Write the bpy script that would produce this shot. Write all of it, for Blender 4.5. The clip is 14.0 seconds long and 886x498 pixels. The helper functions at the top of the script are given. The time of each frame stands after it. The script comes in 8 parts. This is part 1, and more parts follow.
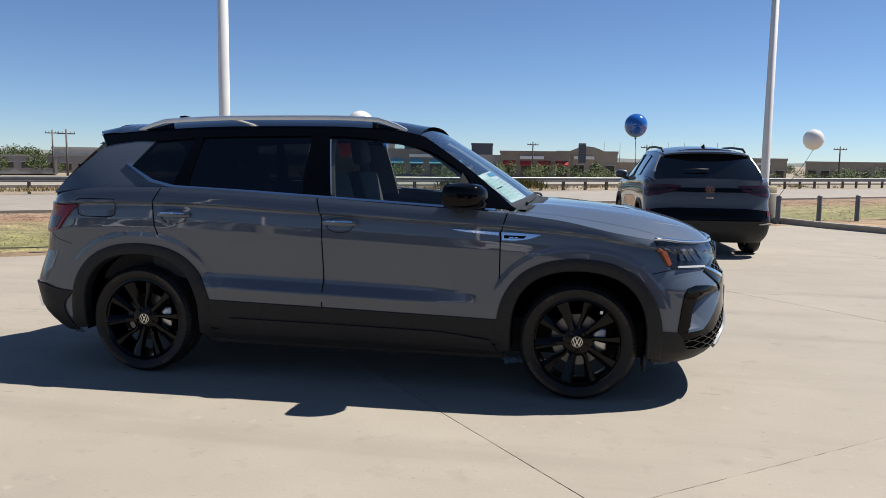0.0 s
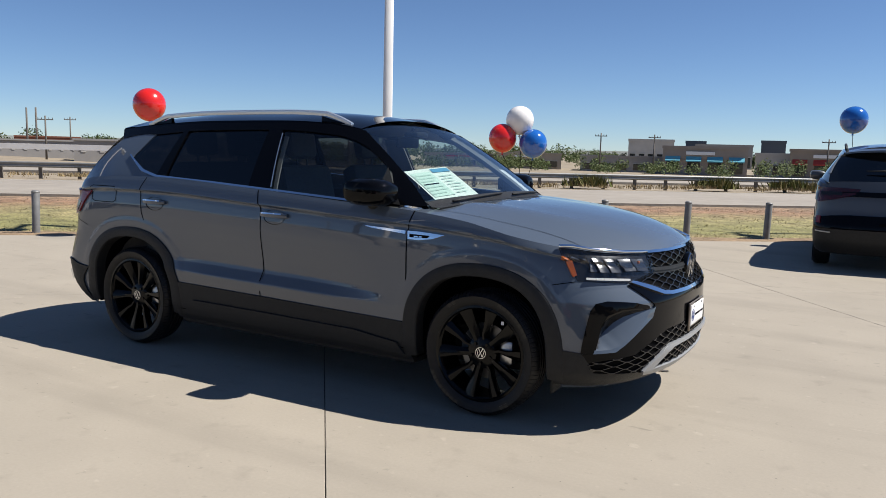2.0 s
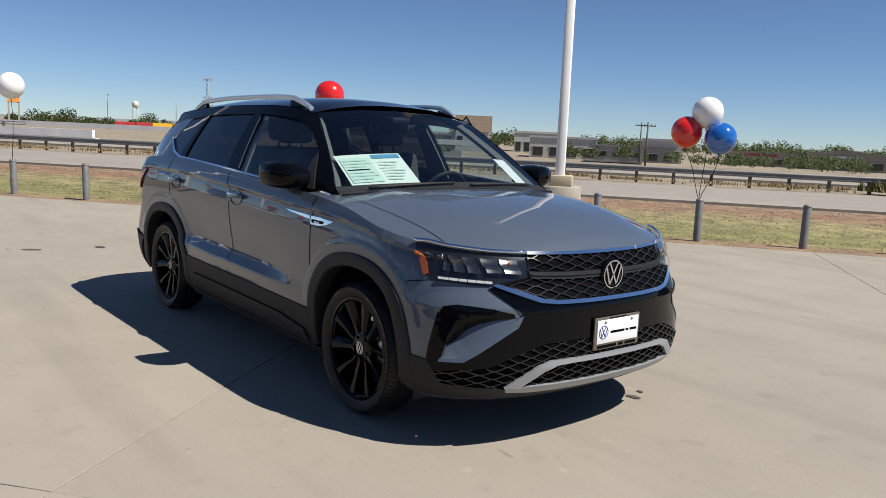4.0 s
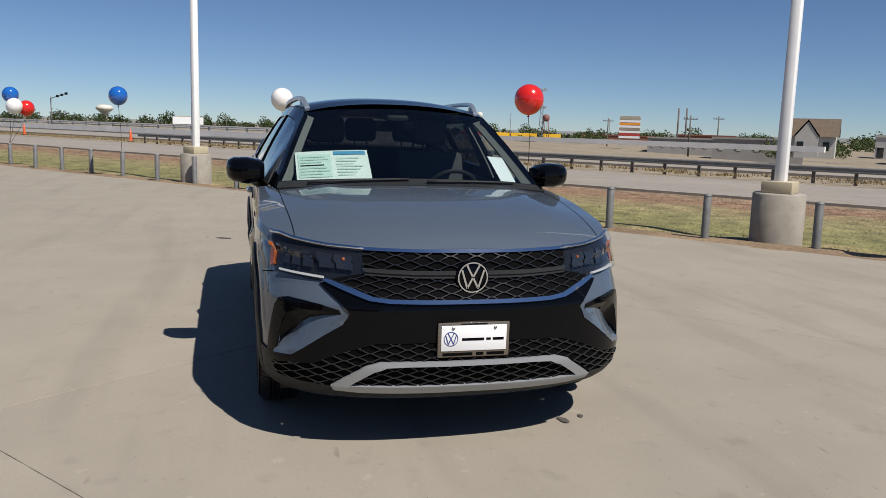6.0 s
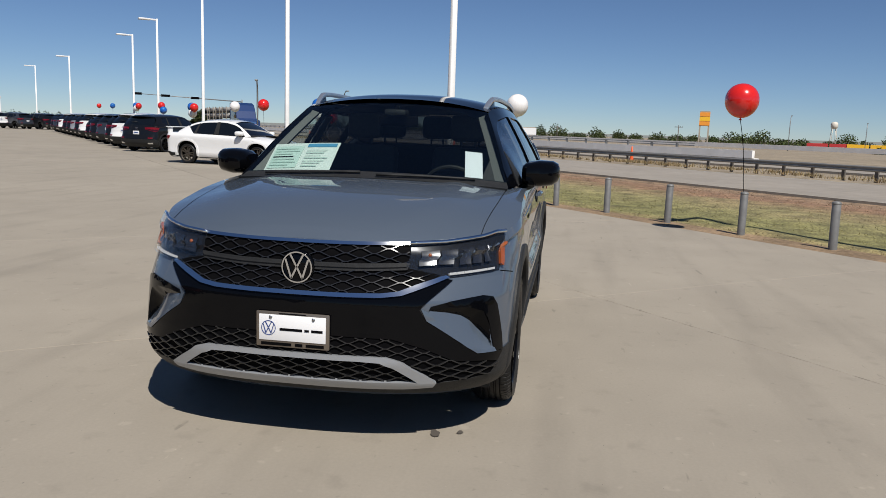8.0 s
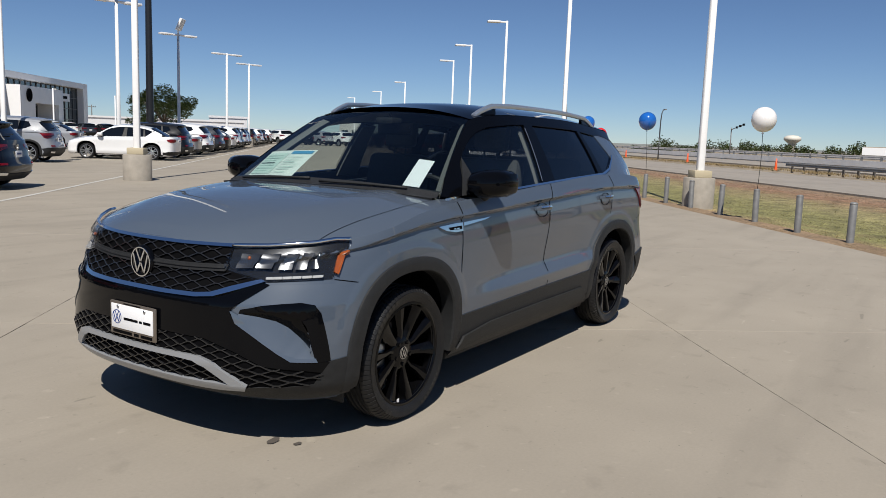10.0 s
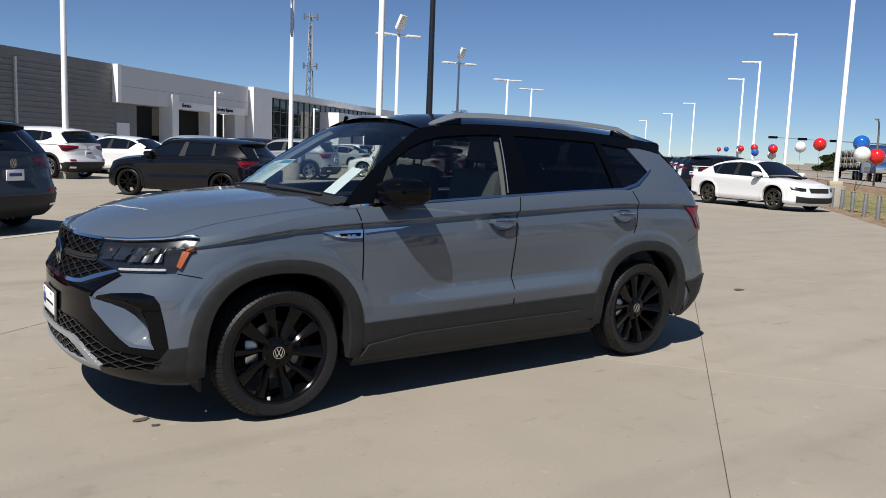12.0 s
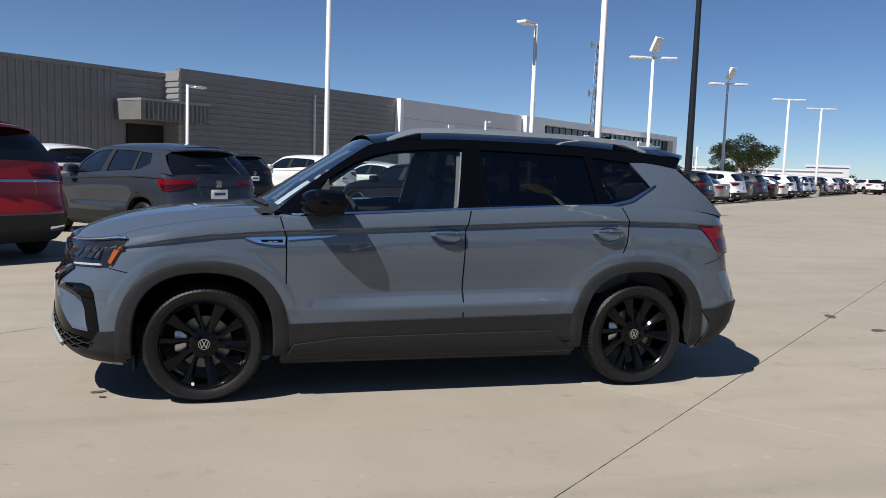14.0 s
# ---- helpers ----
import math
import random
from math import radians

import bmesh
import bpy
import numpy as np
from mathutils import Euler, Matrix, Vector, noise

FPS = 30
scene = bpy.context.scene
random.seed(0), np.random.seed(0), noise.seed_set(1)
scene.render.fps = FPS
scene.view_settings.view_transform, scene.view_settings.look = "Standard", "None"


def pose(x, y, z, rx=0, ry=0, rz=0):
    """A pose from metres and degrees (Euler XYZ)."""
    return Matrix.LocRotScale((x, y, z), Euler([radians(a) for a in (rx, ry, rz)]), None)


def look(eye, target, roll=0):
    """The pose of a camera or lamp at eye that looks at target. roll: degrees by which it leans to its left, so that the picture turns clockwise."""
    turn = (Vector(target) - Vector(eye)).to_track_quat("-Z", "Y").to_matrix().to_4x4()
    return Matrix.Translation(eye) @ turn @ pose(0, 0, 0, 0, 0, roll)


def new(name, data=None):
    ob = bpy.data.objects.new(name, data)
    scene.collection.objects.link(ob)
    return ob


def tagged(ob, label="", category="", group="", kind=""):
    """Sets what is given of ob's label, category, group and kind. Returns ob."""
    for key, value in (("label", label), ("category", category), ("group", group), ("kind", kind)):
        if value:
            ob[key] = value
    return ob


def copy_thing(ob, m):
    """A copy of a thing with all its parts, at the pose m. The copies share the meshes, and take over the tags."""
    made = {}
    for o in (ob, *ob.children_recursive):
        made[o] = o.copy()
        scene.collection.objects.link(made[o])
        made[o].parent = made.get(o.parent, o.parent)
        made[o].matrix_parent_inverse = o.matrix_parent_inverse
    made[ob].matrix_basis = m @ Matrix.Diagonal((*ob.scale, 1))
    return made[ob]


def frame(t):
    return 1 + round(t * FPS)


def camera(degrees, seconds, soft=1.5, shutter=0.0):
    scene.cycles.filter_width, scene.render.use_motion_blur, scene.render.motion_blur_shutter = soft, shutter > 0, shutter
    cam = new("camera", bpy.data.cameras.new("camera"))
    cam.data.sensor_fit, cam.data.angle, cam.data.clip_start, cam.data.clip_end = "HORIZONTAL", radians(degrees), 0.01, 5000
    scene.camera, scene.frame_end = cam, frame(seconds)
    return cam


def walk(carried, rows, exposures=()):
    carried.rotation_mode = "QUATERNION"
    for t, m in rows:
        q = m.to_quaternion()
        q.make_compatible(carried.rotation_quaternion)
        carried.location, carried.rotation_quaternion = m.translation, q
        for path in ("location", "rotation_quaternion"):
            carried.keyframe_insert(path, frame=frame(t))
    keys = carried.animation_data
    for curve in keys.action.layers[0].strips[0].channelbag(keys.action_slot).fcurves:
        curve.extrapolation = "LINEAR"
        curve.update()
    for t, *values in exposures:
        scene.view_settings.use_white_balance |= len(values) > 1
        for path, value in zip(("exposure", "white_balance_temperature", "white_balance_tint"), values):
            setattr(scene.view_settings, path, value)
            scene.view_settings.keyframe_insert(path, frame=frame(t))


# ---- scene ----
from mathutils.bvhtree import BVHTree
from mathutils.geometry import delaunay_2d_cdt

cam = camera(58.8, 14.0, 0.6)
PATH = [
    (0, (1.331, -5.337, 1.362), (0.993, -3.379, 1.135), 0.9),
    (0.5, (1.839, -5.206, 1.373), (1.337, -3.283, 1.147), 1.2),
    (1, (2.337, -5.038, 1.383), (1.673, -3.166, 1.152), 1.3),
    (1.5, (2.799, -4.814, 1.385), (1.973, -3.009, 1.145), 1.5),
    (2, (3.178, -4.475, 1.393), (2.189, -2.754, 1.143), 1.5),
    (2.5, (3.582, -4.135, 1.391), (2.439, -2.514, 1.134), 1.6),
    (3, (3.938, -3.749, 1.389), (2.65, -2.241, 1.127), 1.8),
    (3.2, (4.069, -3.594, 1.399), (2.728, -2.135, 1.132), 1.9),
    (5.3, (5.223, -1.709, 1.416), (3.404, -0.933, 1.114), 2.0),
    (5.5, (5.292, -1.497, 1.421), (3.441, -0.803, 1.121), 1.6),
    (6, (5.442, -0.983, 1.421), (3.529, -0.484, 1.122), 1.8),
    (6.5, (5.512, -0.45, 1.419), (3.556, -0.16, 1.122), 1.7),
    (7, (5.541, 0.086, 1.405), (3.564, 0.17, 1.111), 1.4),
    (7.5, (5.489, 0.602, 1.405), (3.515, 0.484, 1.106), 1.9),
    (8, (5.364, 1.139, 1.389), (3.412, 0.823, 1.089), 2.0),
    (8.5, (5.165, 1.636, 1.38), (3.256, 1.118, 1.086), 1.9),
    (8.7, (5.08, 1.82, 1.403), (3.194, 1.224, 1.106), 2.1),
    (10.8, (3.897, 3.717, 1.383), (2.416, 2.399, 1.122), 2.0),
    (11, (3.752, 3.862, 1.382), (2.32, 2.49, 1.122), 2.1),
    (11.5, (3.361, 4.213, 1.385), (2.061, 2.715, 1.126), 2.2),
    (12, (2.946, 4.482, 1.383), (1.79, 2.869, 1.134), 2.2),
    (12.5, (2.51, 4.78, 1.379), (1.512, 3.063, 1.14), 2.1),
    (13, (2.069, 5.001, 1.377), (1.234, 3.198, 1.145), 2.0),
    (13.5, (1.61, 5.25, 1.383), (0.94, 3.379, 1.162), 1.8),
    (14, (1.17, 5.425, 1.377), (0.662, 3.502, 1.17), 1.9),
]
EXPOSURES = [(0, 0.72, 6450, 10), (3, 0.63, 6450, 10), (5.5, 0.30, 6480, 10), (8.5, 0.16, 6480, 10), (11, 0.31, 6460, 10), (14, 0.44, 6360, 10)]
walk(cam, [(t, look(eye, target, roll)) for t, eye, target, roll in PATH], EXPOSURES)

# ---------------------------------------------------------------- light
SUN_DIR = Vector((0.63, 0.37, 1.0)).normalized()
world = bpy.data.worlds.new("world")
scene.world = world
world.use_nodes = True
_wn = world.node_tree
_sky = _wn.nodes.new("ShaderNodeTexSky")
_sky.sky_type = "NISHITA"
_sky.sun_disc = False
_sky.sun_elevation = math.asin(SUN_DIR.z)
_sky.sun_rotation = math.atan2(SUN_DIR.x, SUN_DIR.y)
_sky.altitude = 2000
_sky.air_density, _sky.dust_density, _sky.ozone_density = 0.85, 0.02, 3.2
_tint = _wn.nodes.new("ShaderNodeVectorMath")
_tint.operation = "MULTIPLY"
_tint.inputs[1].default_value = (0.89, 0.985, 1.11)
_wn.links.new(_sky.outputs[0], _tint.inputs[0])
_wn.links.new(_tint.outputs[0], _wn.nodes["Background"].inputs[0])
_wn.nodes["Background"].inputs[1].default_value = 0.057
sun = new("sun", bpy.data.lights.new("sun", "SUN"))
sun.data.energy, sun.data.angle, sun.data.color = 4.9, radians(0.5), (1.0, 0.955, 0.89)
sun.matrix_basis = look(SUN_DIR * 50, (0, 0, 0))


# ---------------------------------------------------------------- materials
def material(name, color, rough=0.5, metal=0.0, coat=0.0, spec=0.5, var=0.0, scale=8.0, bump=0.0, bump_scale=200.0,
             var2=0.0, scale2=0.7, emit=0.0, by_object=0.0, var3=0.0, scale3=300.0):
    """A principled material with colour variation at two sizes and a fine relief, in world metres."""
    m = bpy.data.materials.new(name)
    m.use_nodes = True
    nt = m.node_tree
    b = nt.nodes["Principled BSDF"]
    b.inputs["Roughness"].default_value = rough
    b.inputs["Metallic"].default_value = metal
    b.inputs["Coat Weight"].default_value = coat
    b.inputs["Coat Roughness"].default_value = 0.02
    b.inputs["Specular IOR Level"].default_value = spec
    b.inputs["Base Color"].default_value = (*color, 1)
    if emit:
        b.inputs["Emission Color"].default_value = (*color, 1)
        b.inputs["Emission Strength"].default_value = emit
    geo = nt.nodes.new("ShaderNodeNewGeometry")
    last = None

    def shade(fac_socket, amount):
        nonlocal last
        mul = nt.nodes.new("ShaderNodeMapRange")
        nt.links.new(fac_socket, mul.inputs[0])
        mul.inputs[1].default_value, mul.inputs[2].default_value = 0.25, 0.75
        mul.inputs[3].default_value, mul.inputs[4].default_value = 1 - amount, 1 + amount
        mix = nt.nodes.new("ShaderNodeVectorMath")
        mix.operation = "SCALE"
        if last is None:
            mix.inputs[0].default_value = color
        else:
            nt.links.new(last, mix.inputs[0])
        nt.links.new(mul.outputs[0], mix.inputs["Scale"])
        last = mix.outputs[0]

    for amount, size, detail in ((var, scale, 6), (var2, scale2, 3), (var3, scale3, 2)):
        if amount:
            tex = nt.nodes.new("ShaderNodeTexNoise")
            tex.inputs["Scale"].default_value, tex.inputs["Detail"].default_value = size, detail
            nt.links.new(geo.outputs["Position"], tex.inputs["Vector"])
            shade(tex.outputs["Fac"], amount)
    if by_object:
        info = nt.nodes.new("ShaderNodeObjectInfo")
        shade(info.outputs["Random"], by_object)
    if last:
        nt.links.new(last, b.inputs["Base Color"])
    if bump:
        tex = nt.nodes.new("ShaderNodeTexNoise")
        tex.inputs["Scale"].default_value, tex.inputs["Detail"].default_value = bump_scale, 4
        nt.links.new(geo.outputs["Position"], tex.inputs["Vector"])
        bp = nt.nodes.new("ShaderNodeBump")
        bp.inputs["Strength"].default_value, bp.inputs["Distance"].default_value = bump, 0.01
        nt.links.new(tex.outputs["Fac"], bp.inputs["Height"])
        nt.links.new(bp.outputs[0], b.inputs["Normal"])
    return m


def glass(name, tint, gloss=1.0, base=0.06):
    """A thin pane: tinted, clear through, with mirror gloss that grows at grazing angles."""
    m = bpy.data.materials.new(name)
    m.use_nodes = True
    nt = m.node_tree
    out = nt.nodes["Material Output"]
    nt.nodes.remove(nt.nodes["Principled BSDF"])
    tr, gl, mix, fr = (nt.nodes.new(k) for k in
                       ("ShaderNodeBsdfTransparent", "ShaderNodeBsdfGlossy", "ShaderNodeMixShader", "ShaderNodeLayerWeight"))
    tr.inputs[0].default_value = (*tint, 1)
    gl.inputs[0].default_value = (gloss, gloss, gloss, 1)
    gl.inputs["Roughness"].default_value = 0.01
    fr.inputs[0].default_value = 0.5
    up, gain = nt.nodes.new("ShaderNodeMath"), nt.nodes.new("ShaderNodeMath")
    up.operation, gain.operation = "POWER", "MULTIPLY_ADD"
    up.inputs[1].default_value = 4.5
    gain.inputs[1].default_value, gain.inputs[2].default_value = 0.9, base
    nt.links.new(fr.outputs["Facing"], up.inputs[0])
    nt.links.new(up.outputs[0], gain.inputs[0])
    nt.links.new(gain.outputs[0], mix.inputs[0])
    nt.links.new(tr.outputs[0], mix.inputs[1])
    nt.links.new(gl.outputs[0], mix.inputs[2])
    nt.links.new(mix.outputs[0], out.inputs[0])
    return m


M = {}
M["paint"] = material("grey_paint", (0.067, 0.085, 0.112), 0.45, 0.0, 1.0, spec=0.1, var=0.02, scale=900)
M["paint"].node_tree.nodes["Principled BSDF"].inputs["Coat IOR"].default_value = 1.62
M["gloss_black"] = material("gloss_black", (0.002, 0.0022, 0.003), 0.05, 0, 0.0, spec=0.16)
M["plastic"] = material("black_plastic", (0.021, 0.0215, 0.022), 0.5, spec=0.2, var=0.15, scale=30, bump=0.15, bump_scale=900)
M["chrome"] = material("chrome", (0.75, 0.77, 0.8), 0.08, 1.0)
M["silver"] = material("satin_silver", (0.36, 0.375, 0.395), 0.4, 0.5)
M["rail"] = material("rail_silver", (0.55, 0.59, 0.64), 0.36, 0.85)
M["tyre_mark"] = material("tyre_mark", (0.009, 0.009, 0.0095), 0.3, spec=0.4)
M["rubber"] = material("tyre_rubber", (0.011, 0.011, 0.0115), 0.42, spec=0.25, var=0.2, scale=25, bump=0.2, bump_scale=300)
M["rim"] = material("rim_black", (0.0022, 0.0022, 0.0025), 0.16, 0, 0.0, 0.2)
M["steel"] = material("steel", (0.45, 0.46, 0.47), 0.35, 1.0, var=0.1, scale=40)
M["disc"] = material("disc_steel", (0.15, 0.15, 0.152), 0.4, 0.9, var=0.1, scale=40)
M["glass"] = glass("clear_glass", (0.70, 0.77, 0.75))
M["tint"] = glass("tinted_glass", (0.085, 0.088, 0.092), base=0.05)
M["front_tint"] = glass("side_glass", (0.84, 0.89, 0.87))
M["dark_glass"] = material("dark_glass", (0.004, 0.005, 0.006), 0.03, 0, 0.6)
M["lens"] = glass("lens", (0.95, 0.96, 0.97), base=0.025)
M["seat"] = material("seat_cloth", (0.035, 0.036, 0.038), 0.8, var=0.2, scale=60, bump=0.3, bump_scale=500)
M["trim_light"] = material("light_trim", (0.15, 0.147, 0.14), 0.7)
M["red_lens"] = material("red_lens", (0.16, 0.002, 0.006), 0.3, 0, 0.6, spec=0.2)
M["dim_lens"] = material("dim_red_lens", (0.13, 0.004, 0.008), 0.3, 0, 0.6, spec=0.2)
M["smoked_lens"] = material("smoked_lens", (0.035, 0.003, 0.005), 0.15, 0, 0.8, spec=0.2)
M["amber"] = material("amber_lens", (0.30, 0.065, 0.006), 0.3, 0, 0.6)
M["led"] = material("led", (1.0, 0.98, 0.95), 0.3, emit=0.26)
M["led"].node_tree.nodes["Principled BSDF"].inputs["Base Color"].default_value = (0.2, 0.2, 0.2, 1)
M["white"] = material("white_plate", (0.78, 0.78, 0.78), 0.45)
M["ink"] = material("ink", (0.004, 0.004, 0.0045), 0.7, spec=0.02)
M["blue_ink"] = material("blue_ink", (0.02, 0.05, 0.2), 0.5)
M["paper"] = material("paper", (0.75, 0.8, 0.76), 0.7)
M["paper_green"] = material("paper_green", (0.58, 0.72, 0.66), 0.7)
M["paper_blue"] = material("paper_blue", (0.08, 0.3, 0.5), 0.7)
M["concrete"] = material("concrete", (0.279, 0.246, 0.197), 0.85, var=0.06, scale=1.6, var2=0.07, scale2=0.3, bump=0.08, bump_scale=220, by_object=0.02, var3=0.035, scale3=60)


def weather(m):
    """Sparse dark specks and faint drag marks along the lot's lanes."""
    nt = m.node_tree
    b = nt.nodes["Principled BSDF"]
    base = b.inputs["Base Color"].links[0].from_socket
    geo = nt.nodes.new("ShaderNodeNewGeometry")

    def layer(src, scale, detail, lo, hi, dark, light):
        tex, mr, mul = nt.nodes.new("ShaderNodeTexNoise"), nt.nodes.new("ShaderNodeMapRange"), nt.nodes.new("ShaderNodeVectorMath")
        tex.inputs["Scale"].default_value, tex.inputs["Detail"].default_value = scale, detail
        nt.links.new(src, tex.inputs["Vector"])
        nt.links.new(tex.outputs["Fac"], mr.inputs[0])
        for k, v in enumerate((lo, hi, light, dark)):
            mr.inputs[k + 1].default_value = v
        mul.operation = "SCALE"
        nt.links.new(mr.outputs[0], mul.inputs["Scale"])
        return mul

    turn = nt.nodes.new("ShaderNodeMapping")
    turn.inputs["Rotation"].default_value = (0, 0, radians(-39))
    turn.inputs["Scale"].default_value = (0.12, 1.0, 1.0)
    nt.links.new(geo.outputs["Position"], turn.inputs["Vector"])
    drag = nt.nodes.new("ShaderNodeMapping")
    drag.inputs["Rotation"].default_value = (0, 0, radians(17))
    drag.inputs["Scale"].default_value = (0.22, 1.0, 1.0)
    nt.links.new(geo.outputs["Position"], drag.inputs["Vector"])
    for src, scale, detail, lo, hi, dark, light in ((drag.outputs[0], 9, 4, 0.69, 0.73, 0.74, 1.0), (geo.outputs["Position"], 48, 2, 0.745, 0.77, 0.55, 1.0), (geo.outputs["Position"], 37, 2, 0.75, 0.78, 1.22, 1.0),
                                                    (drag.outputs[0], 13, 3, 0.72, 0.75, 1.14, 1.0),
                                                    (geo.outputs["Position"], 16, 3, 0.67, 0.74, 0.84, 1.0), (geo.outputs["Position"], 5, 8, 0.60, 0.75, 0.86, 1.0),
                                                    (turn.outputs[0], 2.2, 5, 0.52, 0.72, 0.86, 1.0), (geo.outputs["Position"], 9, 2, 0.68, 0.74, 1.12, 1.0)):
        mul = layer(src, scale, detail, lo, hi, dark, light)
        nt.links.new(base, mul.inputs[0])
        base = mul.outputs[0]
    nt.links.new(base, b.inputs["Base Color"])


weather(M["concrete"])
M["joint"] = material("joint_filler", (0.122, 0.108, 0.094), 0.9, var=0.2, scale=20)
M["stain"] = material("stain", (0.079, 0.068, 0.058), 0.7)
M["road"] = material("road_concrete", (0.259, 0.230, 0.194), 0.9, var=0.12, scale=2.0, var2=0.1, scale2=0.2, bump=0.2, bump_scale=80)
M["earth"] = material("dry_earth", (0.238, 0.194, 0.137), 0.95, var=0.25, scale=1.2, var2=0.2, scale2=0.12, bump=0.6, bump_scale=30)
M["grass"] = material("grass_ground", (0.20, 0.18, 0.08), 0.95, bump=0.7, bump_scale=40)


def band_grass(m):
    """Colours of the verge by its distance from the lot: straw, patchy green, straw, then scorched red-brown by the road."""
    nt = m.node_tree
    geo = nt.nodes.new("ShaderNodeNewGeometry")
    off = nt.nodes.new("ShaderNodeVectorMath")
    off.operation = "SUBTRACT"
    off.inputs[1].default_value = (-5.85, 3.05, 0)
    dot = nt.nodes.new("ShaderNodeVectorMath")
    dot.operation = "DOT_PRODUCT"
    dot.inputs[1].default_value = (-math.sin(radians(39)) / 11, math.cos(radians(39)) / 11, 0)
    nt.links.new(geo.outputs["Position"], off.inputs[0])
    nt.links.new(off.outputs[0], dot.inputs[0])

    def cloud(scale, detail, gain, base):
        tex, mad = nt.nodes.new("ShaderNodeTexNoise"), nt.nodes.new("ShaderNodeMath")
        tex.inputs["Scale"].default_value, tex.inputs["Detail"].default_value = scale, detail
        nt.links.new(geo.outputs["Position"], tex.inputs["Vector"])
        mad.operation = "MULTIPLY_ADD"
        mad.inputs[1].default_value, mad.inputs[2].default_value = gain, base
        nt.links.new(tex.outputs["Fac"], mad.inputs[0])
        return mad.outputs[0]

    add = nt.nodes.new("ShaderNodeMath")
    nt.links.new(dot.outputs["Value"], add.inputs[0])
    nt.links.new(cloud(0.8, 5, 0.30, -0.15), add.inputs[1])
    ramp = nt.nodes.new("ShaderNodeValToRGB")
    el = ramp.color_ramp.elements
    el[0].position, el[0].color = 0.06, (0.259, 0.176, 0.101, 1)
    el[1].position, el[1].color = 0.95, (0.216, 0.151, 0.094, 1)
    for pos, col in ((0.13, (0.223, 0.176, 0.079)), (0.21, (0.160, 0.150, 0.054)), (0.33, (0.172, 0.158, 0.060)), (0.46, (0.210, 0.182, 0.080)), (0.58, (0.210, 0.165, 0.080)), (0.72, (0.209, 0.122, 0.071))):
        e = el.new(pos)
        e.color = (*col, 1)
    nt.links.new(add.outputs[0], ramp.inputs[0])
    k = nt.nodes.new("ShaderNodeMath")
    k.operation = "MULTIPLY"
    nt.links.new(cloud(2.2, 7, 2.0, 0.0), k.inputs[0])
    nt.links.new(cloud(22, 6, 3.0, -0.5), k.inputs[1])
    mul = nt.nodes.new("ShaderNodeVectorMath")
    mul.operation = "SCALE"
    nt.links.new(ramp.outputs[0], mul.inputs[0])
    nt.links.new(k.outputs[0], mul.inputs["Scale"])
    nt.links.new(mul.outputs[0], nt.nodes["Principled BSDF"].inputs["Base Color"])


band_grass(M["grass"])
M["mulch"] = material("mulch", (0.216, 0.148, 0.086), 0.95, var=0.4, scale=14, var2=0.3, scale2=1.2, bump=1.0, bump_scale=60)
M["line"] = material("line_paint", (0.446, 0.432, 0.396), 0.7, var=0.2, scale=3)
M["galv_light"] = material("rail_zinc", (0.216, 0.216, 0.212), 0.5, 0.3, var=0.15, scale=3)
M["wood_post"] = material("post_grey", (0.115, 0.101, 0.086), 0.8, var=0.2, scale=5)
M["galv"] = material("galvanised", (0.180, 0.180, 0.176), 0.55, 0.25, var=0.2, scale=9)
M["pole_white"] = material("pole_white", (0.72, 0.71, 0.69), 0.4, var=0.05, scale=3)
M["pole_black"] = material("pole_black", (0.012, 0.012, 0.013), 0.35)
M["base_conc"] = material("base_concrete", (0.288, 0.259, 0.216), 0.9, var=0.15, scale=6, bump=0.4, bump_scale=60)
M["cream"] = material("cream_paint", (0.446, 0.382, 0.259), 0.6)


# ---------------------------------------------------------------- mesh helpers
def link_mesh(name, bm, mat, smooth=True):
    me = bpy.data.meshes.new(name)
    if smooth:
        for f in bm.faces:
            f.smooth = True
        for e in bm.edges:
            if len(e.link_faces) == 2 and e.calc_face_angle(0) > 0.6:
                e.smooth = False
    bm.to_mesh(me)
    bm.free()
    if mat is not None:
        me.materials.append(mat)
    return new(name, me)


def part(name, bm, mat, parent, label="", smooth=True):
    ob = link_mesh(name, bm, mat, smooth)
    ob.parent = parent
    if label:
        tagged(ob, label)
    return ob


def thing(name, label, category, m=None, group="", kind=""):
    ob = new(name)
    ob.empty_display_size = 0.2
    tagged(ob, label, category, group, kind)
    if m is not None:
        ob.matrix_basis = m
    return ob


def box(bm, lo, hi, bevel=0.0, m=None):
    """A box from corner lo to corner hi, with bevelled edges."""
    r = bmesh.ops.create_cube(bm, size=1.0)
    vs = r["verts"]
    c = [(a + b) / 2 for a, b in zip(lo, hi)]
    s = [abs(b - a) for a, b in zip(lo, hi)]
    bmesh.ops.scale(bm, vec=s, verts=vs)
    bmesh.ops.translate(bm, vec=c, verts=vs)
    if bevel:
        es = list({e for v in vs for e in v.link_edges})
        r = bmesh.ops.bevel(bm, geom=es, offset=bevel, segments=2, affect="EDGES", profile=0.5)
        vs = list({v for f in r["faces"] for v in f.verts} | {v for v in vs if v.is_valid})
    if m is not None:
        bmesh.ops.transform(bm, matrix=m, verts=vs)
    return vs


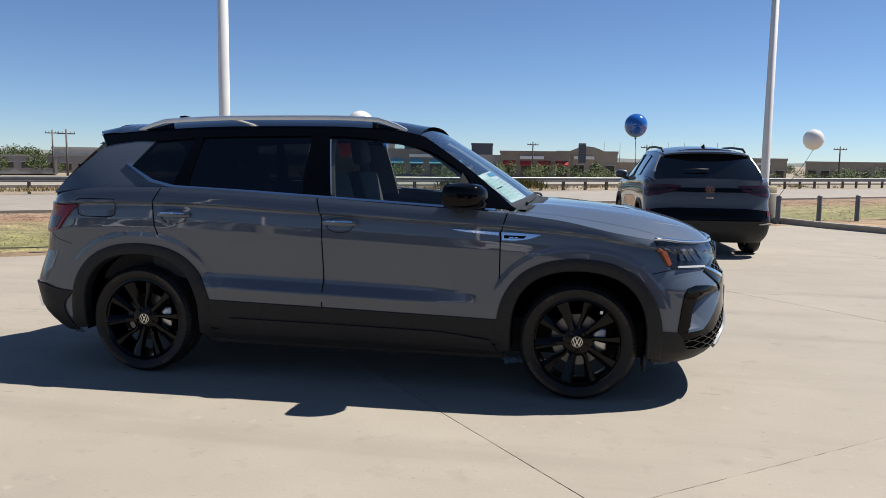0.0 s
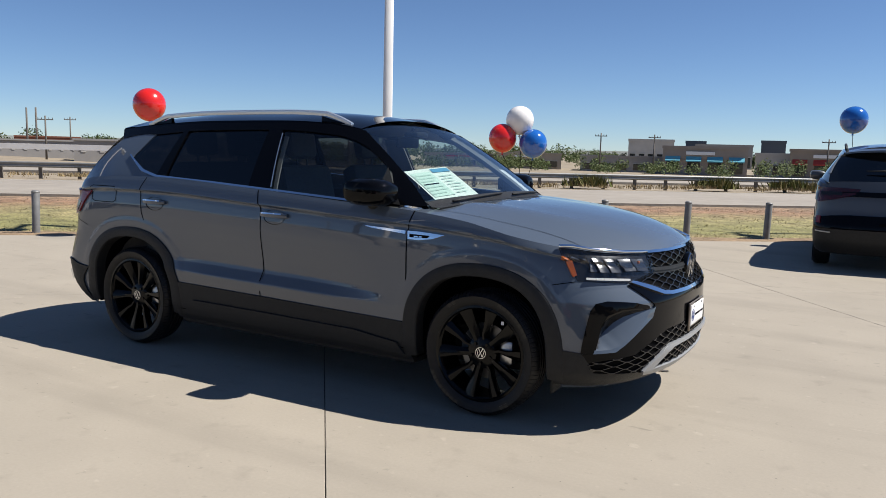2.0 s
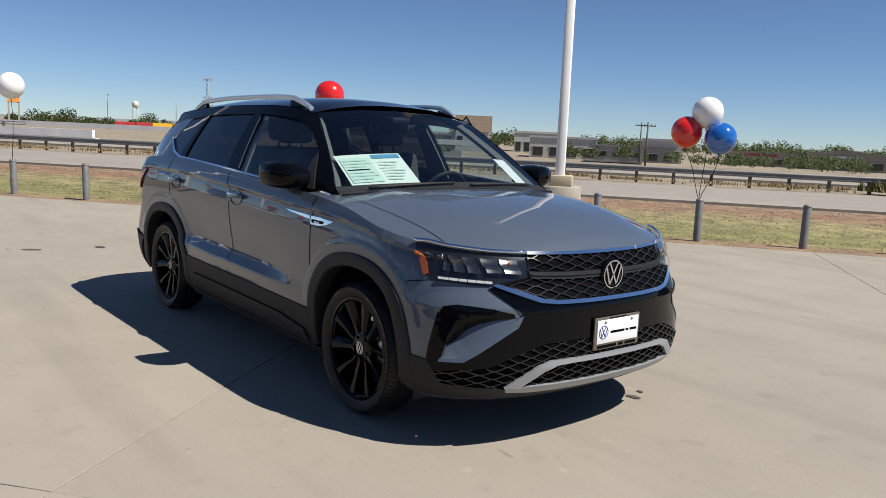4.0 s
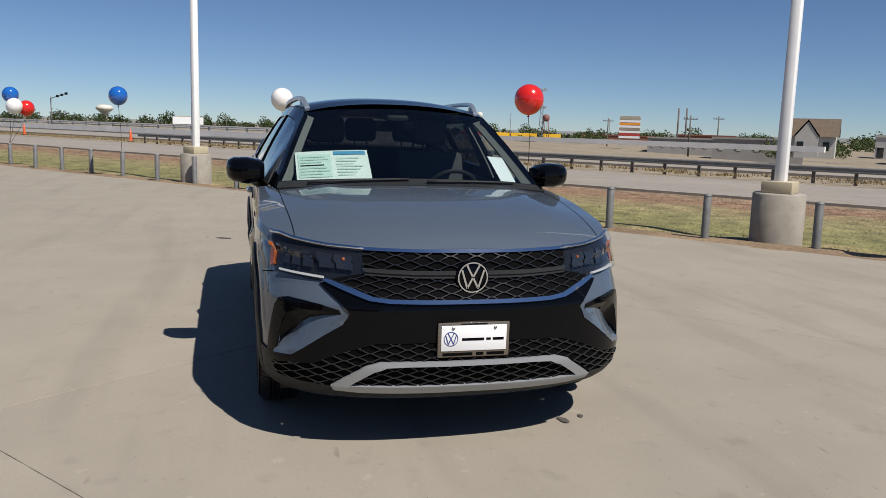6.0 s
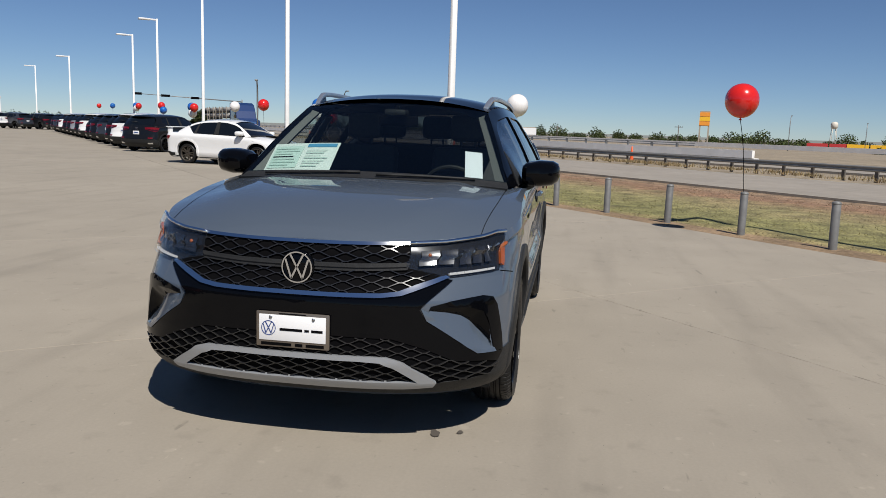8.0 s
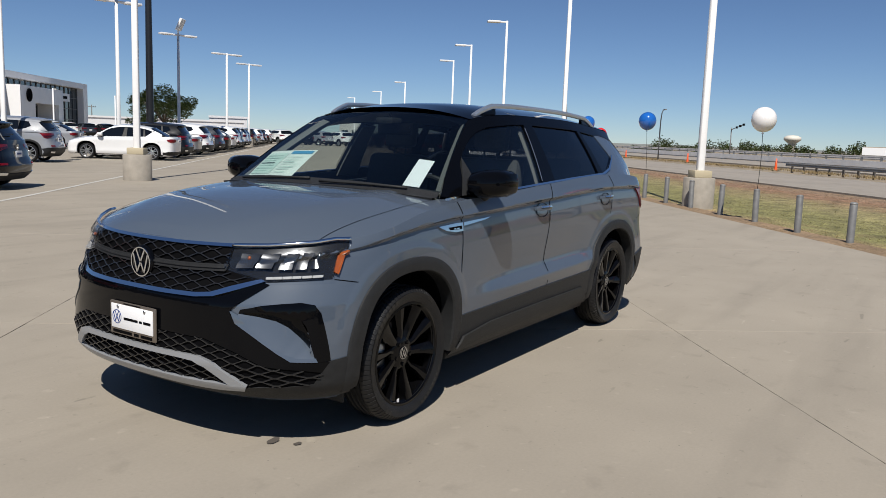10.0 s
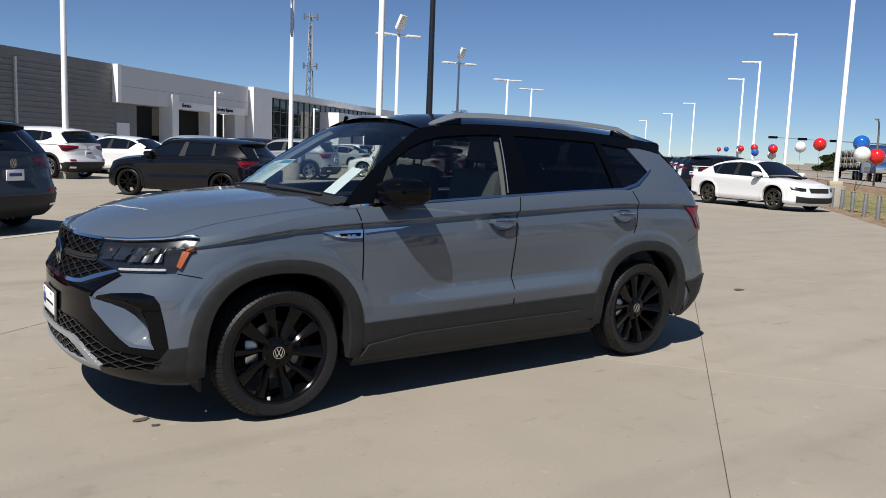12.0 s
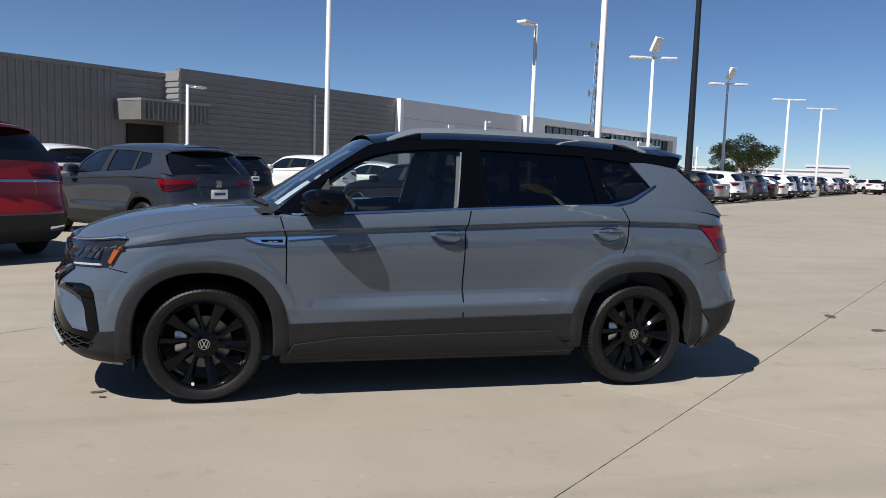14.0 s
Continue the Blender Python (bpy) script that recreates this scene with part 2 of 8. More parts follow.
def lathe(bm, profile, n=32, axis="Z", closed=False):
    """Turn a profile of (radius, height) pairs round an axis."""
    rings = []
    for r, h in profile:
        ring = []
        for i in range(n):
            a = 2 * math.pi * i / n
            p = (r * math.cos(a), r * math.sin(a), h)
            if axis == "Y":
                p = (p[0], h, p[1])
            ring.append(bm.verts.new(p))
        rings.append(ring)
    pairs = list(zip(rings, rings[1:])) + ([(rings[-1], rings[0])] if closed else [])
    for a, b in pairs:
        for i in range(n):
            j = (i + 1) % n
            bm.faces.new((a[i], a[j], b[j], b[i]))
    return rings


def cap(bm, ring):
    bm.faces.new(ring)


def rod(bm, a, b, r0, r1=None, n=8):
    """A tapered rod from a to b with closed ends."""
    a, b = Vector(a), Vector(b)
    r1 = r0 if r1 is None else r1
    q = (b - a).to_track_quat("Z", "Y")
    rings = []
    for p, r in ((a, r0), (b, r1)):
        rings.append([bm.verts.new(p + q @ Vector((r * math.cos(2 * math.pi * i / n), r * math.sin(2 * math.pi * i / n), 0)))
                      for i in range(n)])
    for i in range(n):
        j = (i + 1) % n
        bm.faces.new((rings[0][i], rings[0][j], rings[1][j], rings[1][i]))
    bm.faces.new(rings[0][::-1])
    bm.faces.new(rings[1])


def tube(bm, pts, r, n=8):
    """A tube of radius r (a number, or one for each point) along points."""
    pts = [Vector(p) for p in pts]
    rings = []
    for i, p in enumerate(pts):
        d = (pts[min(i + 1, len(pts) - 1)] - pts[max(i - 1, 0)]).normalized()
        q = d.to_track_quat("Z", "Y")
        rr = r[i] if isinstance(r, (list, tuple)) else r
        rings.append([bm.verts.new(p + q @ Vector((rr * math.cos(2 * math.pi * k / n), rr * math.sin(2 * math.pi * k / n), 0)))
                      for k in range(n)])
    for a, b in zip(rings, rings[1:]):
        for i in range(n):
            j = (i + 1) % n
            bm.faces.new((a[i], a[j], b[j], b[i]))
    bm.faces.new(rings[0][::-1])
    bm.faces.new(rings[-1])


def grid(bm, rows, wrap=False):
    """Faces over rows of points; returns the vertex rows."""
    vs = [[bm.verts.new(p) for p in row] for row in rows]
    for a, b in zip(vs, vs[1:]):
        for i in range(len(a) - (0 if wrap else 1)):
            j = (i + 1) % len(a)
            bm.faces.new((a[i], a[j], b[j], b[i]))
    return vs


def smooth_tab(tab, x):
    """Smooth interpolation in a table of (x, value), x rising."""
    n = len(tab)
    if x <= tab[0][0]:
        return tab[0][1]
    if x >= tab[-1][0]:
        return tab[-1][1]
    for i in range(n - 1):
        if x <= tab[i + 1][0]:
            break
    x0, y0 = tab[i]
    x1, y1 = tab[i + 1]
    h = x1 - x0

    def slope(k):
        if k == 0 or k == n - 1:
            a, b = (0, 1) if k == 0 else (n - 2, n - 1)
            return (tab[b][1] - tab[a][1]) / (tab[b][0] - tab[a][0])
        l = (tab[k][1] - tab[k - 1][1]) / (tab[k][0] - tab[k - 1][0])
        r = (tab[k + 1][1] - tab[k][1]) / (tab[k + 1][0] - tab[k][0])
        return 0.0 if l * r <= 0 else 2 * l * r / (l + r)

    m0, m1 = slope(i) * h, slope(i + 1) * h
    t = (x - x0) / h
    return (y0 * (2 * t ** 3 - 3 * t ** 2 + 1) + m0 * (t ** 3 - 2 * t ** 2 + t)
            + y1 * (-2 * t ** 3 + 3 * t ** 2) + m1 * (t ** 3 - t ** 2))


def tab(t, x):
    return float(np.interp(x, [p[0] for p in t], [p[1] for p in t]))



def mixed(name, colours, scale, rough=0.95, island=False, bump=0.0):
    """A ground or leaf material that wanders between several colours."""
    m = material(name, colours[0], rough, spec=0.2, bump=bump, bump_scale=45)
    nt = m.node_tree
    ramp = nt.nodes.new("ShaderNodeValToRGB")
    geo = nt.nodes.new("ShaderNodeNewGeometry")
    el = ramp.color_ramp.elements
    for i, c in enumerate(colours):
        pos = 0.3 + 0.4 * i / (len(colours) - 1) if not island else i / (len(colours) - 1)
        e = el[i] if i < 2 else el.new(pos)
        e.position, e.color = pos, (*c, 1)
    if island:
        nt.links.new(geo.outputs["Random Per Island"], ramp.inputs[0])
    else:
        tex = nt.nodes.new("ShaderNodeTexNoise")
        tex.inputs["Scale"].default_value, tex.inputs["Detail"].default_value, tex.inputs["Roughness"].default_value = scale, 9, 0.65
        nt.links.new(geo.outputs["Position"], tex.inputs["Vector"])
        nt.links.new(tex.outputs["Fac"], ramp.inputs[0])
    nt.links.new(ramp.outputs[0], nt.nodes["Principled BSDF"].inputs["Base Color"])
    return m


M["blades"] = mixed("grass_blades", ((0.075, 0.09, 0.024), (0.13, 0.13, 0.045), (0.24, 0.195, 0.09)), 1, island=True)
M["litter"] = mixed("dry_litter", ((0.21, 0.14, 0.072), (0.29, 0.22, 0.12), (0.17, 0.14, 0.07)), 1, island=True)
M["leaves"] = mixed("tree_leaves", ((0.05, 0.075, 0.022), (0.085, 0.115, 0.04), (0.13, 0.145, 0.06)), 1, island=True, rough=0.7)
M["bark"] = material("bark", (0.086, 0.065, 0.047), 0.9, var=0.3, scale=12, bump=0.8, bump_scale=30)

# ---------------------------------------------------------------- car bodies
SUV = dict(
    hb=1.345, wheel=0.335, wy=0.79, zbot=0.215, zref=1.07,
    ztop=[(-2.4, 1.06), (-2.12, 1.085), (-2.0, 1.12), (-1.85, 1.145), (-1.6, 1.160), (-1.2, 1.165), (-0.18, 1.125), (0.6, 1.085), (0.95, 1.07),
          (1.4, 1.03), (1.73, 0.968), (1.95, 0.925), (2.13, 0.9), (2.4, 0.88)],
    hood=[(0.9, 1.10), (1.05, 1.108), (1.4, 1.092), (1.7, 1.058), (1.92, 1.008), (2.06, 0.955), (2.13, 0.905)],
    w=[(0.215, 0.83), (0.26, 0.865), (0.32, 0.885), (0.45, 0.9), (0.50, 0.912), (0.522, 0.917), (0.535, 0.916), (0.588, 0.876), (0.61, 0.871), (0.66, 0.877), (0.72, 0.887),
       (0.78, 0.896), (0.84, 0.902), (0.90, 0.8995), (0.945, 0.893), (0.968, 0.8885), (0.977, 0.8895), (0.984, 0.902), (0.989, 0.9065), (0.996, 0.905),
       (1.02, 0.897), (1.045, 0.886), (1.07, 0.872)],
    # the same past the doors, where the pressed step of the flank has run out
    w_end=[(0.215, 0.83), (0.26, 0.865), (0.32, 0.885), (0.45, 0.898), (0.535, 0.902), (0.61, 0.902), (0.72, 0.901), (0.84, 0.903), (0.90, 0.8995), (0.945, 0.893),
           (0.968, 0.8885), (0.977, 0.8895), (0.984, 0.902), (0.989, 0.9065), (0.996, 0.905), (1.02, 0.897), (1.045, 0.886), (1.07, 0.872)],
    xf=[(0.2, 2.08), (0.26, 2.17), (0.31, 2.215), (0.40, 2.24), (0.55, 2.235), (0.66, 2.235), (0.70, 2.215), (0.76, 2.185),
        (0.86, 2.165), (0.90, 2.145), (1.0, 2.10)],
    xr=[(0.2, -2.02), (0.3, -2.12), (0.38, -2.19), (0.55, -2.225), (0.62, -2.20), (0.75, -2.15), (0.9, -2.125), (1.05, -2.085),
        (1.2, -2.05)],
    af=[(0.2, 0.5), (0.45, 0.56), (0.7, 0.6), (0.9, 0.65)], nf=[(0.2, 2.5), (0.6, 2.4), (0.9, 2.2)],
    ar=0.36, nr=3.2,
    # upper edge of the cabin side: x, z and half width, from the windscreen's foot to the tail
    top=[(-2.02, 1.44, 0.60), (-1.8, 1.475, 0.615), (-1.4, 1.515, 0.625), (-0.8, 1.545, 0.63), (-0.2, 1.55, 0.625),
         (0.1, 1.54, 0.61), (0.36, 1.505, 0.585), (0.50, 1.425, 0.625), (0.65, 1.325, 0.675), (0.8, 1.215, 0.725),
         (0.97, 1.075, 0.785)],
    roof=[(-2.07, 1.515), (-1.8, 1.56), (-1.4, 1.60), (-0.8, 1.628), (-0.2, 1.625), (0.1, 1.608), (0.33, 1.572)],
    glass_foot=1.06, glass_head=0.33, tail_head=-1.66, tail_foot=-1.99)

SEDAN = dict(SUV)
SEDAN.update(
    hb=1.325, wheel=0.325, wy=0.76, zbot=0.18, zref=0.94,
    ztop=[(-2.4, 0.98), (-2.0, 1.0), (-1.2, 0.985), (-0.18, 0.965), (0.6, 0.945), (0.95, 0.935), (1.4, 0.89), (1.8, 0.80),
          (2.1, 0.735), (2.4, 0.70)],
    hood=[(0.9, 0.97), (1.1, 0.965), (1.5, 0.93), (1.9, 0.845), (2.13, 0.765), (2.25, 0.72)],
    w_end=None,
    w=[(0.18, 0.8), (0.24, 0.85), (0.35, 0.885), (0.5, 0.878), (0.65, 0.885), (0.8, 0.893), (0.86, 0.885), (0.94, 0.845)],
    xf=[(0.18, 2.2), (0.3, 2.27), (0.45, 2.28), (0.6, 2.26), (0.72, 2.22), (0.9, 2.15)],
    xr=[(0.18, -2.1), (0.35, -2.24), (0.6, -2.26), (0.9, -2.27), (1.05, -2.25)],
    top=[(-1.78, 1.06, 0.66), (-1.5, 1.20, 0.62), (-1.2, 1.315, 0.585), (-0.8, 1.39, 0.565), (-0.3, 1.425, 0.565), (0.1, 1.41, 0.555),
         (0.4, 1.34, 0.565), (0.7, 1.18, 0.64), (1.05, 0.955, 0.75)],
    roof=[(-1.3, 1.36), (-0.8, 1.445), (-0.3, 1.475), (0.1, 1.462), (0.33, 1.42)],
    glass_foot=1.15, glass_head=0.33, tail_head=-1.22, tail_foot=-1.86)


class Shape:
    """The skin of a car: waterlines for the body, a second skin for the cabin's sides."""

    def __init__(self, s):
        self.s = s

    def ztop(self, x):
        return smooth_tab(self.s["ztop"], x)

    def zeta(self, x, z):
        zb, zr = self.s["zbot"], self.s["zref"]
        return zb + (z - zb) * (zr - zb) / (self.ztop(x) - zb)

    def width(self, x, z):
        """Half width of the body."""
        s, ze = self.s, self.zeta(x, z)
        a = tab(s["w"], ze)
        k = min(max((abs(x + 0.16) - 0.36) / 0.70, 0), 1) if s["w_end"] else 0
        return a + (tab(s["w_end"], ze) - a) * k * k * (3 - 2 * k) if k else a

    def end(self, z):
        s = self.s
        return tab(s["xf"], z), tab(s["af"], z), tab(s["nf"], z), tab(s["xr"], z), s["ar"], s["nr"]

    def at(self, u, z):
        """u from 0 (nose) over 1 to 2 (the flank) to 3 (tail)."""
        xf, af, nf, xr, ar, nr = self.end(z)
        if u <= 1:
            a = u * math.pi / 2
            x, k = xf - af + af * max(math.cos(a), 0) ** (2 / nf), math.sin(a) ** (2 / nf)
        elif u <= 2:
            x, k = xf - af + (u - 1) * (xr + ar - xf + af), 1.0
        else:
            a = (3 - u) * math.pi / 2
            x, k = xr + ar - ar * max(math.cos(a), 0) ** (2 / nr), max(math.sin(a), 0) ** (2 / nr)
        return Vector((x, k * self.width(x, z), z))

    def u_x(self, x, z):
        xf, af, nf, xr, ar, nr = self.end(z)
        if x > xf - af:
            c = min(max((x - xf + af) / af, 0), 1) ** (nf / 2)
            return math.acos(c) / (math.pi / 2)
        if x > xr + ar:
            return 1 + (xf - af - x) / (xf - af - xr - ar)
        c = min(max((xr + ar - x) / ar, 0), 1) ** (nr / 2)
        return 3 - math.acos(c) / (math.pi / 2)

    def u_y(self, y, z, rear=False):
        xf, af, nf, xr, ar, nr = self.end(z)
        n = nr if rear else nf
        w = self.width(xr + 0.1 if rear else xf - 0.1, z)
        a = math.asin(min(abs(y) / w, 1) ** (n / 2)) / (math.pi / 2)
        return 3 - a if rear else a

    def uv(self, p):
        kind, v, z = p if len(p) == 3 else ("x", *p)
        return (self.u_x(v, z) if kind == "x" else self.u_y(v, z, kind == "r")), z

    def body(self, u, z, off=0.0):
        p = self.at(u, z)
        if off:
            du = self.at(min(u + 0.004, 3), z) - self.at(max(u - 0.004, 0), z)
            dz = self.at(u, z + 0.006) - self.at(u, z - 0.006)
            n = dz.cross(du)
            if n.length > 1e-9:
                p = p + n.normalized() * off * (1 if n.dot(Vector((p.x * 0.3, p.y, 0))) >= 0 else -1)
        return p

    def t_edge(self, x):
        t = self.s["top"]
        return smooth_tab([(p[0], p[1]) for p in t], x), smooth_tab([(p[0], p[2]) for p in t], x)

    def foot(self, x):
        """Half width of the cabin's foot at the belt line."""
        zt = self.ztop(x)
        b = self.width(x, zt) - 0.012
        front = self.s["top"][-1]
        if x > front[0] - 0.5:
            k = min((x - front[0] + 0.5) / 0.5, 1.0)
            b = b + (front[2] - b) * k * k
        if x < -1.4:
            k = min((-1.4 - x) / 0.7, 1)
            b = b - 0.13 * k * k
        return b

    def cabin(self, x, z, off=0.0):
        def raw(x, z):
            zb = self.ztop(x)
            ztp, yt = self.t_edge(x)
            yb = self.foot(x)
            t = (z - zb) / max(ztp - zb, 0.02)
            return Vector((x, yb + (yt - yb) * t + 0.05 * t * (1 - t), z))
        p = raw(x, z)
        if off:
            n = (raw(x, z + 0.01) - raw(x, z - 0.01)).cross(raw(x - 0.01, z) - raw(x + 0.01, z))
            n.normalize()
            p = p + n * off * (1 if n.y > 0 else -1)
        return p


def densify(pts, k):
    out = []
    for a, b in zip(pts, pts[1:]):
        for i in range(k):
            out.append(tuple(p + (q - p) * i / k for p, q in zip(a, b)))
    out.append(tuple(pts[-1]))
    return out


def patch(bm, fn, top, bot, k=6, m=6, off=0.006, side=1, sink=0.02):
    """A raised sheet between two curves on a skin; its rim is turned in by sink."""
    top, bot = densify(top, k), densify(bot, k)
    rows = []
    for j in range(m + 1):
        t = j / m
        rows.append([fn(*(a + (b - a) * t for a, b in zip(p, q)), off) for p, q in zip(top, bot)])
    inner = []
    for j in range(m + 1):
        t = j / m
        inner.append([fn(*(a + (b - a) * t for a, b in zip(p, q)), off - sink) for p, q in zip(top, bot)])
    flip = Matrix.Diagonal((1, side, 1, 1))
    vs = grid(bm, [[flip @ p for p in r] for r in rows])
    loop = vs[0] + [r[-1] for r in vs[1:]] + vs[-1][-2::-1] + [r[0] for r in vs[-2:0:-1]]
    pin = inner[0] + [r[-1] for r in inner[1:]] + inner[-1][-2::-1] + [r[0] for r in inner[-2:0:-1]]
    low = [bm.verts.new(flip @ p) for p in pin]
    n = len(loop)
    for i in range(n):
        j = (i + 1) % n
        bm.faces.new((loop[i], low[i], low[j], loop[j]))
    bmesh.ops.recalc_face_normals(bm, faces=bm.faces)


def panel(bm, fn, poly, off=0.006, sink=0.02, side=1, step=0.022, holes=()):
    """A raised sheet on a skin within an outline in the skin's own two coordinates; its rim is turned in by sink."""
    def close(loop):
        loop = densify(list(loop) + [loop[0]], 5)[:-1]
        return [Vector((a * 1.2, b)) for a, b in loop]
    loops = [close(poly)] + [close(h) for h in holes]
    pts, edges = [], []
    for loop in loops:
        n0 = len(pts)
        pts += loop
        edges += [(n0 + i, n0 + (i + 1) % len(loop)) for i in range(len(loop))]
    rims = [[tuple(p) for p in loop] for loop in loops]
    within = lambda x, y: inside(rims[0], x, y) and not any(inside(h, x, y) for h in rims[1:])
    x0, x1, y0, y1 = min(p.x for p in pts), max(p.x for p in pts), min(p.y for p in pts), max(p.y for p in pts)
    for i in range(1, int((x1 - x0) / step) + 1):
        for j in range(1, int((y1 - y0) / step) + 1):
            x, y = x0 + i * step, y0 + (j + 0.5 * (i % 2)) * step
            if within(x, y) and min((Vector((x, y)) - p).length for p in pts) > step * 0.4:
                pts.append(Vector((x, y)))
    v2, _, tris, *_ = delaunay_2d_cdt(pts, edges, [], 0, 1e-6)
    flip = Matrix.Diagonal((1, side, 1, 1))
    vs = [bm.verts.new(flip @ fn(p.x / 1.2, p.y, off)) for p in v2]
    faces = []
    for t in tris:
        c = (v2[t[0]] + v2[t[1]] + v2[t[2]]) / 3
        if within(c.x, c.y):
            faces.append(bm.faces.new([vs[i] for i in t]))
    rim = [e for e in {e for f in faces for e in f.edges} if len(e.link_faces) == 1]
    low = {}
    for e in rim:
        for v in e.verts:
            if v not in low:
                p = v2[vs.index(v)]
                low[v] = bm.verts.new(flip @ fn(p.x / 1.2, p.y, off - sink))
    for e in rim:
        a, b = e.verts
        bm.faces.new((a, b, low[b], low[a]))
    for v in [v for v in vs if not v.link_faces]:
        bm.verts.remove(v)
    bmesh.ops.recalc_face_normals(bm, faces=bm.faces)


def seam(bm, fn, pts, width=0.006, off=0.0012, side=1, k=6):
    """A thin dark line along a curve on a skin."""
    pts = densify(pts, k)
    a, b = [], []
    for i, p in enumerate(pts):
        q0, q1 = pts[max(i - 1, 0)], pts[min(i + 1, len(pts) - 1)]
        v0, v1 = fn(*q0, 0), fn(*q1, 0)
        d = (v1 - v0).normalized()
        c = fn(*p, off)
        nrm = (fn(*p, 0.02) - fn(*p, 0.0)).normalized()
        sd = d.cross(nrm) * width / 2
        a.append(c + sd)
        b.append(c - sd)
    flip = Matrix.Diagonal((1, side, 1, 1))
    grid(bm, [[flip @ p for p in a], [flip @ p for p in b]])


def build_wheel(parent, r, side, detail=True, rim_mat=None, x=0.0, y=0.0, name="wheel"):
    """A tyre on a ten-spoke rim with its brake; the outer face towards +y times side."""
    rim_mat = rim_mat or M["rim"]
    rr = r * 0.755
    hold = new(name)
    hold.parent = parent
    hold.matrix_basis = Matrix.Translation((x, y, r))
    hold.empty_display_size = 0.05
    fl = Matrix.Diagonal((1, side, 1, 1))
    bm = bmesh.new()
    o = 0.105
    prof = [(rr - 0.01, o - 0.022), (rr + 0.012, o - 0.008), (rr + 0.03, o), (rr + 0.055, o + 0.004), (r - 0.035, o - 0.004), (r - 0.012, o - 0.018),
            (r - 0.003, o - 0.035)]
    for c in (0.05, 0.02, -0.01, -0.04):
        prof += [(r, c + 0.011), (r - 0.008, c + 0.007), (r - 0.008, c + 0.001), (r, c - 0.003)] if detail else [(r, c)]
    prof += [(r - 0.003, -o + 0.035), (r - 0.02, -o + 0.015), (rr + 0.05, -o - 0.002), (rr, -o + 0.02)]
    n = 72 if detail else 28
    lathe(bm, prof, n, "Y")
    if detail:
        # shoulder blocks of the tread
        rows = []
        for i in range(84):
            for da, dip in ((-0.030, 0.004), (-0.027, 0.0), (0.027, 0.0), (0.030, 0.004)):
                an = 2 * math.pi * i / 84 + da
                c, d = math.cos(an), math.sin(an)
                rows.append([Vector(((q - dip) * c, y_, (q - dip) * d)) for q, y_ in ((r + 0.0012, o - 0.048), (r - 0.0008, o - 0.034), (r - 0.0092, o - 0.0165), (r - 0.028, o - 0.0015))])
        grid(bm, rows + rows[:1])
    bm.transform(fl)
    bmesh.ops.recalc_face_normals(bm, faces=bm.faces)
    tyre = part("tyre", bm, M["rubber"], hold)
    if detail:
        # raised marks on the side wall, as plain bars
        for a0, cells in ((25, 8), (205, 8), (118, 2), (298, 2)):
            for q in range(cells):
                rows = []
                for i in range(4):
                    an = math.radians(a0 + q * 5.6 + 4.2 * i / 3)
                    c, d = math.cos(an), math.sin(an)
                    rows.append([Vector((e * c, y_, e * d)) for e, y_ in ((rr + 0.036, o - 0.001), (rr + 0.037, o + 0.0032), (rr + 0.055, o + 0.0056), (rr + 0.056, o + 0.001))])
                bm = bmesh.new()
                grid(bm, rows)
                bm.transform(fl)
                bmesh.ops.recalc_face_normals(bm, faces=bm.faces)
                part("sidewall_mark", bm, M["tyre_mark"], tyre)
    bm = bmesh.new()
    lathe(bm, [(rr - 0.012, -0.09), (rr - 0.02, 0.0), (rr - 0.016, 0.075), (rr + 0.004, 0.088), (rr + 0.006, 0.094), (rr - 0.006, 0.096), (rr - 0.012, 0.088)],
          48 if detail else 24, "Y")
    if detail:
        # five broad straight spokes, each with a bent one beside it; one face of each is slanted
        for i in range(5):
            a0 = math.radians(40 + 72 * i)
            for pts in ([(0.040, a0, 0.021, 0.058), (0.10, a0, 0.021, 0.064), (0.17, a0 + 0.01, 0.027, 0.074), (rr - 0.014, a0 + 0.02, 0.037, 0.086)],
                        [(0.050, a0 + 0.60, 0.012, 0.056), (0.105, a0 + 0.74, 0.013, 0.062), (0.150, a0 + 0.66, 0.017, 0.070), (rr - 0.015, a0 + 0.63, 0.033, 0.085)]):
                rows = []
                for ra, an, hw, yy in pts:
                    c = Vector((ra * math.cos(an), 0, ra * math.sin(an)))
                    tv = Vector((-math.sin(an), 0, math.cos(an)))
                    rows.append([c + tv * hw * q + Vector((0, yy + h, 0)) for q, h in ((0.85, -0.045), (1.0, -0.005), (0.82, 0.003), (-0.1, 0.003), (-1.0, -0.014), (-0.85, -0.045))])
                grid(bm, rows, wrap=True)
    else:
        for i in range(10):
            an = 2 * math.pi * (i + (0.16 if i % 2 else -0.16)) / 10 + math.pi / 2
            c, s_ = math.cos(an), math.sin(an)
            m = Matrix(((c, 0, -s_, 0), (0, 1, 0, 0), (s_, 0, c, 0), (0, 0, 0, 1)))
            box(bm, (0.04, 0.03, -0.016), (rr, 0.078, 0.016), 0, m)
    lathe(bm, [(0.085, 0.02), (0.085, 0.055), (0.07, 0.064), (0.001, 0.064)], 20, "Y")
    bm.transform(fl)
    bmesh.ops.recalc_face_normals(bm, faces=bm.faces)
    part("rim", bm, rim_mat, hold)
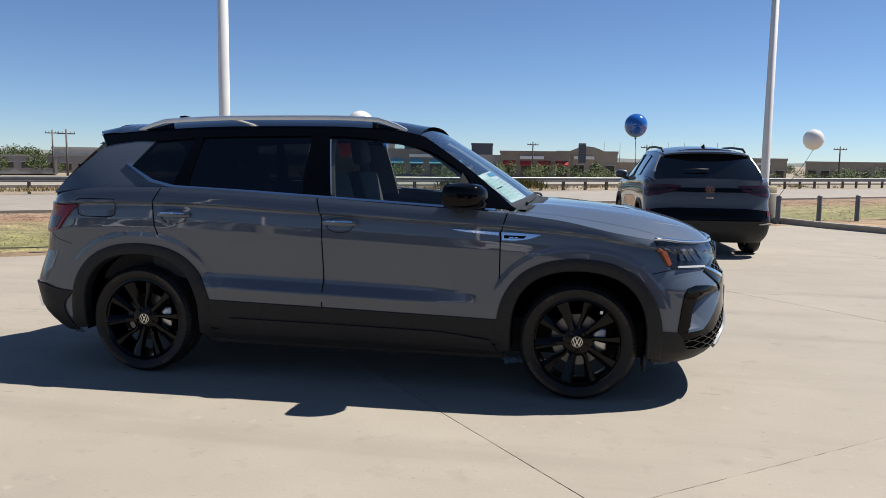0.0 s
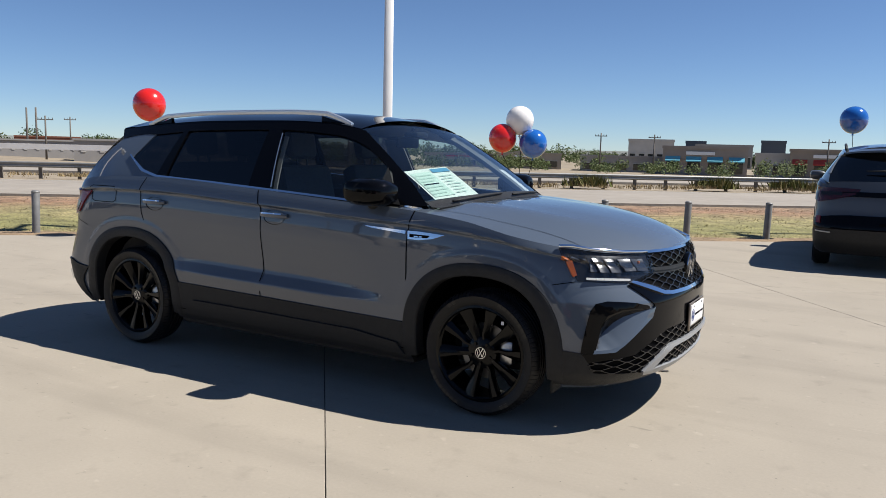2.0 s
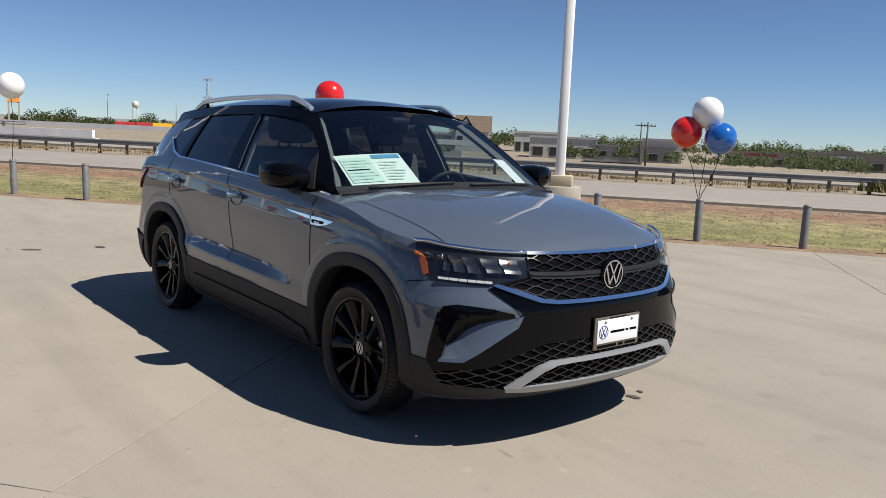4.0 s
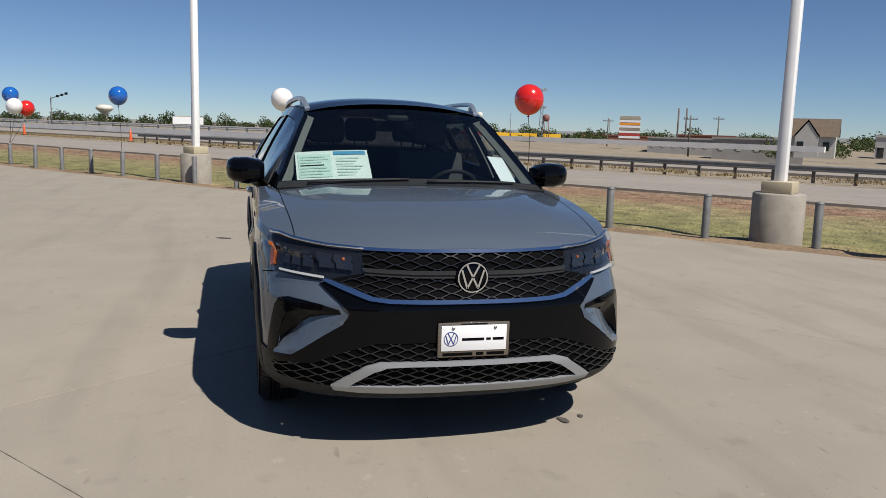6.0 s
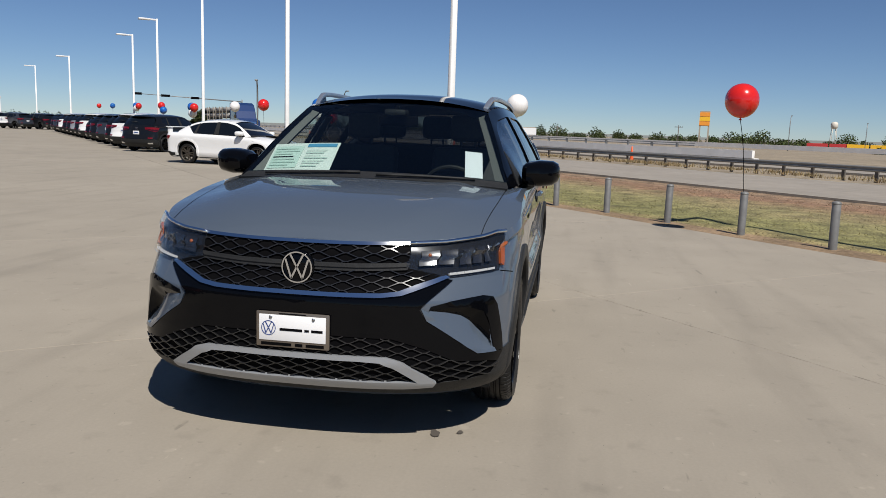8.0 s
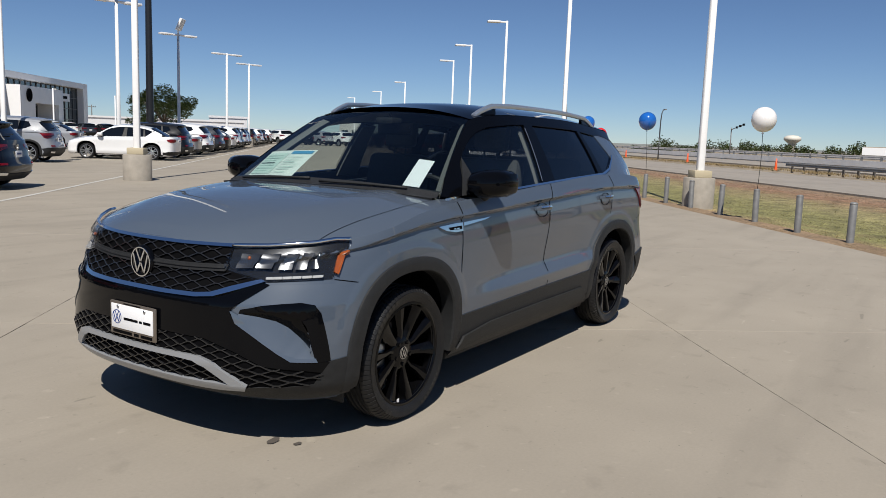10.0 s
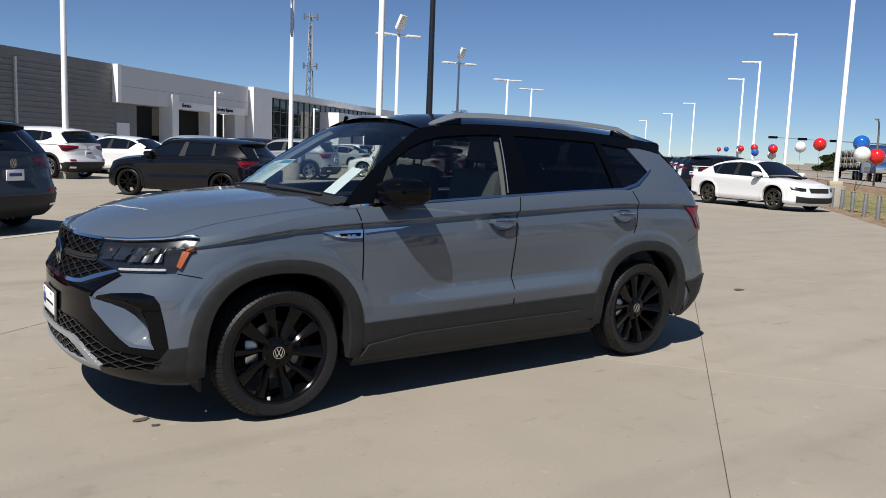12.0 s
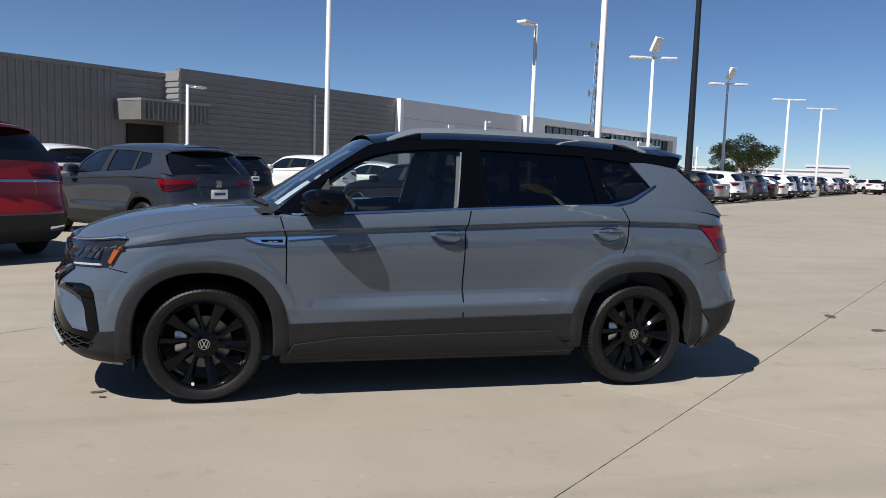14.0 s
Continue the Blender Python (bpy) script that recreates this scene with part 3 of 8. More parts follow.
    if detail:
        for i in range(5):
            a = math.pi / 2 + 2 * math.pi * (i + 0.5) / 5
            bm = bmesh.new()
            p = Vector((0.058 * math.cos(a), 0.058, 0.058 * math.sin(a)))
            rod(bm, p, p + Vector((0, 0.014, 0)), 0.011, 0.009, 6)
            bm.transform(fl)
            bmesh.ops.recalc_face_normals(bm, faces=bm.faces)
            part("lug_nut", bm, rim_mat, hold)
        bm = bmesh.new()
        emblem(bm, 0.031, 0.004)
        bm.transform(fl @ Matrix.Translation((0, 0.066, 0)) @ pose(0, 0, 0, 90, 0, 180))
        bmesh.ops.recalc_face_normals(bm, faces=bm.faces)
        part("hub_emblem", bm, M["chrome"], hold, "small chrome emblem on the hub cap")
        bm = bmesh.new()
        lathe(bm, [(0.06, -0.02), (0.06, 0.0), (0.15, 0.0), (0.15, -0.02)], 40, "Y")
        bm.transform(fl)
        bmesh.ops.recalc_face_normals(bm, faces=bm.faces)
        part("brake_disc", bm, M["disc"], hold, "bare steel brake disc")
        bm = bmesh.new()
        box(bm, (0.09, -0.05, -0.055), (0.165, 0.03, 0.075), 0.015)
        bm.transform(fl)
        bmesh.ops.recalc_face_normals(bm, faces=bm.faces)
        part("brake_caliper", bm, M["steel"], hold)
        if x > 0:
            bm = bmesh.new()
            px, pz = (0.06, -0.225) if side > 0 else (0.13, 0.18)
            box(bm, (px - 0.008, 0.085, pz - 0.009), (px + 0.008, 0.0875, pz + 0.009), 0)
            bm.transform(fl)
            bmesh.ops.recalc_face_normals(bm, faces=bm.faces)
            part("rim_sticker", bm, M["white"], hold, "small white balance sticker")
    return hold


def emblem(bm, r, h):
    """A ring with plain slanting strokes inside, lying in the x-y plane, rising to h."""
    lathe(bm, [(r, 0), (r, h), (r * 0.92, h), (r * 0.92, 0)], 32, "Z")
    def stroke(a, b, w):
        a, b = Vector((*a, 0)) * r, Vector((*b, 0)) * r
        d = (b - a).normalized()
        s = Vector((-d.y, d.x, 0)) * w * r
        q = [a + s, a - s, b - s, b + s]
        lo = [bm.verts.new(p) for p in q]
        hi = [bm.verts.new(p + Vector((0, 0, h))) for p in q]
        bm.faces.new(hi)
        for i in range(4):
            j = (i + 1) % 4
            bm.faces.new((lo[i], lo[j], hi[j], hi[i]))
    for sx in (1, -1):
        stroke((0.42 * sx, 0.80), (0.03 * sx, 0.06), 0.06)
        stroke((0.74 * sx, 0.50), (0.36 * sx, -0.72), 0.06)
        stroke((0.36 * sx, -0.72), (0.02 * sx, -0.02), 0.06)


def hexnet(bm, fn, test, y0, y1, z0, z1, cw, ch, off, wire=0.004, depth=0.012, flat=0.14):
    """A net of long hexagons on a skin: thin ribs with depth, cut off where test fails."""
    f = cw * flat
    pitch = (cw + f) / 2
    for i in range(int((y1 - y0) / pitch) + 2):
        for j in range(int((z1 - z0) / ch) + 2):
            cy = y0 + i * pitch
            cz = z0 + j * ch + (ch / 2 if i % 2 else 0)
            for p, q in (((cy - cw / 2, cz), (cy - f / 2, cz + ch / 2)), ((cy - f / 2, cz + ch / 2), (cy + f / 2, cz + ch / 2)), ((cy + f / 2, cz + ch / 2), (cy + cw / 2, cz))):
                p, q = Vector(p), Vector(q)
                d = (q - p).normalized()
                s = Vector((-d.y, d.x)) * wire / 2
                n = 5
                for k in range(n):
                    a, b = p.lerp(q, k / n), p.lerp(q, (k + 1) / n)
                    if not test(*a.lerp(b, 0.5)):
                        continue
                    e = d * wire * 0.3
                    ring = [a + s - e, a - s - e, b - s + e, b + s + e]
                    hi = [bm.verts.new(fn(v.x, v.y, off)) for v in ring]
                    lo = [bm.verts.new(fn(v.x, v.y, off - depth)) for v in ring]
                    bm.faces.new(hi)
                    for m in range(4):
                        l = (m + 1) % 4
                        bm.faces.new((hi[m], lo[m], lo[l], hi[l]))
    bmesh.ops.recalc_face_normals(bm, faces=bm.faces)


INLET = ((0.562, 0.618), (0.585, 0.632), (0.66, 0.648), (0.765, 0.660), (0.782, 0.652), (0.798, 0.60), (0.812, 0.52), (0.822, 0.432), (0.775, 0.434), (0.735, 0.459), (0.688, 0.498), (0.635, 0.541), (0.585, 0.578))


def inside(poly, x, y):
    """Whether a point lies in a polygon."""
    hit = False
    for (x0, y0), (x1, y1) in zip(poly, poly[1:] + poly[:1]):
        if (y0 > y) != (y1 > y) and x < x0 + (y - y0) * (x1 - x0) / (y1 - y0):
            hit = not hit
    return hit


def body_shell(sh, back=0.062, fine=1):
    """Flanks, nose and tail as one sheet per car, with the wheel openings cut out, and the bonnet closed over it."""
    s = sh.s
    zb, zr = s["zbot"], s["zref"]
    nose = 22 if fine == 1 else 120
    us = [i / nose for i in range(nose)] + [1 + i / (110 * fine) for i in range(110 * fine)] + [2 + i / (18 * fine) for i in range(18 * fine + 1)]
    zet = sorted({round(p[0], 4) for p in s["w"]} | {0.38, 0.42, 0.56, 0.64, 0.72, 0.76, 0.84, 0.88})
    zet = [z for z in zet if zb <= z <= zr]
    if fine > 1:
        zet = sorted(set(zet) | {round(zb + 0.0125 * i, 4) for i in range(int((zr - zb) / 0.0125))})
        zet = [a for a, b in zip(zet, zet[1:] + [9]) if b - a > 0.002]
    bm = bmesh.new()
    rows = []
    for ze in zet:
        row = []
        for u in us:
            x0 = sh.at(u, 0.6).x
            z = zb + (ze - zb) * (sh.ztop(x0) - zb) / (zr - zb)
            p = sh.at(u, z)
            if fine > 1 and p.y > 0.5:
                # painted lip swelling out round the wheel opening
                wx = s["hb"] if p.x > 0 else -s["hb"]
                r = math.hypot(p.x - wx, p.z - s["wheel"]) - arch_r(math.atan2(p.z - s["wheel"], p.x - wx), 1)
                k = min(max((0.075 - r) / 0.035, 0), 1) * min(max((p.z - 0.47) / 0.08, 0), 1)
                p.y += 0.005 * k * k * (3 - 2 * k)
            row.append(p)
        rows.append(row)
    for side in (1, -1):
        grid(bm, [[Vector((p.x, p.y * side, p.z)) for p in r] for r in rows])
    bmesh.ops.remove_doubles(bm, verts=bm.verts, dist=0.0008)
    kill = []
    for f in bm.faces:
        c = f.calc_center_median()
        if fine > 1 and c.x > 1.5 and inside(INLET, abs(c.y), c.z):
            kill.append(f)
            continue
        for wx in (s["hb"], -s["hb"]):
            if abs(c.y) > 0.4 and abs(c.x - wx) < 0.6 and math.hypot(c.x - wx, c.z - s["wheel"]) < arch_r(math.atan2(c.z - s["wheel"], c.x - wx), 0) + back:
                kill.append(f)
                break
    bmesh.ops.delete(bm, geom=kill, context="FACES")
    return bm, us, rows[-1]


def crown(sh, x, yf, edge_z):
    """Height of the bonnet at x and at yf, a share of its half width."""
    c = smooth_tab(sh.s["hood"], x)
    ridge = 0.010 * math.exp(-((abs(yf) - 0.60) / 0.10) ** 2) * min(max((2.1 - x) / 0.5, 0), 1)
    return edge_z + max(c - edge_z, 0) * (1 - abs(yf) ** 2.6) + ridge * (1 - abs(yf) ** 6)


def arch_r(a, lip):
    """Radius of a wheel opening at the angle a: flattened over the wheel, fuller at its shoulders. lip: 0 at the inner edge, 1 at the outer."""
    inner = 0.383 + 0.030 * max(math.sin(a), 0) ** 2 + 0.030 * math.sin(2 * a) ** 2
    outer = 0.474 + 0.010 * max(math.sin(a), 0) ** 2 + 0.030 * math.sin(2 * a) ** 2
    return inner + (outer - inner) * lip


def build_car(name, label, category, paint, spec, m, roof=None, detail=False, rim=None, clad=True, group="", tail="suv", scale=(1, 1, 1), lens=None):
    sh = Shape(spec)
    s = spec
    roof = roof or paint
    car = thing(name, label, category, m, group)
    S = Matrix.Diagonal((*scale, 1))
    hb, wr = s["hb"], s["wheel"]
    sides = (1, -1)

    def add(nm, bm, mat, lab="", parent=None, smooth=True):
        bm.transform(S)
        return part(nm, bm, mat, parent or car, lab, smooth)

    # body with bonnet
    bm, us, toprow = body_shell(sh, 0.062, 2 if detail else 1)
    bmesh.ops.recalc_face_normals(bm, faces=bm.faces)
    add("body", bm, paint)
    bm = bmesh.new()
    hood_rows = []
    x_end = s["glass_foot"] - 0.25
    for u, p in zip(us, toprow):
        if u > 1.6 or p.x < x_end:
            break
        row = []
        for j in range(-12, 13):
            yf = j / 12
            row.append(Vector((p.x, p.y * yf, crown(sh, p.x, yf, p.z))))
        hood_rows.append(row)
    grid(bm, hood_rows[1:])
    tip = bm.verts.new(toprow[0])
    bm.verts.ensure_lookup_table()
    for j in range(24):
        bm.faces.new((bm.verts[j], bm.verts[j + 1], tip))
    bmesh.ops.recalc_face_normals(bm, faces=bm.faces)
    add("bonnet", bm, paint)
    # deck or tail shelf under the rear screen
    bm = bmesh.new()
    deck = [(u, p) for u, p in zip(us, toprow) if u > 1.3 and p.x < s["tail_foot"] + (0.3 if tail == "sedan" else 0.45)]
    rows = [[Vector((p.x, p.y * j / 6, p.z + 0.02 * (1 - (j / 6) ** 2))) for j in range(-6, 7)] for u, p in deck[:-1]]
    grid(bm, rows)
    bmesh.ops.recalc_face_normals(bm, faces=bm.faces)
    add("tail_shelf", bm, paint)
    # floor pan and wheel housings
    bm = bmesh.new()
    box(bm, (-hb - 0.45, -0.62, 0.2), (hb + 0.45, 0.62, 0.42), 0.02)
    box(bm, (-hb + 0.42, -0.84, 0.2), (hb - 0.42, 0.84, 0.34), 0.02)
    add("floor_pan", bm, M["plastic"])
    for wx in (hb, -hb):
        for sd in sides:
            bm = bmesh.new()
            rows = []
            for i in range(25):
                a = math.radians(-12 + 204 * i / 24)
                c, d = math.cos(a), math.sin(a)
                q = arch_r(a, 0) + 0.008
                rows.append([Vector((wx + q * c, sd * 0.87, wr + q * d)), Vector((wx + q * c, sd * 0.52, wr + q * d)),
                             Vector((wx + 0.02 * c, sd * 0.52, wr + 0.02 * d))])
            grid(bm, rows)
            bmesh.ops.recalc_face_normals(bm, faces=bm.faces)
            add("wheel_housing", bm, M["ink"])
    # wheel arch trims and sills
    flare = M["plastic"] if clad else paint
    for wx in (hb, -hb):
        for sd in sides:
            bm = bmesh.new()
            rows = []
            N = 60
            for i in range(N + 1):
                a = math.radians(-10 + 200 * i / N)
                c, d = math.cos(a), math.sin(a)
                # follows the painted lip round the opening
                swell = 0.006 * min(max((wr + 0.45 * d - 0.47) / 0.08, 0), 1) if detail else 0.0
                row = []
                for lip, off in ((0, -0.07), (0, 0.004), (0.08, 0.012), (0.5, 0.014), (0.86, 0.012), (0.97, 0.008), (1.0, -0.012)):
                    r_ = arch_r(a, lip)
                    x, z = wx + r_ * c, wr + r_ * d
                    zz = max(z, s["zbot"] + 0.01)
                    # the trim keeps close to the flank's width even where the nose already turns in
                    y = sh.width(x, zz) - 0.03
                    p = sh.body(sh.u_x(x, zz), zz)
                    row.append(Vector((x, sd * (max(p.y, y - 0.02) + off + swell), z)))
                rows.append(row)
            grid(bm, rows)
            bmesh.ops.recalc_face_normals(bm, faces=bm.faces)
            add("wheel_arch_trim", bm, flare)
    if clad:
        for sd in sides:
            bm = bmesh.new()
            top = [(hb - 0.45, 0.45), (-0.16, 0.472), (-hb + 0.44, 0.485)]
            bot = [(hb - 0.42, 0.235), (-0.16, 0.235), (-hb + 0.42, 0.24)]
            fn = lambda x, z, off: sh.body(sh.u_x(x, z), z, off)
            patch(bm, fn, top, bot, 14, 8, 0.008, sd)
            add("sill_cladding", bm, M["plastic"])
            bm = bmesh.new()
            patch(bm, fn, [(hb - 0.50, 0.33), (0.55, 0.365), (-0.1, 0.375), (-0.75, 0.38)], [(hb - 0.46, 0.27), (0.55, 0.285), (-0.1, 0.285), (-0.85, 0.285)],
                  8, 3, 0.022, sd)
            add("sill_step", bm, M["plastic"])
    # tail bumper
    uvf = lambda pts: [sh.uv(p) for p in pts]
    for sd in sides:
        bm = bmesh.new()
        zc = 0.52 if clad else 0.36
        patch(bm, sh.body, uvf([("x", -hb - 0.455, zc - 0.02), ("x", -2.0, zc + 0.02), ("r", 0.6, zc + 0.02), ("r", 0.0, zc + 0.02)]),
              uvf([("x", -hb - 0.45, 0.25), ("x", -1.98, 0.224), ("r", 0.6, 0.222), ("r", 0.0, 0.222)]), 10, 7, 0.012, sd)
        add("rear_bumper_cladding", bm, M["plastic"])
    # cabin: pillars, panes, roof
    fn = lambda x, z, off: sh.cabin(x, z, off)
    zb = sh.ztop
    te = lambda x: sh.t_edge(x)[0]
    if tail == "sedan":
        win_top = [(0.80, zb(0.8) + 0.09), (0.60, te(0.6) - 0.05), (0.35, te(0.35) - 0.055), (-0.10, te(-0.1) - 0.05), (-0.7, te(-0.7) - 0.05),
                   (-1.1, te(-1.1) - 0.055), (-1.35, te(-1.35) - 0.07)]
        tail_x = -1.72
    else:
        win_top = [(0.74, 1.215), (0.62, te(0.62) - 0.045), (0.45, te(0.45) - 0.06), (0.25, te(0.25) - 0.065), (-0.2, te(-0.2) - 0.06),
                   (-0.9, te(-0.9) - 0.065), (-1.32, te(-1.32) - 0.075)]
        tail_x = -1.84
    wt = lambda x: smooth_tab(sorted(win_top), x)
    blk = M["gloss_black"]
    for sd in sides:
        # upper frame and windscreen pillar
        bm = bmesh.new()
        x0, x1 = s["top"][-1][0] - 0.01, win_top[-1][0]
        xs_t = [x0 + (x1 - x0) * i / 20 for i in range(21)]
        xs_b = [win_top[0][0] + 0.04 + (x1 - win_top[0][0] - 0.04) * i / 20 for i in range(21)]
        up = [(x, te(x)) for x in xs_t]
        lo = [(xs_b[0], zb(xs_b[0]) + 0.0)] + [(x, wt(x)) for x in xs_b[1:]]
        patch(bm, fn, up, lo, 1, 4, 0.004, sd, 0.03)
        add("windscreen_pillar", bm, blk if roof is not paint or detail else roof)
        # mirror triangle
        bm = bmesh.new()
        xa, xb = win_top[0][0] + 0.06, win_top[0][0] - 0.10
        patch(bm, fn, [(xa - 0.01, zb(xa) + 0.02), (xb, wt(xb))], [(xa, zb(xa)), (xb, zb(xb))], 6, 3, 0.003, sd)
        add("mirror_triangle", bm, M["plastic"])
        b0, b1 = -0.12, -0.30
        # posts
        xq = -1.06 if tail != "sedan" else -1.0
        for xa, xb, xat, xbt in ((b0, b1, -0.19, -0.30), (xq + 0.02, xq - 0.07, xq + 0.05, xq)):
            bm = bmesh.new()
            patch(bm, fn, [(xat, wt(xat) + 0.01), (xbt, wt(xbt) + 0.01)], [(xa, zb(xa)), (xb, zb(xb))], 4, 8, 0.004, sd, 0.03)
            add("door_post", bm, blk if detail else M["plastic"])
        # panes
        g1 = M["front_tint"] if detail else M["dark_glass"]
        g2 = M["tint"] if detail else M["dark_glass"]
        xf_ = win_top[0][0] - 0.09
        for xa, xat, xb, xbt, mat in ((xf_, xf_ + 0.02, b0 + 0.01, -0.18, g1), (b1 - 0.01, -0.305, xq + 0.02, xq + 0.05, g2)):
            bm = bmesh.new()
            n = 10
            tp = [(xat + (xbt - xat) * i / n, wt(xat + (xbt - xat) * i / n) - 0.004) for i in range(n + 1)]
            bt = [(xa + (xb - xa) * i / n, zb(xa + (xb - xa) * i / n) + 0.012) for i in range(n + 1)]
            rows = [[fn(*(p + (q - p) * j / 6 for p, q in zip(a, b)), -0.006) for a, b in zip(tp, bt)] for j in range(7)]
            grid(bm, [[Vector((p.x, p.y * sd, p.z)) for p in r] for r in rows])
            bmesh.ops.recalc_face_normals(bm, faces=bm.faces)
            add("side_window", bm, mat)
        bm = bmesh.new()
        if tail == "sedan":
            tp = [(xq - 0.01, wt(xq) - 0.004), (-1.2, wt(-1.2) - 0.004), (-1.34, wt(-1.34) - 0.005)]
            bt = [(xq - 0.07, zb(-1.07) + 0.012), (-1.25, zb(-1.25) + 0.03), (-1.42, zb(-1.42) + 0.09)]
        else:
            tp = [(xq - 0.01, wt(xq) - 0.004), (-1.2, wt(-1.2) - 0.004), (-1.33, wt(-1.33) - 0.005)]
            bt = [(xq - 0.07, zb(-1.13) + 0.012), (-1.26, zb(-1.26) + 0.04), (-1.45, zb(-1.4) + 0.125)]
        tp, bt = densify(tp, 4), densify(bt, 4)
        rows = [[fn(*(p + (q - p) * j / 4 for p, q in zip(a, b)), -0.004) for a, b in zip(tp, bt)] for j in range(5)]
        grid(bm, [[Vector((p.x, p.y * sd, p.z)) for p in r] for r in rows])
        bmesh.ops.recalc_face_normals(bm, faces=bm.faces)
        add("quarter_window", bm, g2)
        # rear quarter panel
        bm = bmesh.new()
        if tail == "sedan":
            patch(bm, fn, [(-1.34, wt(-1.34)), (-1.42, te(-1.42)), (-1.6, te(-1.6)), (tail_x, te(tail_x))],
                  [(xq - 0.07, zb(xq - 0.07) - 0.005), (-1.3, zb(-1.3) - 0.005), (-1.5, zb(-1.5) - 0.005), (tail_x, zb(tail_x) - 0.005)], 5, 8, -0.002, sd, 0.03)
            add("quarter_panel", bm, paint)
        else:
            patch(bm, fn, [(-1.33, te(-1.33) - 0.062), (-1.45, te(-1.45) - 0.062), (-1.56, te(-1.56) - 0.065), (-1.675, te(-1.675) - 0.07)],
                  [(-1.45, zb(-1.4) + 0.12), (-1.55, zb(-1.55) + 0.11), (-1.70, zb(-1.70) + 0.1), (-1.865, zb(-1.865) + 0.1)], 6, 6, 0.0, sd, 0.03)
            add("quarter_panel", bm, paint)
            bm = bmesh.new()
            patch(bm, fn, [(-1.13, zb(-1.13) + 0.008), (-1.27, zb(-1.27) + 0.038), (-1.45, zb(-1.45) + 0.122), (-1.55, zb(-1.55) + 0.115), (-1.70, zb(-1.70) + 0.105), (-1.865, zb(-1.865) + 0.105)],
                  [(-1.13, zb(-1.13) - 0.01), (-1.3, zb(-1.3) - 0.01), (-1.5, zb(-1.5) - 0.01), (-1.65, zb(-1.65) - 0.01), (-1.82, zb(-1.82) - 0.01), (-2.0, zb(-2.0) - 0.01)], 5, 6, 0.0, sd, 0.03)
            add("quarter_panel", bm, paint)
            bm = bmesh.new()
            patch(bm, fn, [(-1.30, te(-1.30)), (-1.45, te(-1.45)), (-1.62, te(-1.62)), (-1.745, te(-1.745) - 0.002)],
                  [(-1.30, te(-1.30) - 0.075), (-1.45, te(-1.45) - 0.063), (-1.56, te(-1.56) - 0.066), (-1.68, te(-1.68) - 0.074)], 5, 2, 0.003, sd, 0.03)
            add("roof_edge", bm, roof)
    # windscreen
    bm = bmesh.new()
    top = s["top"]
    edge = [(x, *sh.t_edge(x)) for x in [top[-1][0] + (0.36 - top[-1][0]) * i / 10 for i in range(11)]]
    rows = []
    for i, (x, z, y) in enumerate(edge):
        t = i / 10
        cx = s["glass_foot"] + (s["glass_head"] - s["glass_foot"]) * t
        zc0 = smooth_tab(s["hood"], s["glass_foot"]) - 0.002
        cz = zc0 + (s["roof"][-1][1] - zc0) * (t ** 0.94)
        row = []
        for j in range(-10, 11):
            f = j / 10
            k = 1 - abs(f) ** 2.2
            row.append(Vector((x + (cx - x) * k, f * y, z + (cz - z) * k)))
        rows.append(row)
    grid(bm, rows)
    bmesh.ops.recalc_face_normals(bm, faces=bm.faces)
    add("windscreen", bm, M["glass"] if detail else M["dark_glass"])
    wind = rows
    # cowl
    bm = bmesh.new()
    r0 = rows[0]
    low = [Vector((p.x + 0.06, p.y, p.z + 0.004)) for p in r0]
    grid(bm, [[Vector((p.x - 0.045, p.y * 0.98, p.z + 0.034)) for p in r0], [p + Vector((0.012, 0, 0.006)) for p in r0], low, [Vector((p.x + 0.05, p.y, p.z - 0.02)) for p in r0]])
    bmesh.ops.recalc_face_normals(bm, faces=bm.faces)
    add("cowl", bm, M["plastic"])
    # roof
    bm = bmesh.new()
    rx = [s["glass_head"] + 0.03 + (s["tail_head"] - s["glass_head"] - 0.03) * i / 24 for i in range(25)]
    rows = []
    for x in rx:
        xe = max(min(x, 0.36), s["tail_head"])
        z, y = sh.t_edge(xe)
        zc = smooth_tab(s["roof"], x)
        row = []
        for j in range(-10, 11):
            f = j / 10
            k = 1 - abs(f) ** 2.4
            row.append(Vector((x + (xe - x) * (1 - k), f * (y + 0.006), z + 0.002 + (zc - z) * k)))
        rows.append(row)
    grid(bm, rows)
    bmesh.ops.recalc_face_normals(bm, faces=bm.faces)
    add("roof", bm, roof)
    # rear screen
    bm = bmesh.new()
    th, tf = s["tail_head"], s["tail_foot"]
    zh, yh = sh.t_edge(th)
    zf, yf_ = zb(tf) + 0.0, sh.foot(tf) - (0.16 if tail == "sedan" else 0.012)
    zhc = smooth_tab(s["roof"], th)
    rows = []
    for i in range(9):
        t = i / 8
        xe, ze = th + (tf - th) * t, zh + (zf - zh) * t
        ye = yh + (yf_ - yh) * t if tail == "sedan" else sh.cabin(xe, ze).y - 0.002
        bulge = 0.05 if tail == "sedan" else 0.13 - 0.04 * t
        row = []
        for j in range(-8, 9):
            f = j / 8
            k = 1 - abs(f) ** 2.5
            row.append(Vector((xe - bulge * k, f * ye, ze + (zhc - zh) * k * (1 - t) + 0.02 * k * t)))
        rows.append(row)
    grid(bm, rows)
    bmesh.ops.recalc_face_normals(bm, faces=bm.faces)
    add("rear_window", bm, M["tint"] if detail else M["dark_glass"])
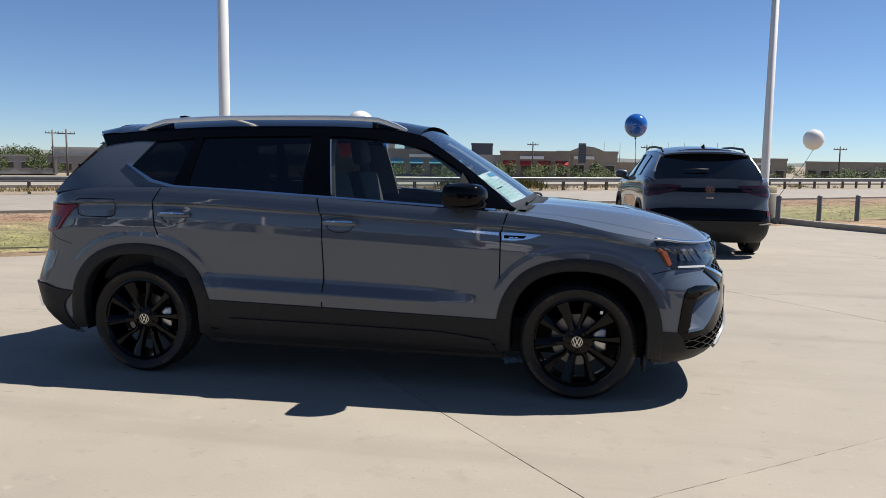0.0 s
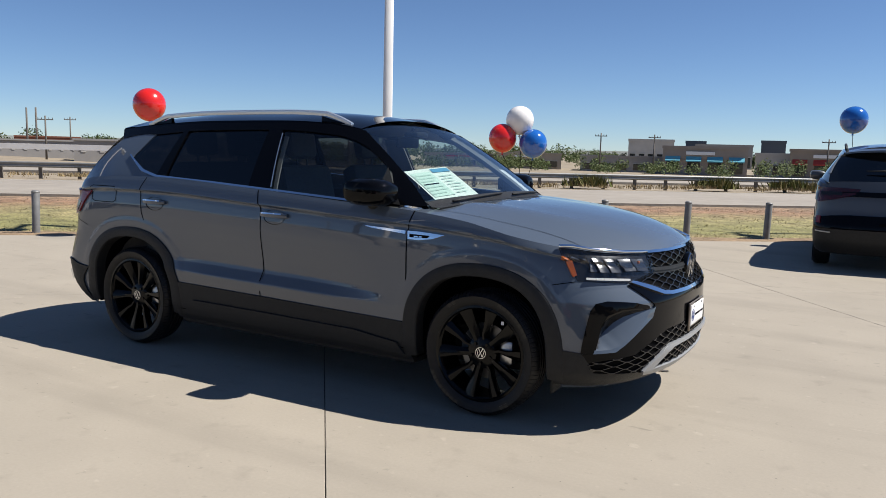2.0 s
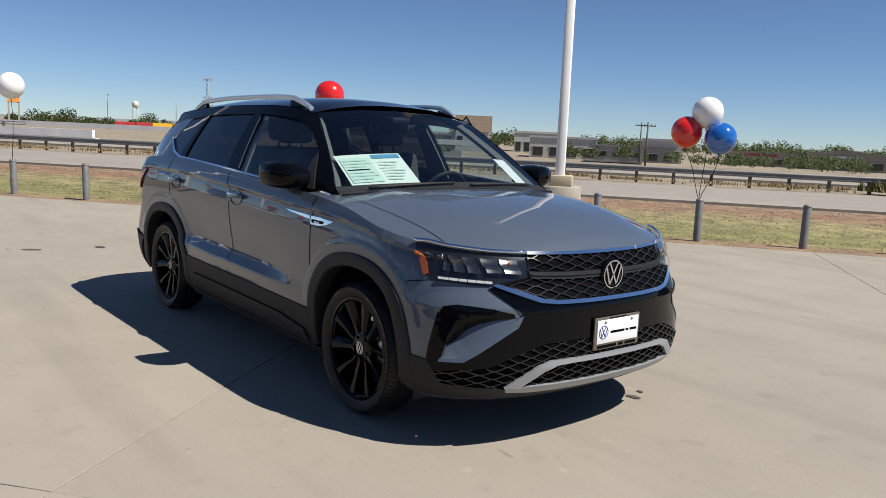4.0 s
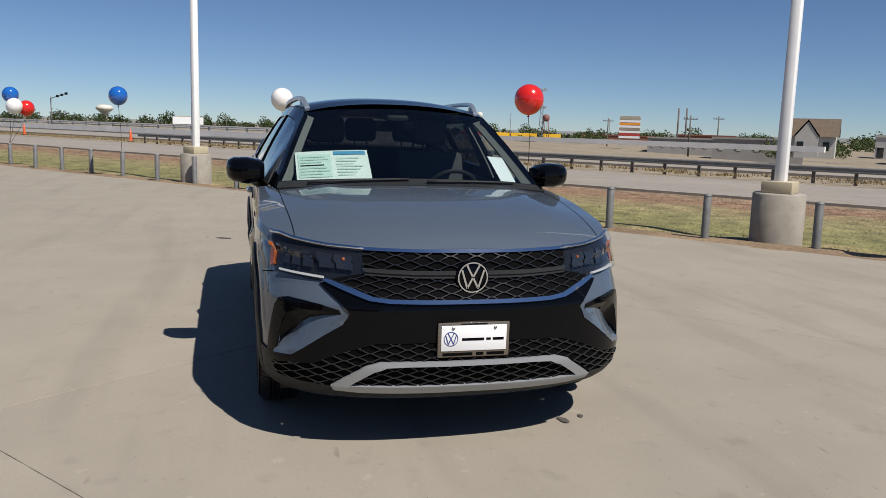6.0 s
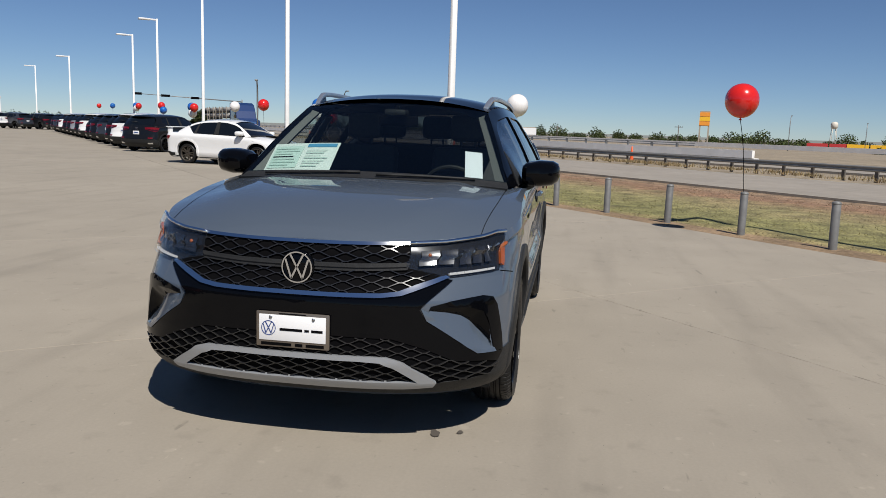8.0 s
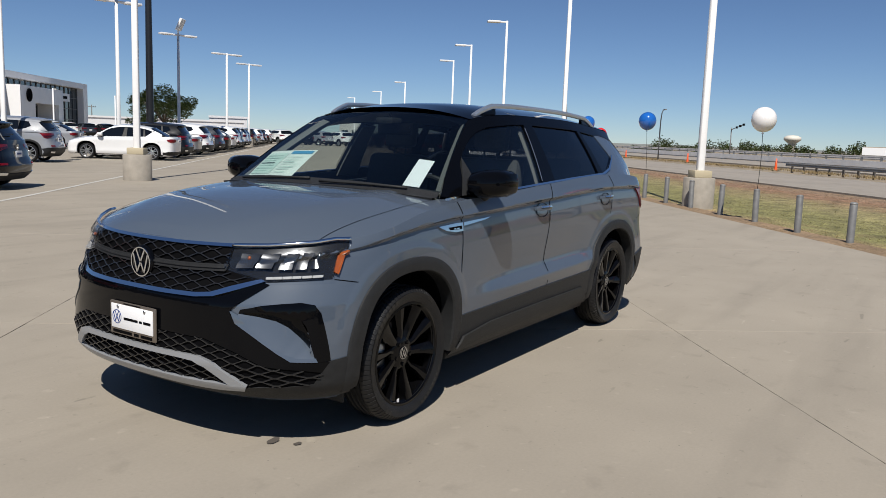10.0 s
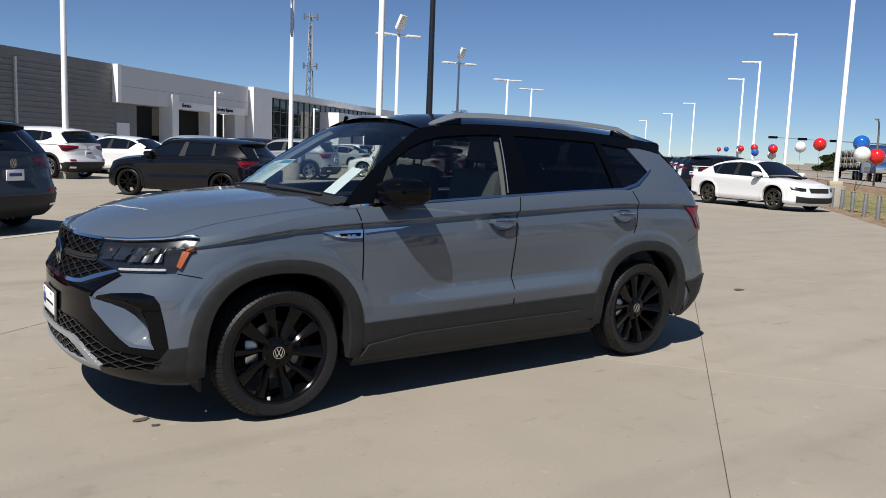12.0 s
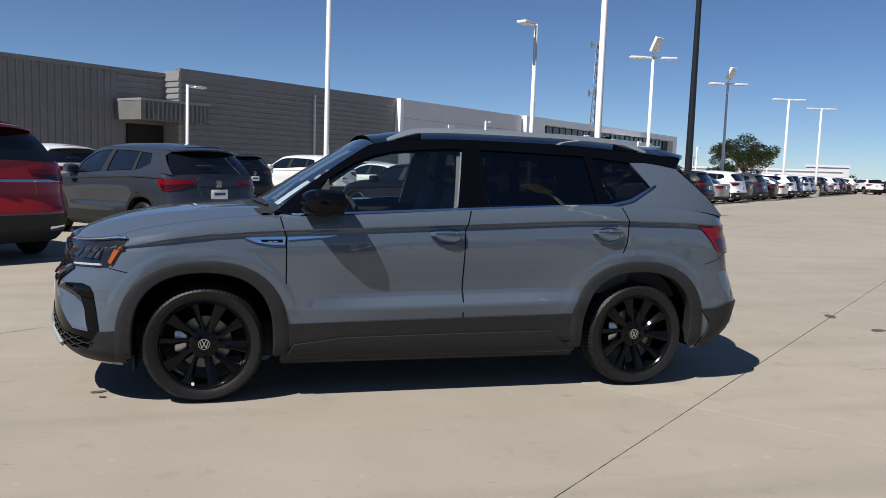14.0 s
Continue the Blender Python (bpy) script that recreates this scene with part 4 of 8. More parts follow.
    if tail != "sedan":
        bm = bmesh.new()
        rows2 = []
        for dx, dz, bow, drop in ((0.14, 0.0, 0.0, 0.0), (0.0, 0.002, 0.06, 0.004), (-0.085, -0.006, 0.215, 0.045), (-0.088, -0.022, 0.215, 0.055), (0.0, -0.05, 0.10, 0.01)):
            row = []
            for j in range(-8, 9):
                f = j / 8
                k = 1 - abs(f) ** 2.5
                row.append(Vector((th + dx - bow * k, f * (yh + 0.004 - 0.012 * (dx < 0)), zh + (zhc - zh) * k + dz - drop * k + 0.006)))
            rows2.append(row)
        grid(bm, rows2)
        bmesh.ops.recalc_face_normals(bm, faces=bm.faces)
        add("rear_spoiler", bm, roof)
        # tailgate between the rear screen and the shelf
        bm = bmesh.new()
        low = rows[-1]
        rws = [[p + Vector((0.004, 0, 0.004)) for p in low]]
        for dz in (0.03, 0.08, 0.13, 0.18):
            rws.append([])
            for p in low:
                q = sh.body(sh.u_y(p.y, zf - dz, True), zf - dz, 0.005)
                rws[-1].append(Vector((q.x, p.y, q.z)))
        grid(bm, rws)
        bmesh.ops.recalc_face_normals(bm, faces=bm.faces)
        add("tailgate", bm, paint)
    # tail lights
    zt = 1.05 if tail != "sedan" else 0.92
    for sd in sides:
        bm = bmesh.new()
        if tail == "sedan":
            a = [("x", -1.95, zt - 0.03), ("x", -2.1, zt - 0.01), ("r", 0.7, zt - 0.01), ("r", 0.5, zt - 0.02)]
            b = [("x", -2.0, zt - 0.12), ("x", -2.1, zt - 0.15), ("r", 0.7, zt - 0.15), ("r", 0.52, zt - 0.13)]
        else:
            a = [("x", -1.75, zt - 0.005), ("x", -1.93, zt + 0.0), ("r", 0.68, zt), ("r", 0.40, zt - 0.01)]
            b = [("x", -1.885, zt - 0.16), ("x", -1.98, zt - 0.185), ("r", 0.70, zt - 0.15), ("r", 0.44, zt - 0.09)]
        patch(bm, sh.body, uvf(a), uvf(b), 6, 4, 0.012, sd)
        lamp_ob = add("tail_light", bm, lens or M["red_lens"])
        if tail != "sedan":
            bm = bmesh.new()
            patch(bm, sh.body, uvf([("x", -1.86, zt - 0.085), ("x", -1.95, zt - 0.085), ("r", 0.68, zt - 0.08), ("r", 0.45, zt - 0.055)]),
                  uvf([("x", -1.90, zt - 0.15), ("x", -1.98, zt - 0.165), ("r", 0.69, zt - 0.135), ("r", 0.46, zt - 0.085)]), 6, 3, 0.0145, sd, 0.006)
            add("lamp_core", bm, M["smoked_lens"], parent=lamp_ob)
    # wheels
    for wx in (hb, -hb):
        for sd in sides:
            build_wheel(car, wr, sd, detail, rim, wx * scale[0], s["wy"] * sd * scale[1])
    # mirrors
    mx = 0.66 if tail != "sedan" else 0.72
    mz = (1.148 if tail != "sedan" else 1.03)
    for sd in sides:
        bm = bmesh.new()
        rings = []
        for t, hw, hh, fx in ((0.0, 0.085, 0.045, 0.0), (0.12, 0.105, 0.062, 0.0), (0.45, 0.11, 0.070, 0.0), (0.8, 0.095, 0.064, -0.012), (0.95, 0.07, 0.048, -0.025), (1.0, 0.03, 0.022, -0.035)):
            y = 0.845 + 0.215 * t
            ring = []
            for i in range(16):
                a = 2 * math.pi * i / 16
                cx, cz = math.cos(a), math.sin(a)
                px = hw * 1.5 * (abs(cx) ** 0.6) * (1 if cx > 0 else -1) * (1.0 if cx > 0 else 0.55)
                pz = hh * 1.12 * (abs(cz) ** 0.7) * (1 if cz > 0 else -1)
                ring.append(Vector((mx + fx + px, sd * y, mz + pz + 0.012 * t)))
            rings.append(ring)
        vs = grid(bm, rings, wrap=True)
        bm.faces.new(vs[0]); bm.faces.new(vs[-1])
        bmesh.ops.recalc_face_normals(bm, faces=bm.faces)
        mir = add("door_mirror", bm, blk if (detail or roof is not paint) else paint)
        bm = bmesh.new()
        tube(bm, [(mx - 0.02, sd * 0.80, mz - 0.095), (mx - 0.01, sd * 0.86, mz - 0.075), (mx, sd * 0.90, mz - 0.035)], [0.035, 0.032, 0.045], 10)
        add("mirror_foot", bm, M["plastic"], parent=mir)
        bm = bmesh.new()
        rows = [[Vector((mx - 0.082, sd * (0.85 + 0.15 * i / 4), mz - 0.04 + 0.085 * j / 3)) for i in range(5)] for j in range(4)]
        grid(bm, rows)
        add("mirror_glass", bm, M["chrome"], parent=mir)
    return car, sh, wind


# ---------------------------------------------------------------- the ground
GRID_A = radians(39.0)
E1 = Vector((math.cos(GRID_A), math.sin(GRID_A), 0))      # along the road
N1 = Vector((-math.sin(GRID_A), math.cos(GRID_A), 0))     # from the lot towards the road
O1 = Vector((-5.85, 3.05, 0))                             # lot edge


def LP(a, b, z=0.0):
    p = O1 + E1 * a + N1 * b
    return Vector((p.x, p.y, z))


def land_z(a, b):
    """Height of the land: level at the lot, falling gently past the road."""
    z = -0.10
    if b > 8:
        z -= 0.018 * (min(b, 40) - 8)
    k = min(max((b - 60) / 70, 0), 1) * min(max((a + 70) / 50, 0), 1)
    return z - 1.6 * k


AS = [-3000, -1800, -1000, -600, -400, -300, -220, -160, -120, -90, -70, -50, -35, -20, -10, 0, 10, 20, 35, 50, 80, 120, 200, 400, 800, 1500, 3000]
BS = [-3000, -1500, -800, -400, -250, -160, -100, -50, -20, 0, 4, 8, 10, 14, 20, 24, 28, 33, 40, 50, 60, 75, 95, 115, 130, 200, 400, 900, 1800, 3000]
bm = bmesh.new()
grid(bm, [[LP(a, b, land_z(a, b) - 0.12) for a in AS] for b in BS])
bmesh.ops.recalc_face_normals(bm, faces=bm.faces)
tagged(link_mesh("ground", bm, M["earth"]), "flat dry tan land reaching to the horizon", "ground", kind="structure")


def ribbon(name, a0, a1, bs, na, mat, label, category, lift=0.0, rough=0.0, kind="structure"):
    """A strip of ground along the road, over the stations bs, with a skirt into the land."""
    bm = bmesh.new()
    rows = []
    for j, b in enumerate(bs):
        rows.append([LP(a0 + (a1 - a0) * i / na, b, land_z(0, b) + lift + (rough * noise.noise((i * 0.9, b * 1.3, 3.1)) if 0 < j < len(bs) - 1 else 0))
                     for i in range(na + 1)])
    rows = [[p - Vector((0, 0, 0.2)) for p in rows[0]]] + rows + [[p - Vector((0, 0, 0.2)) for p in rows[-1]]]
    grid(bm, rows)
    bmesh.ops.recalc_face_normals(bm, faces=bm.faces)
    return tagged(link_mesh(name, bm, mat), label, category, kind=kind)


ribbon("grass_verge", -160, 120, [0.7 + 0.7 * i for i in range(15)], 300, M["grass"], "mown verge of patchy green and dry yellow grass", "grass", 0.05, 0.05)
ribbon("mulch_strip", -120, 60, [0.45, 0.75, 1.05, 1.35], 240, M["mulch"], "strip of dry leaves and bark along the lot", "mulch", 0.085, 0.05)
ribbon("road", -500, 400, [10.75, 14, 18, 22, 25.6], 30, M["road"], "sunlit pale concrete frontage road", "road", 0.04)
ribbon("road_kerb", -500, 400, [10.5, 10.52, 10.75], 30, M["base_conc"], "low concrete kerb along the road", "kerb", 0.12)
ribbon("road_line", -500, 400, [11.5, 11.56, 11.62], 20, M["line"], "worn white edge line on the road", "road line", 0.046)
ribbon("road_line", -500, 400, [25.0, 25.06, 25.12], 20, M["line"], "worn white edge line on the road", "road line", 0.046)
ribbon("far_road", -700, 500, [44, 50, 60], 10, M["road"], "wide pale concrete highway beyond the guard rail", "road", 0.05)

# kerbed island at the end of the lot
bm = bmesh.new()
for b0, b1 in ((-40, 1.4),):
    rows = []
    for a, z in ((15.8, -0.1), (15.8, 0.10), (15.82, 0.125), (15.95, 0.125), (15.95, 0.0)):
        rows.append([LP(a + 0.35 * max(0, b - 0.4), b, z) for b in [b0 + (b1 - b0) * i / 24 for i in range(25)]])
    grid(bm, rows)
bmesh.ops.recalc_face_normals(bm, faces=bm.faces)
tagged(link_mesh("island_kerb", bm, M["base_conc"]), "raised concrete kerb round a grass island", "kerb", kind="structure")
bm = bmesh.new()
grid(bm, [[LP(15.9 + 2 * i, b, 0.09 + 0.03 * noise.noise((i * 1.1, b, 0))) for i in range(26)] for b in [-40 + 1.6 * j for j in range(26)]])
bmesh.ops.recalc_face_normals(bm, faces=bm.faces)
tagged(link_mesh("grass_island", bm, M["grass"]), "grass island beyond the kerb", "grass", kind="structure")


def tufts(name, label, mat, count, area, size, seed, density=None):
    """Loose blades of grass, as one mesh."""
    rnd = random.Random(seed)
    verts, faces = [], []
    while len(faces) < count:
        a, b = area(rnd)
        if density and rnd.random() > density(a, b):
            continue
        p = LP(a, b, land_z(0, b) + 0.05)
        for k in range(4):
            h = size * rnd.uniform(0.5, 1.3)
            an = rnd.uniform(0, 6.28)
            d = Vector((math.cos(an), math.sin(an), 0))
            q = p + Vector((rnd.uniform(-1, 1), rnd.uniform(-1, 1), 0)) * size * 0.8
            w = Vector((-d.y, d.x, 0)) * size * 0.11
            tip = q + d * h * rnd.uniform(0.1, 0.9) + Vector((0, 0, h))
            n = len(verts)
            verts += [q - w, q + w, tip]
            faces.append((n, n + 1, n + 2))
    me = bpy.data.meshes.new(name)
    me.from_pydata(verts, [], faces)
    me.materials.append(mat)
    return tagged(new(name, me), label, "grass", kind="stuff")


def near_area(r):
    return r.uniform(-45, 30), 0.8 + 9.7 * r.random()


tufts("grass_blades", "short mown grass blades, green and straw yellow", M["grass"], 80000, near_area, 0.03, 5,
      lambda a, b: 0.35 + 0.65 * max(0, noise.noise((a * 0.25, b * 0.8, 1.0)) + 0.4))
tufts("dry_litter", "dry leaves and straw along the lot's edge", M["litter"], 26000, lambda r: (r.uniform(-26, 20), 0.5 + abs(r.gauss(0, 0.55))), 0.04, 8)
tufts("roadside_weeds", "dry tan weeds under the guard rail", M["litter"], 22000, lambda r: (r.uniform(-110, 60), r.gauss(32.3, 1.7)), 0.2, 9,
      lambda a, b: max(0, 1.8 * noise.noise((a * 0.35, b * 0.5, 7)) + 0.1))
tufts("roadside_bushes", "green weeds growing through the guard rail", M["blades"], 2500,
      lambda r: (r.choice((18.0, 26.0, 31.0)) + r.gauss(0, 0.45), 33.2 + r.gauss(0, 0.4)), 0.6, 10)

# ---------------------------------------------------------------- guard rail
gr = thing("guard_rail", "long galvanised steel guard rail on short posts", "guard rail", LP(0, 33, land_z(0, 33) + 0.0) and Matrix.Translation(LP(0, 33, land_z(0, 33))) @ pose(0, 0, 0, 0, 0, 39))
bm = bmesh.new()
rows = []
for y, z in ((0.02, 0.47), (-0.03, 0.50), (-0.05, 0.55), (0.0, 0.60), (0.0, 0.64), (-0.05, 0.69), (-0.03, 0.75), (0.02, 0.78)):
    rows.append([Vector((-62 + 20 * i, y, z)) for i in range(11)])
grid(bm, rows)
part("rail_beam", bm, M["galv_light"], gr)
_post = None
for i in range(102):
    if _post is None:
        bm = bmesh.new()
        box(bm, (-0.08, 0.0, -0.3), (0.08, 0.16, 0.74))
        _post = part("rail_post", bm, M["wood_post"], gr)
        _post.location = (-61, 0.02, 0)
    else:
        o = new("rail_post", _post.data)
        o.parent = gr
        o.location = (-61 + 1.95 * i, 0.02, 0)

# ---------------------------------------------------------------- bollards
def bollard_xy(k):
    return -3.42 - 1.165 * k, 6.5 - 0.945 * k


def build_bollard(m):
    b = thing("bollard", "grey galvanised steel pipe bollard standing in the verge", "bollard", m, "bollards along the verge")
    bm = bmesh.new()
    lathe(bm, [(0.057, -0.15), (0.057, 0.66), (0.052, 0.67)], 16)
    part("post", bm, M["galv"], b)
    bm = bmesh.new()
    r = lathe(bm, [(0.057, 0.662), (0.06, 0.668), (0.058, 0.685), (0.04, 0.70), (0.001, 0.706)], 16)
    part("cap", bm, M["galv"], b)
    return b


_b0 = build_bollard(pose(*bollard_xy(-13), -0.07))
for k in range(-12, 58):
    copy_thing(_b0, pose(*bollard_xy(k), -0.07, random.uniform(-1.2, 1.2), random.uniform(-1.2, 1.2)))


# ---------------------------------------------------------------- light poles
def build_pole(x, y, h, heads=1, base=True, turn=0, tall_base=0.68):
    p = thing("light_pole", "tall white square steel light pole on a round concrete base" if base else "tall white steel light pole with a flat lamp head",
              "light pole", pose(x, y, 0, 0, 0, turn), "light poles of the lot")
    if base:
        bm = bmesh.new()
        lathe(bm, [(0.36, -0.2), (0.36, tall_base - 0.02), (0.34, tall_base), (0.001, tall_base)], 36)
        part("concrete_base", bm, M["base_conc"], p, "round weathered concrete footing")
        bm = bmesh.new()
        box(bm, (-0.21, -0.21, tall_base), (0.21, 0.21, tall_base + 0.17), 0.015)
        part("base_cover", bm, M["cream"], p, "cream painted square cover")
    bm = bmesh.new()
    z0 = tall_base + 0.1 if base else -0.1
    rows = []
    for z, w in ((z0, 0.078), (h, 0.056)):
        rows.append([Vector((sx * w, sy * w, z)) for sx, sy in ((-1, -0.8), (-0.8, -1), (0.8, -1), (1, -0.8), (1, 0.8), (0.8, 1), (-0.8, 1), (-1, 0.8))])
    vs = grid(bm, rows, wrap=True)
    bm.faces.new(vs[-1])
    part("shaft", bm, M["pole_white"], p)
    for i in range(heads):
        bm = bmesh.new()
        m = pose(0, 0, 0, 0, 0, 180 * i)
        box(bm, (0.0, -0.05, h - 0.12), (0.45, 0.05, h - 0.02), 0.02, m)
        part("arm", bm, M["pole_white"], p)
        bm = bmesh.new()
        box(bm, (0.4, -0.2, h - 0.13), (1.15, 0.2, h - 0.02), 0.03, m)
        part("lamp_head", bm, M["pole_white"], p, "flat white lamp head")
    return p


POLES = ((-4.26, 6.5, 8.3), (-14.45, -2.0, 8.3), (-23.75, -9.8, 8.3), (-36.7, -19.6, 8.2), (-44.2, -26.5, 7.95), (-51.5, -32.6, 7.75), (-65.5, -47.6, 7.2),
         (-80.0, -62.0, 7.2), (-94.0, -78.0, 7.2), (5.67, 14.57, 8.3))
for i, (x, y, h) in enumerate(POLES):
    build_pole(x, y, h, 1, True, 309)


# ---------------------------------------------------------------- balloons
def build_balloon(mat, word, base, top, r=0.23):
    b = thing("balloon", word + " round party balloon floating on a string", "balloon", pose(*top), "balloons tied to the bollards")
    bm = bmesh.new()
    prof = []
    for i in range(17):
        a = math.pi * i / 16
        prof.append((max(r * math.sin(a) * (1 + 0.03 * math.cos(a)), 0.001), r * 1.04 * math.cos(a)))
    lathe(bm, prof, 28)
    bmesh.ops.recalc_face_normals(bm, faces=bm.faces)
    part("skin", bm, mat, b)
    bm = bmesh.new()
    lathe(bm, [(0.012, -r * 1.0), (0.01, -r * 1.08), (0.028, -r * 1.16)], 10)
    part("neck", bm, mat, b)
    bm = bmesh.new()
    d = Vector(base) - Vector(top)
    pts = [Vector((0, 0, -r * 1.1)).lerp(d, t) + Vector((0.02 * math.sin(t * 5), 0.015 * math.sin(t * 4), 0)) for t in (0, .2, .4, .6, .8, 1)]
    tube(bm, pts, 0.005, 5)
    part("string", bm, M["ink"], b)
    return b


M["b_red"] = material("balloon_red", (0.62, 0.016, 0.012), 0.2, 0, 0.6)
M["b_white"] = material("balloon_white", (0.78, 0.76, 0.74), 0.22, 0, 0.5)
M["b_blue"] = material("balloon_blue", (0.012, 0.11, 0.42), 0.14, 0, 1.0)


def tie(k, specs):
    x, y = bollard_xy(k)
    for mat, word, dx, dy, z in specs:
        build_balloon(M[mat], word, (x, y, 0.6), (x + dx, y + dy, z))


tie(3, (("b_red", "shiny red", 0.60, -0.27, 1.93),))
tie(-1, (("b_red", "shiny red", -0.31, -0.04, 1.61), ("b_white", "white", -0.08, 0.12, 1.91), ("b_blue", "metallic blue", 0.17, 0.12, 1.53)))
tie(7, (("b_white", "white", 0.0, 0.0, 1.95),))
tie(11, (("b_blue", "metallic blue", 0.0, -0.06, 2.02),))
tie(-8, (("b_white", "white", 0.75, 0.3, 1.95),))
tie(-5, (("b_blue", "metallic blue", 0.0, 0.0, 2.1),))
tie(15, (("b_blue", "metallic blue", 0.0, 0.08, 2.06), ("b_white", "white", 0.12, 0.2, 1.73), ("b_red", "shiny red", -0.25, 0.44, 1.68)))
tie(19, (("b_red", "shiny red", 0.0, -0.03, 2.13),))
tie(22, (("b_white", "white", 0.0, 0.0, 2.1),))
tie(28, (("b_blue", "metallic blue", 0.0, 0.0, 2.15), ("b_white", "white", 0.5, 0.3, 1.8), ("b_red", "shiny red", 0.9, 0.6, 2.1)))
tie(34, (("b_red", "shiny red", 0.0, 0.0, 2.3), ("b_blue", "metallic blue", 0.5, 0.4, 2.0)))
tie(41, (("b_blue", "metallic blue", 0.0, 0.0, 2.4), ("b_white", "white", 0.6, 0.4, 2.2), ("b_red", "shiny red", 1.0, 0.8, 2.35)))
tie(50, (("b_blue", "metallic blue", 0.0, 0.0, 2.5),))
tie(57, (("b_red", "shiny red", 0.0, 0.0, 2.6),))

# ---------------------------------------------------------------- the car in the middle
car, car_shape, car_wind = build_car("small_suv", "grey compact SUV with black roof, wheels and cladding on concrete", "car",
                                     M["paint"], SUV, pose(0, 0, 0), roof=M["gloss_black"], detail=True)

# ---------------------------------------------------------------- details of the middle car
def detail_suv(car, sh, wind):
    add = lambda nm, bm, mat, lab="", parent=None, smooth=True: part(nm, bm, mat, parent or car, lab, smooth)
    F = lambda y, z, off: (lambda p: Vector((p.x, p.y if y >= 0 else -p.y, p.z)))(sh.body(sh.u_y(y, z), z, off))
    B = lambda x, z, off: sh.body(sh.u_x(x, z), z, off)
    C = lambda x, z, off: sh.cabin(x, z, off)
    uvf = lambda pts: [sh.uv(p) for p in pts]
    Y = lambda y, z: ("y", y, z)
    sheet = next(o for o in car.children if o.name.startswith("bonnet")).data
    hood = BVHTree.FromPolygons([v.co.copy() for v in sheet.vertices], [tuple(f.vertices) for f in sheet.polygons])

    # nose: fields, inlets, bars and lamps, side by side
    X = lambda x, z: ("x", x, z)
    net_top = [(0, .513), (.42, .503), (.55, .462), (.67, .405), (.80, .388)]
    for sd in (1, -1):
        def sheet_on(nm, pts, mat, off, lab="", sink=0.02, parent=None, step=0.022):
            bm = bmesh.new()
            panel(bm, sh.body, uvf(pts), off, sink, sd, step)
            return add(nm, bm, mat, lab, parent)

        sheet_on("grille_field", [Y(0, .886), Y(.25, .886), Y(.468, .886), Y(.458, .797), Y(.60, .766), Y(.52, .722), Y(.45, .690), Y(.25, .686), Y(0, .686)], M["ink"], .004)
        sheet_on("bumper_centre", [Y(0, .690), Y(.25, .690), Y(.44, .692), Y(.52, .724), Y(.60, .752), Y(.648, .744), Y(.59, .690), Y(.538, .645), Y(.528, .628), Y(.556, .582), Y(.61, .545), Y(.665, .504),
                                   Y(.72, .460), Y(.763, .428), X(1.96, .420), X(1.90, .416), X(1.93, .372)] + [Y(*p) for p in net_top[::-1]], M["gloss_black"], .008, "glossy black bumper centre")
        sheet_on("net_field", [Y(*p) for p in net_top] + [X(1.93, .372), Y(.82, .318), Y(.62, .306), Y(.56, .290), Y(.25, .290), Y(0, .290)], M["ink"], .004)
        sheet_on("bumper_cladding", [X(1.905, .418), X(1.84, .424), X(1.76, .430), X(1.745, .33), X(1.75, .245), Y(.80, .243), Y(.60, .243), Y(.3, .243), Y(0, .243), Y(0, .291), Y(.3, .291), Y(.56, .292),
                                     Y(.62, .307), Y(.72, .312), Y(.82, .320), X(1.932, .37)], M["plastic"], .007)

        # side air inlet: glossy frame, dark recess, painted blade and its rim
        sheet_on("inlet_frame", [Y(.566, .626), Y(.574, .642), Y(.65, .661), Y(.72, .670), Y(.775, .675), X(1.945, .664), X(1.926, .63), X(1.916, .57), X(1.907, .51), X(1.896, .418), X(1.957, .420),
                                 X(1.965, .47), X(1.972, .53), X(1.982, .575), X(1.998, .607), Y(.72, .632), Y(.64, .634)], M["gloss_black"], .006, sink=.03)
        tip = (*sh.uv(Y(.568, .624)), .004)
        lip = [tip] + [(*sh.uv(p), .005) for p in (Y(.64, .634), Y(.72, .632), X(1.998, .607), X(1.972, .53), X(1.965, .47), X(1.957, .425))]
        fold = [tip] + [(*sh.uv(Y(y, z)), o) for y, z, o in ((.645, .612, -.012), (.705, .594, -.026), (.748, .566, -.036), (.782, .530, -.040), (.812, .492, -.032), (.836, .446, -.006))]
        edge = [(*sh.uv(Y(y, z)), .008) for y, z in ((.566, .618), (.600, .573), (.65, .532), (.70, .490), (.74, .460), (.78, .440), (.832, .434))]
        hem = [(*sh.uv(Y(y, z)), .012) for y, z in ((.532, .634), (.556, .582), (.61, .545), (.665, .504), (.72, .460), (.763, .426), (.836, .419))]

        def loft(nm, a, b, mat, lab="", m=6):
            bm = bmesh.new()
            a, b = densify(a, 4), densify(b, 4)
            rows = []
            for j in range(m + 1):
                row = [sh.body(*(p + (q - p) * j / m for p, q in zip(v, w))) for v, w in zip(a, b)]
                rows.append([Vector((v.x, v.y * sd, v.z)) for v in row])
            grid(bm, rows)
            bmesh.ops.recalc_face_normals(bm, faces=bm.faces)
            return add(nm, bm, mat, lab)

        loft("air_inlet", lip, fold, M["gloss_black"])
        loft("inlet_blade", fold, edge, M["paint"], "grey painted inlet blade")
        loft("blade_rim", edge, hem, M["paint"], m=2)
        loft("blade_edge", hem, [(u, z, -.01) for u, z, o in hem], M["paint"], m=2)
        # bright bars
        bm = bmesh.new()
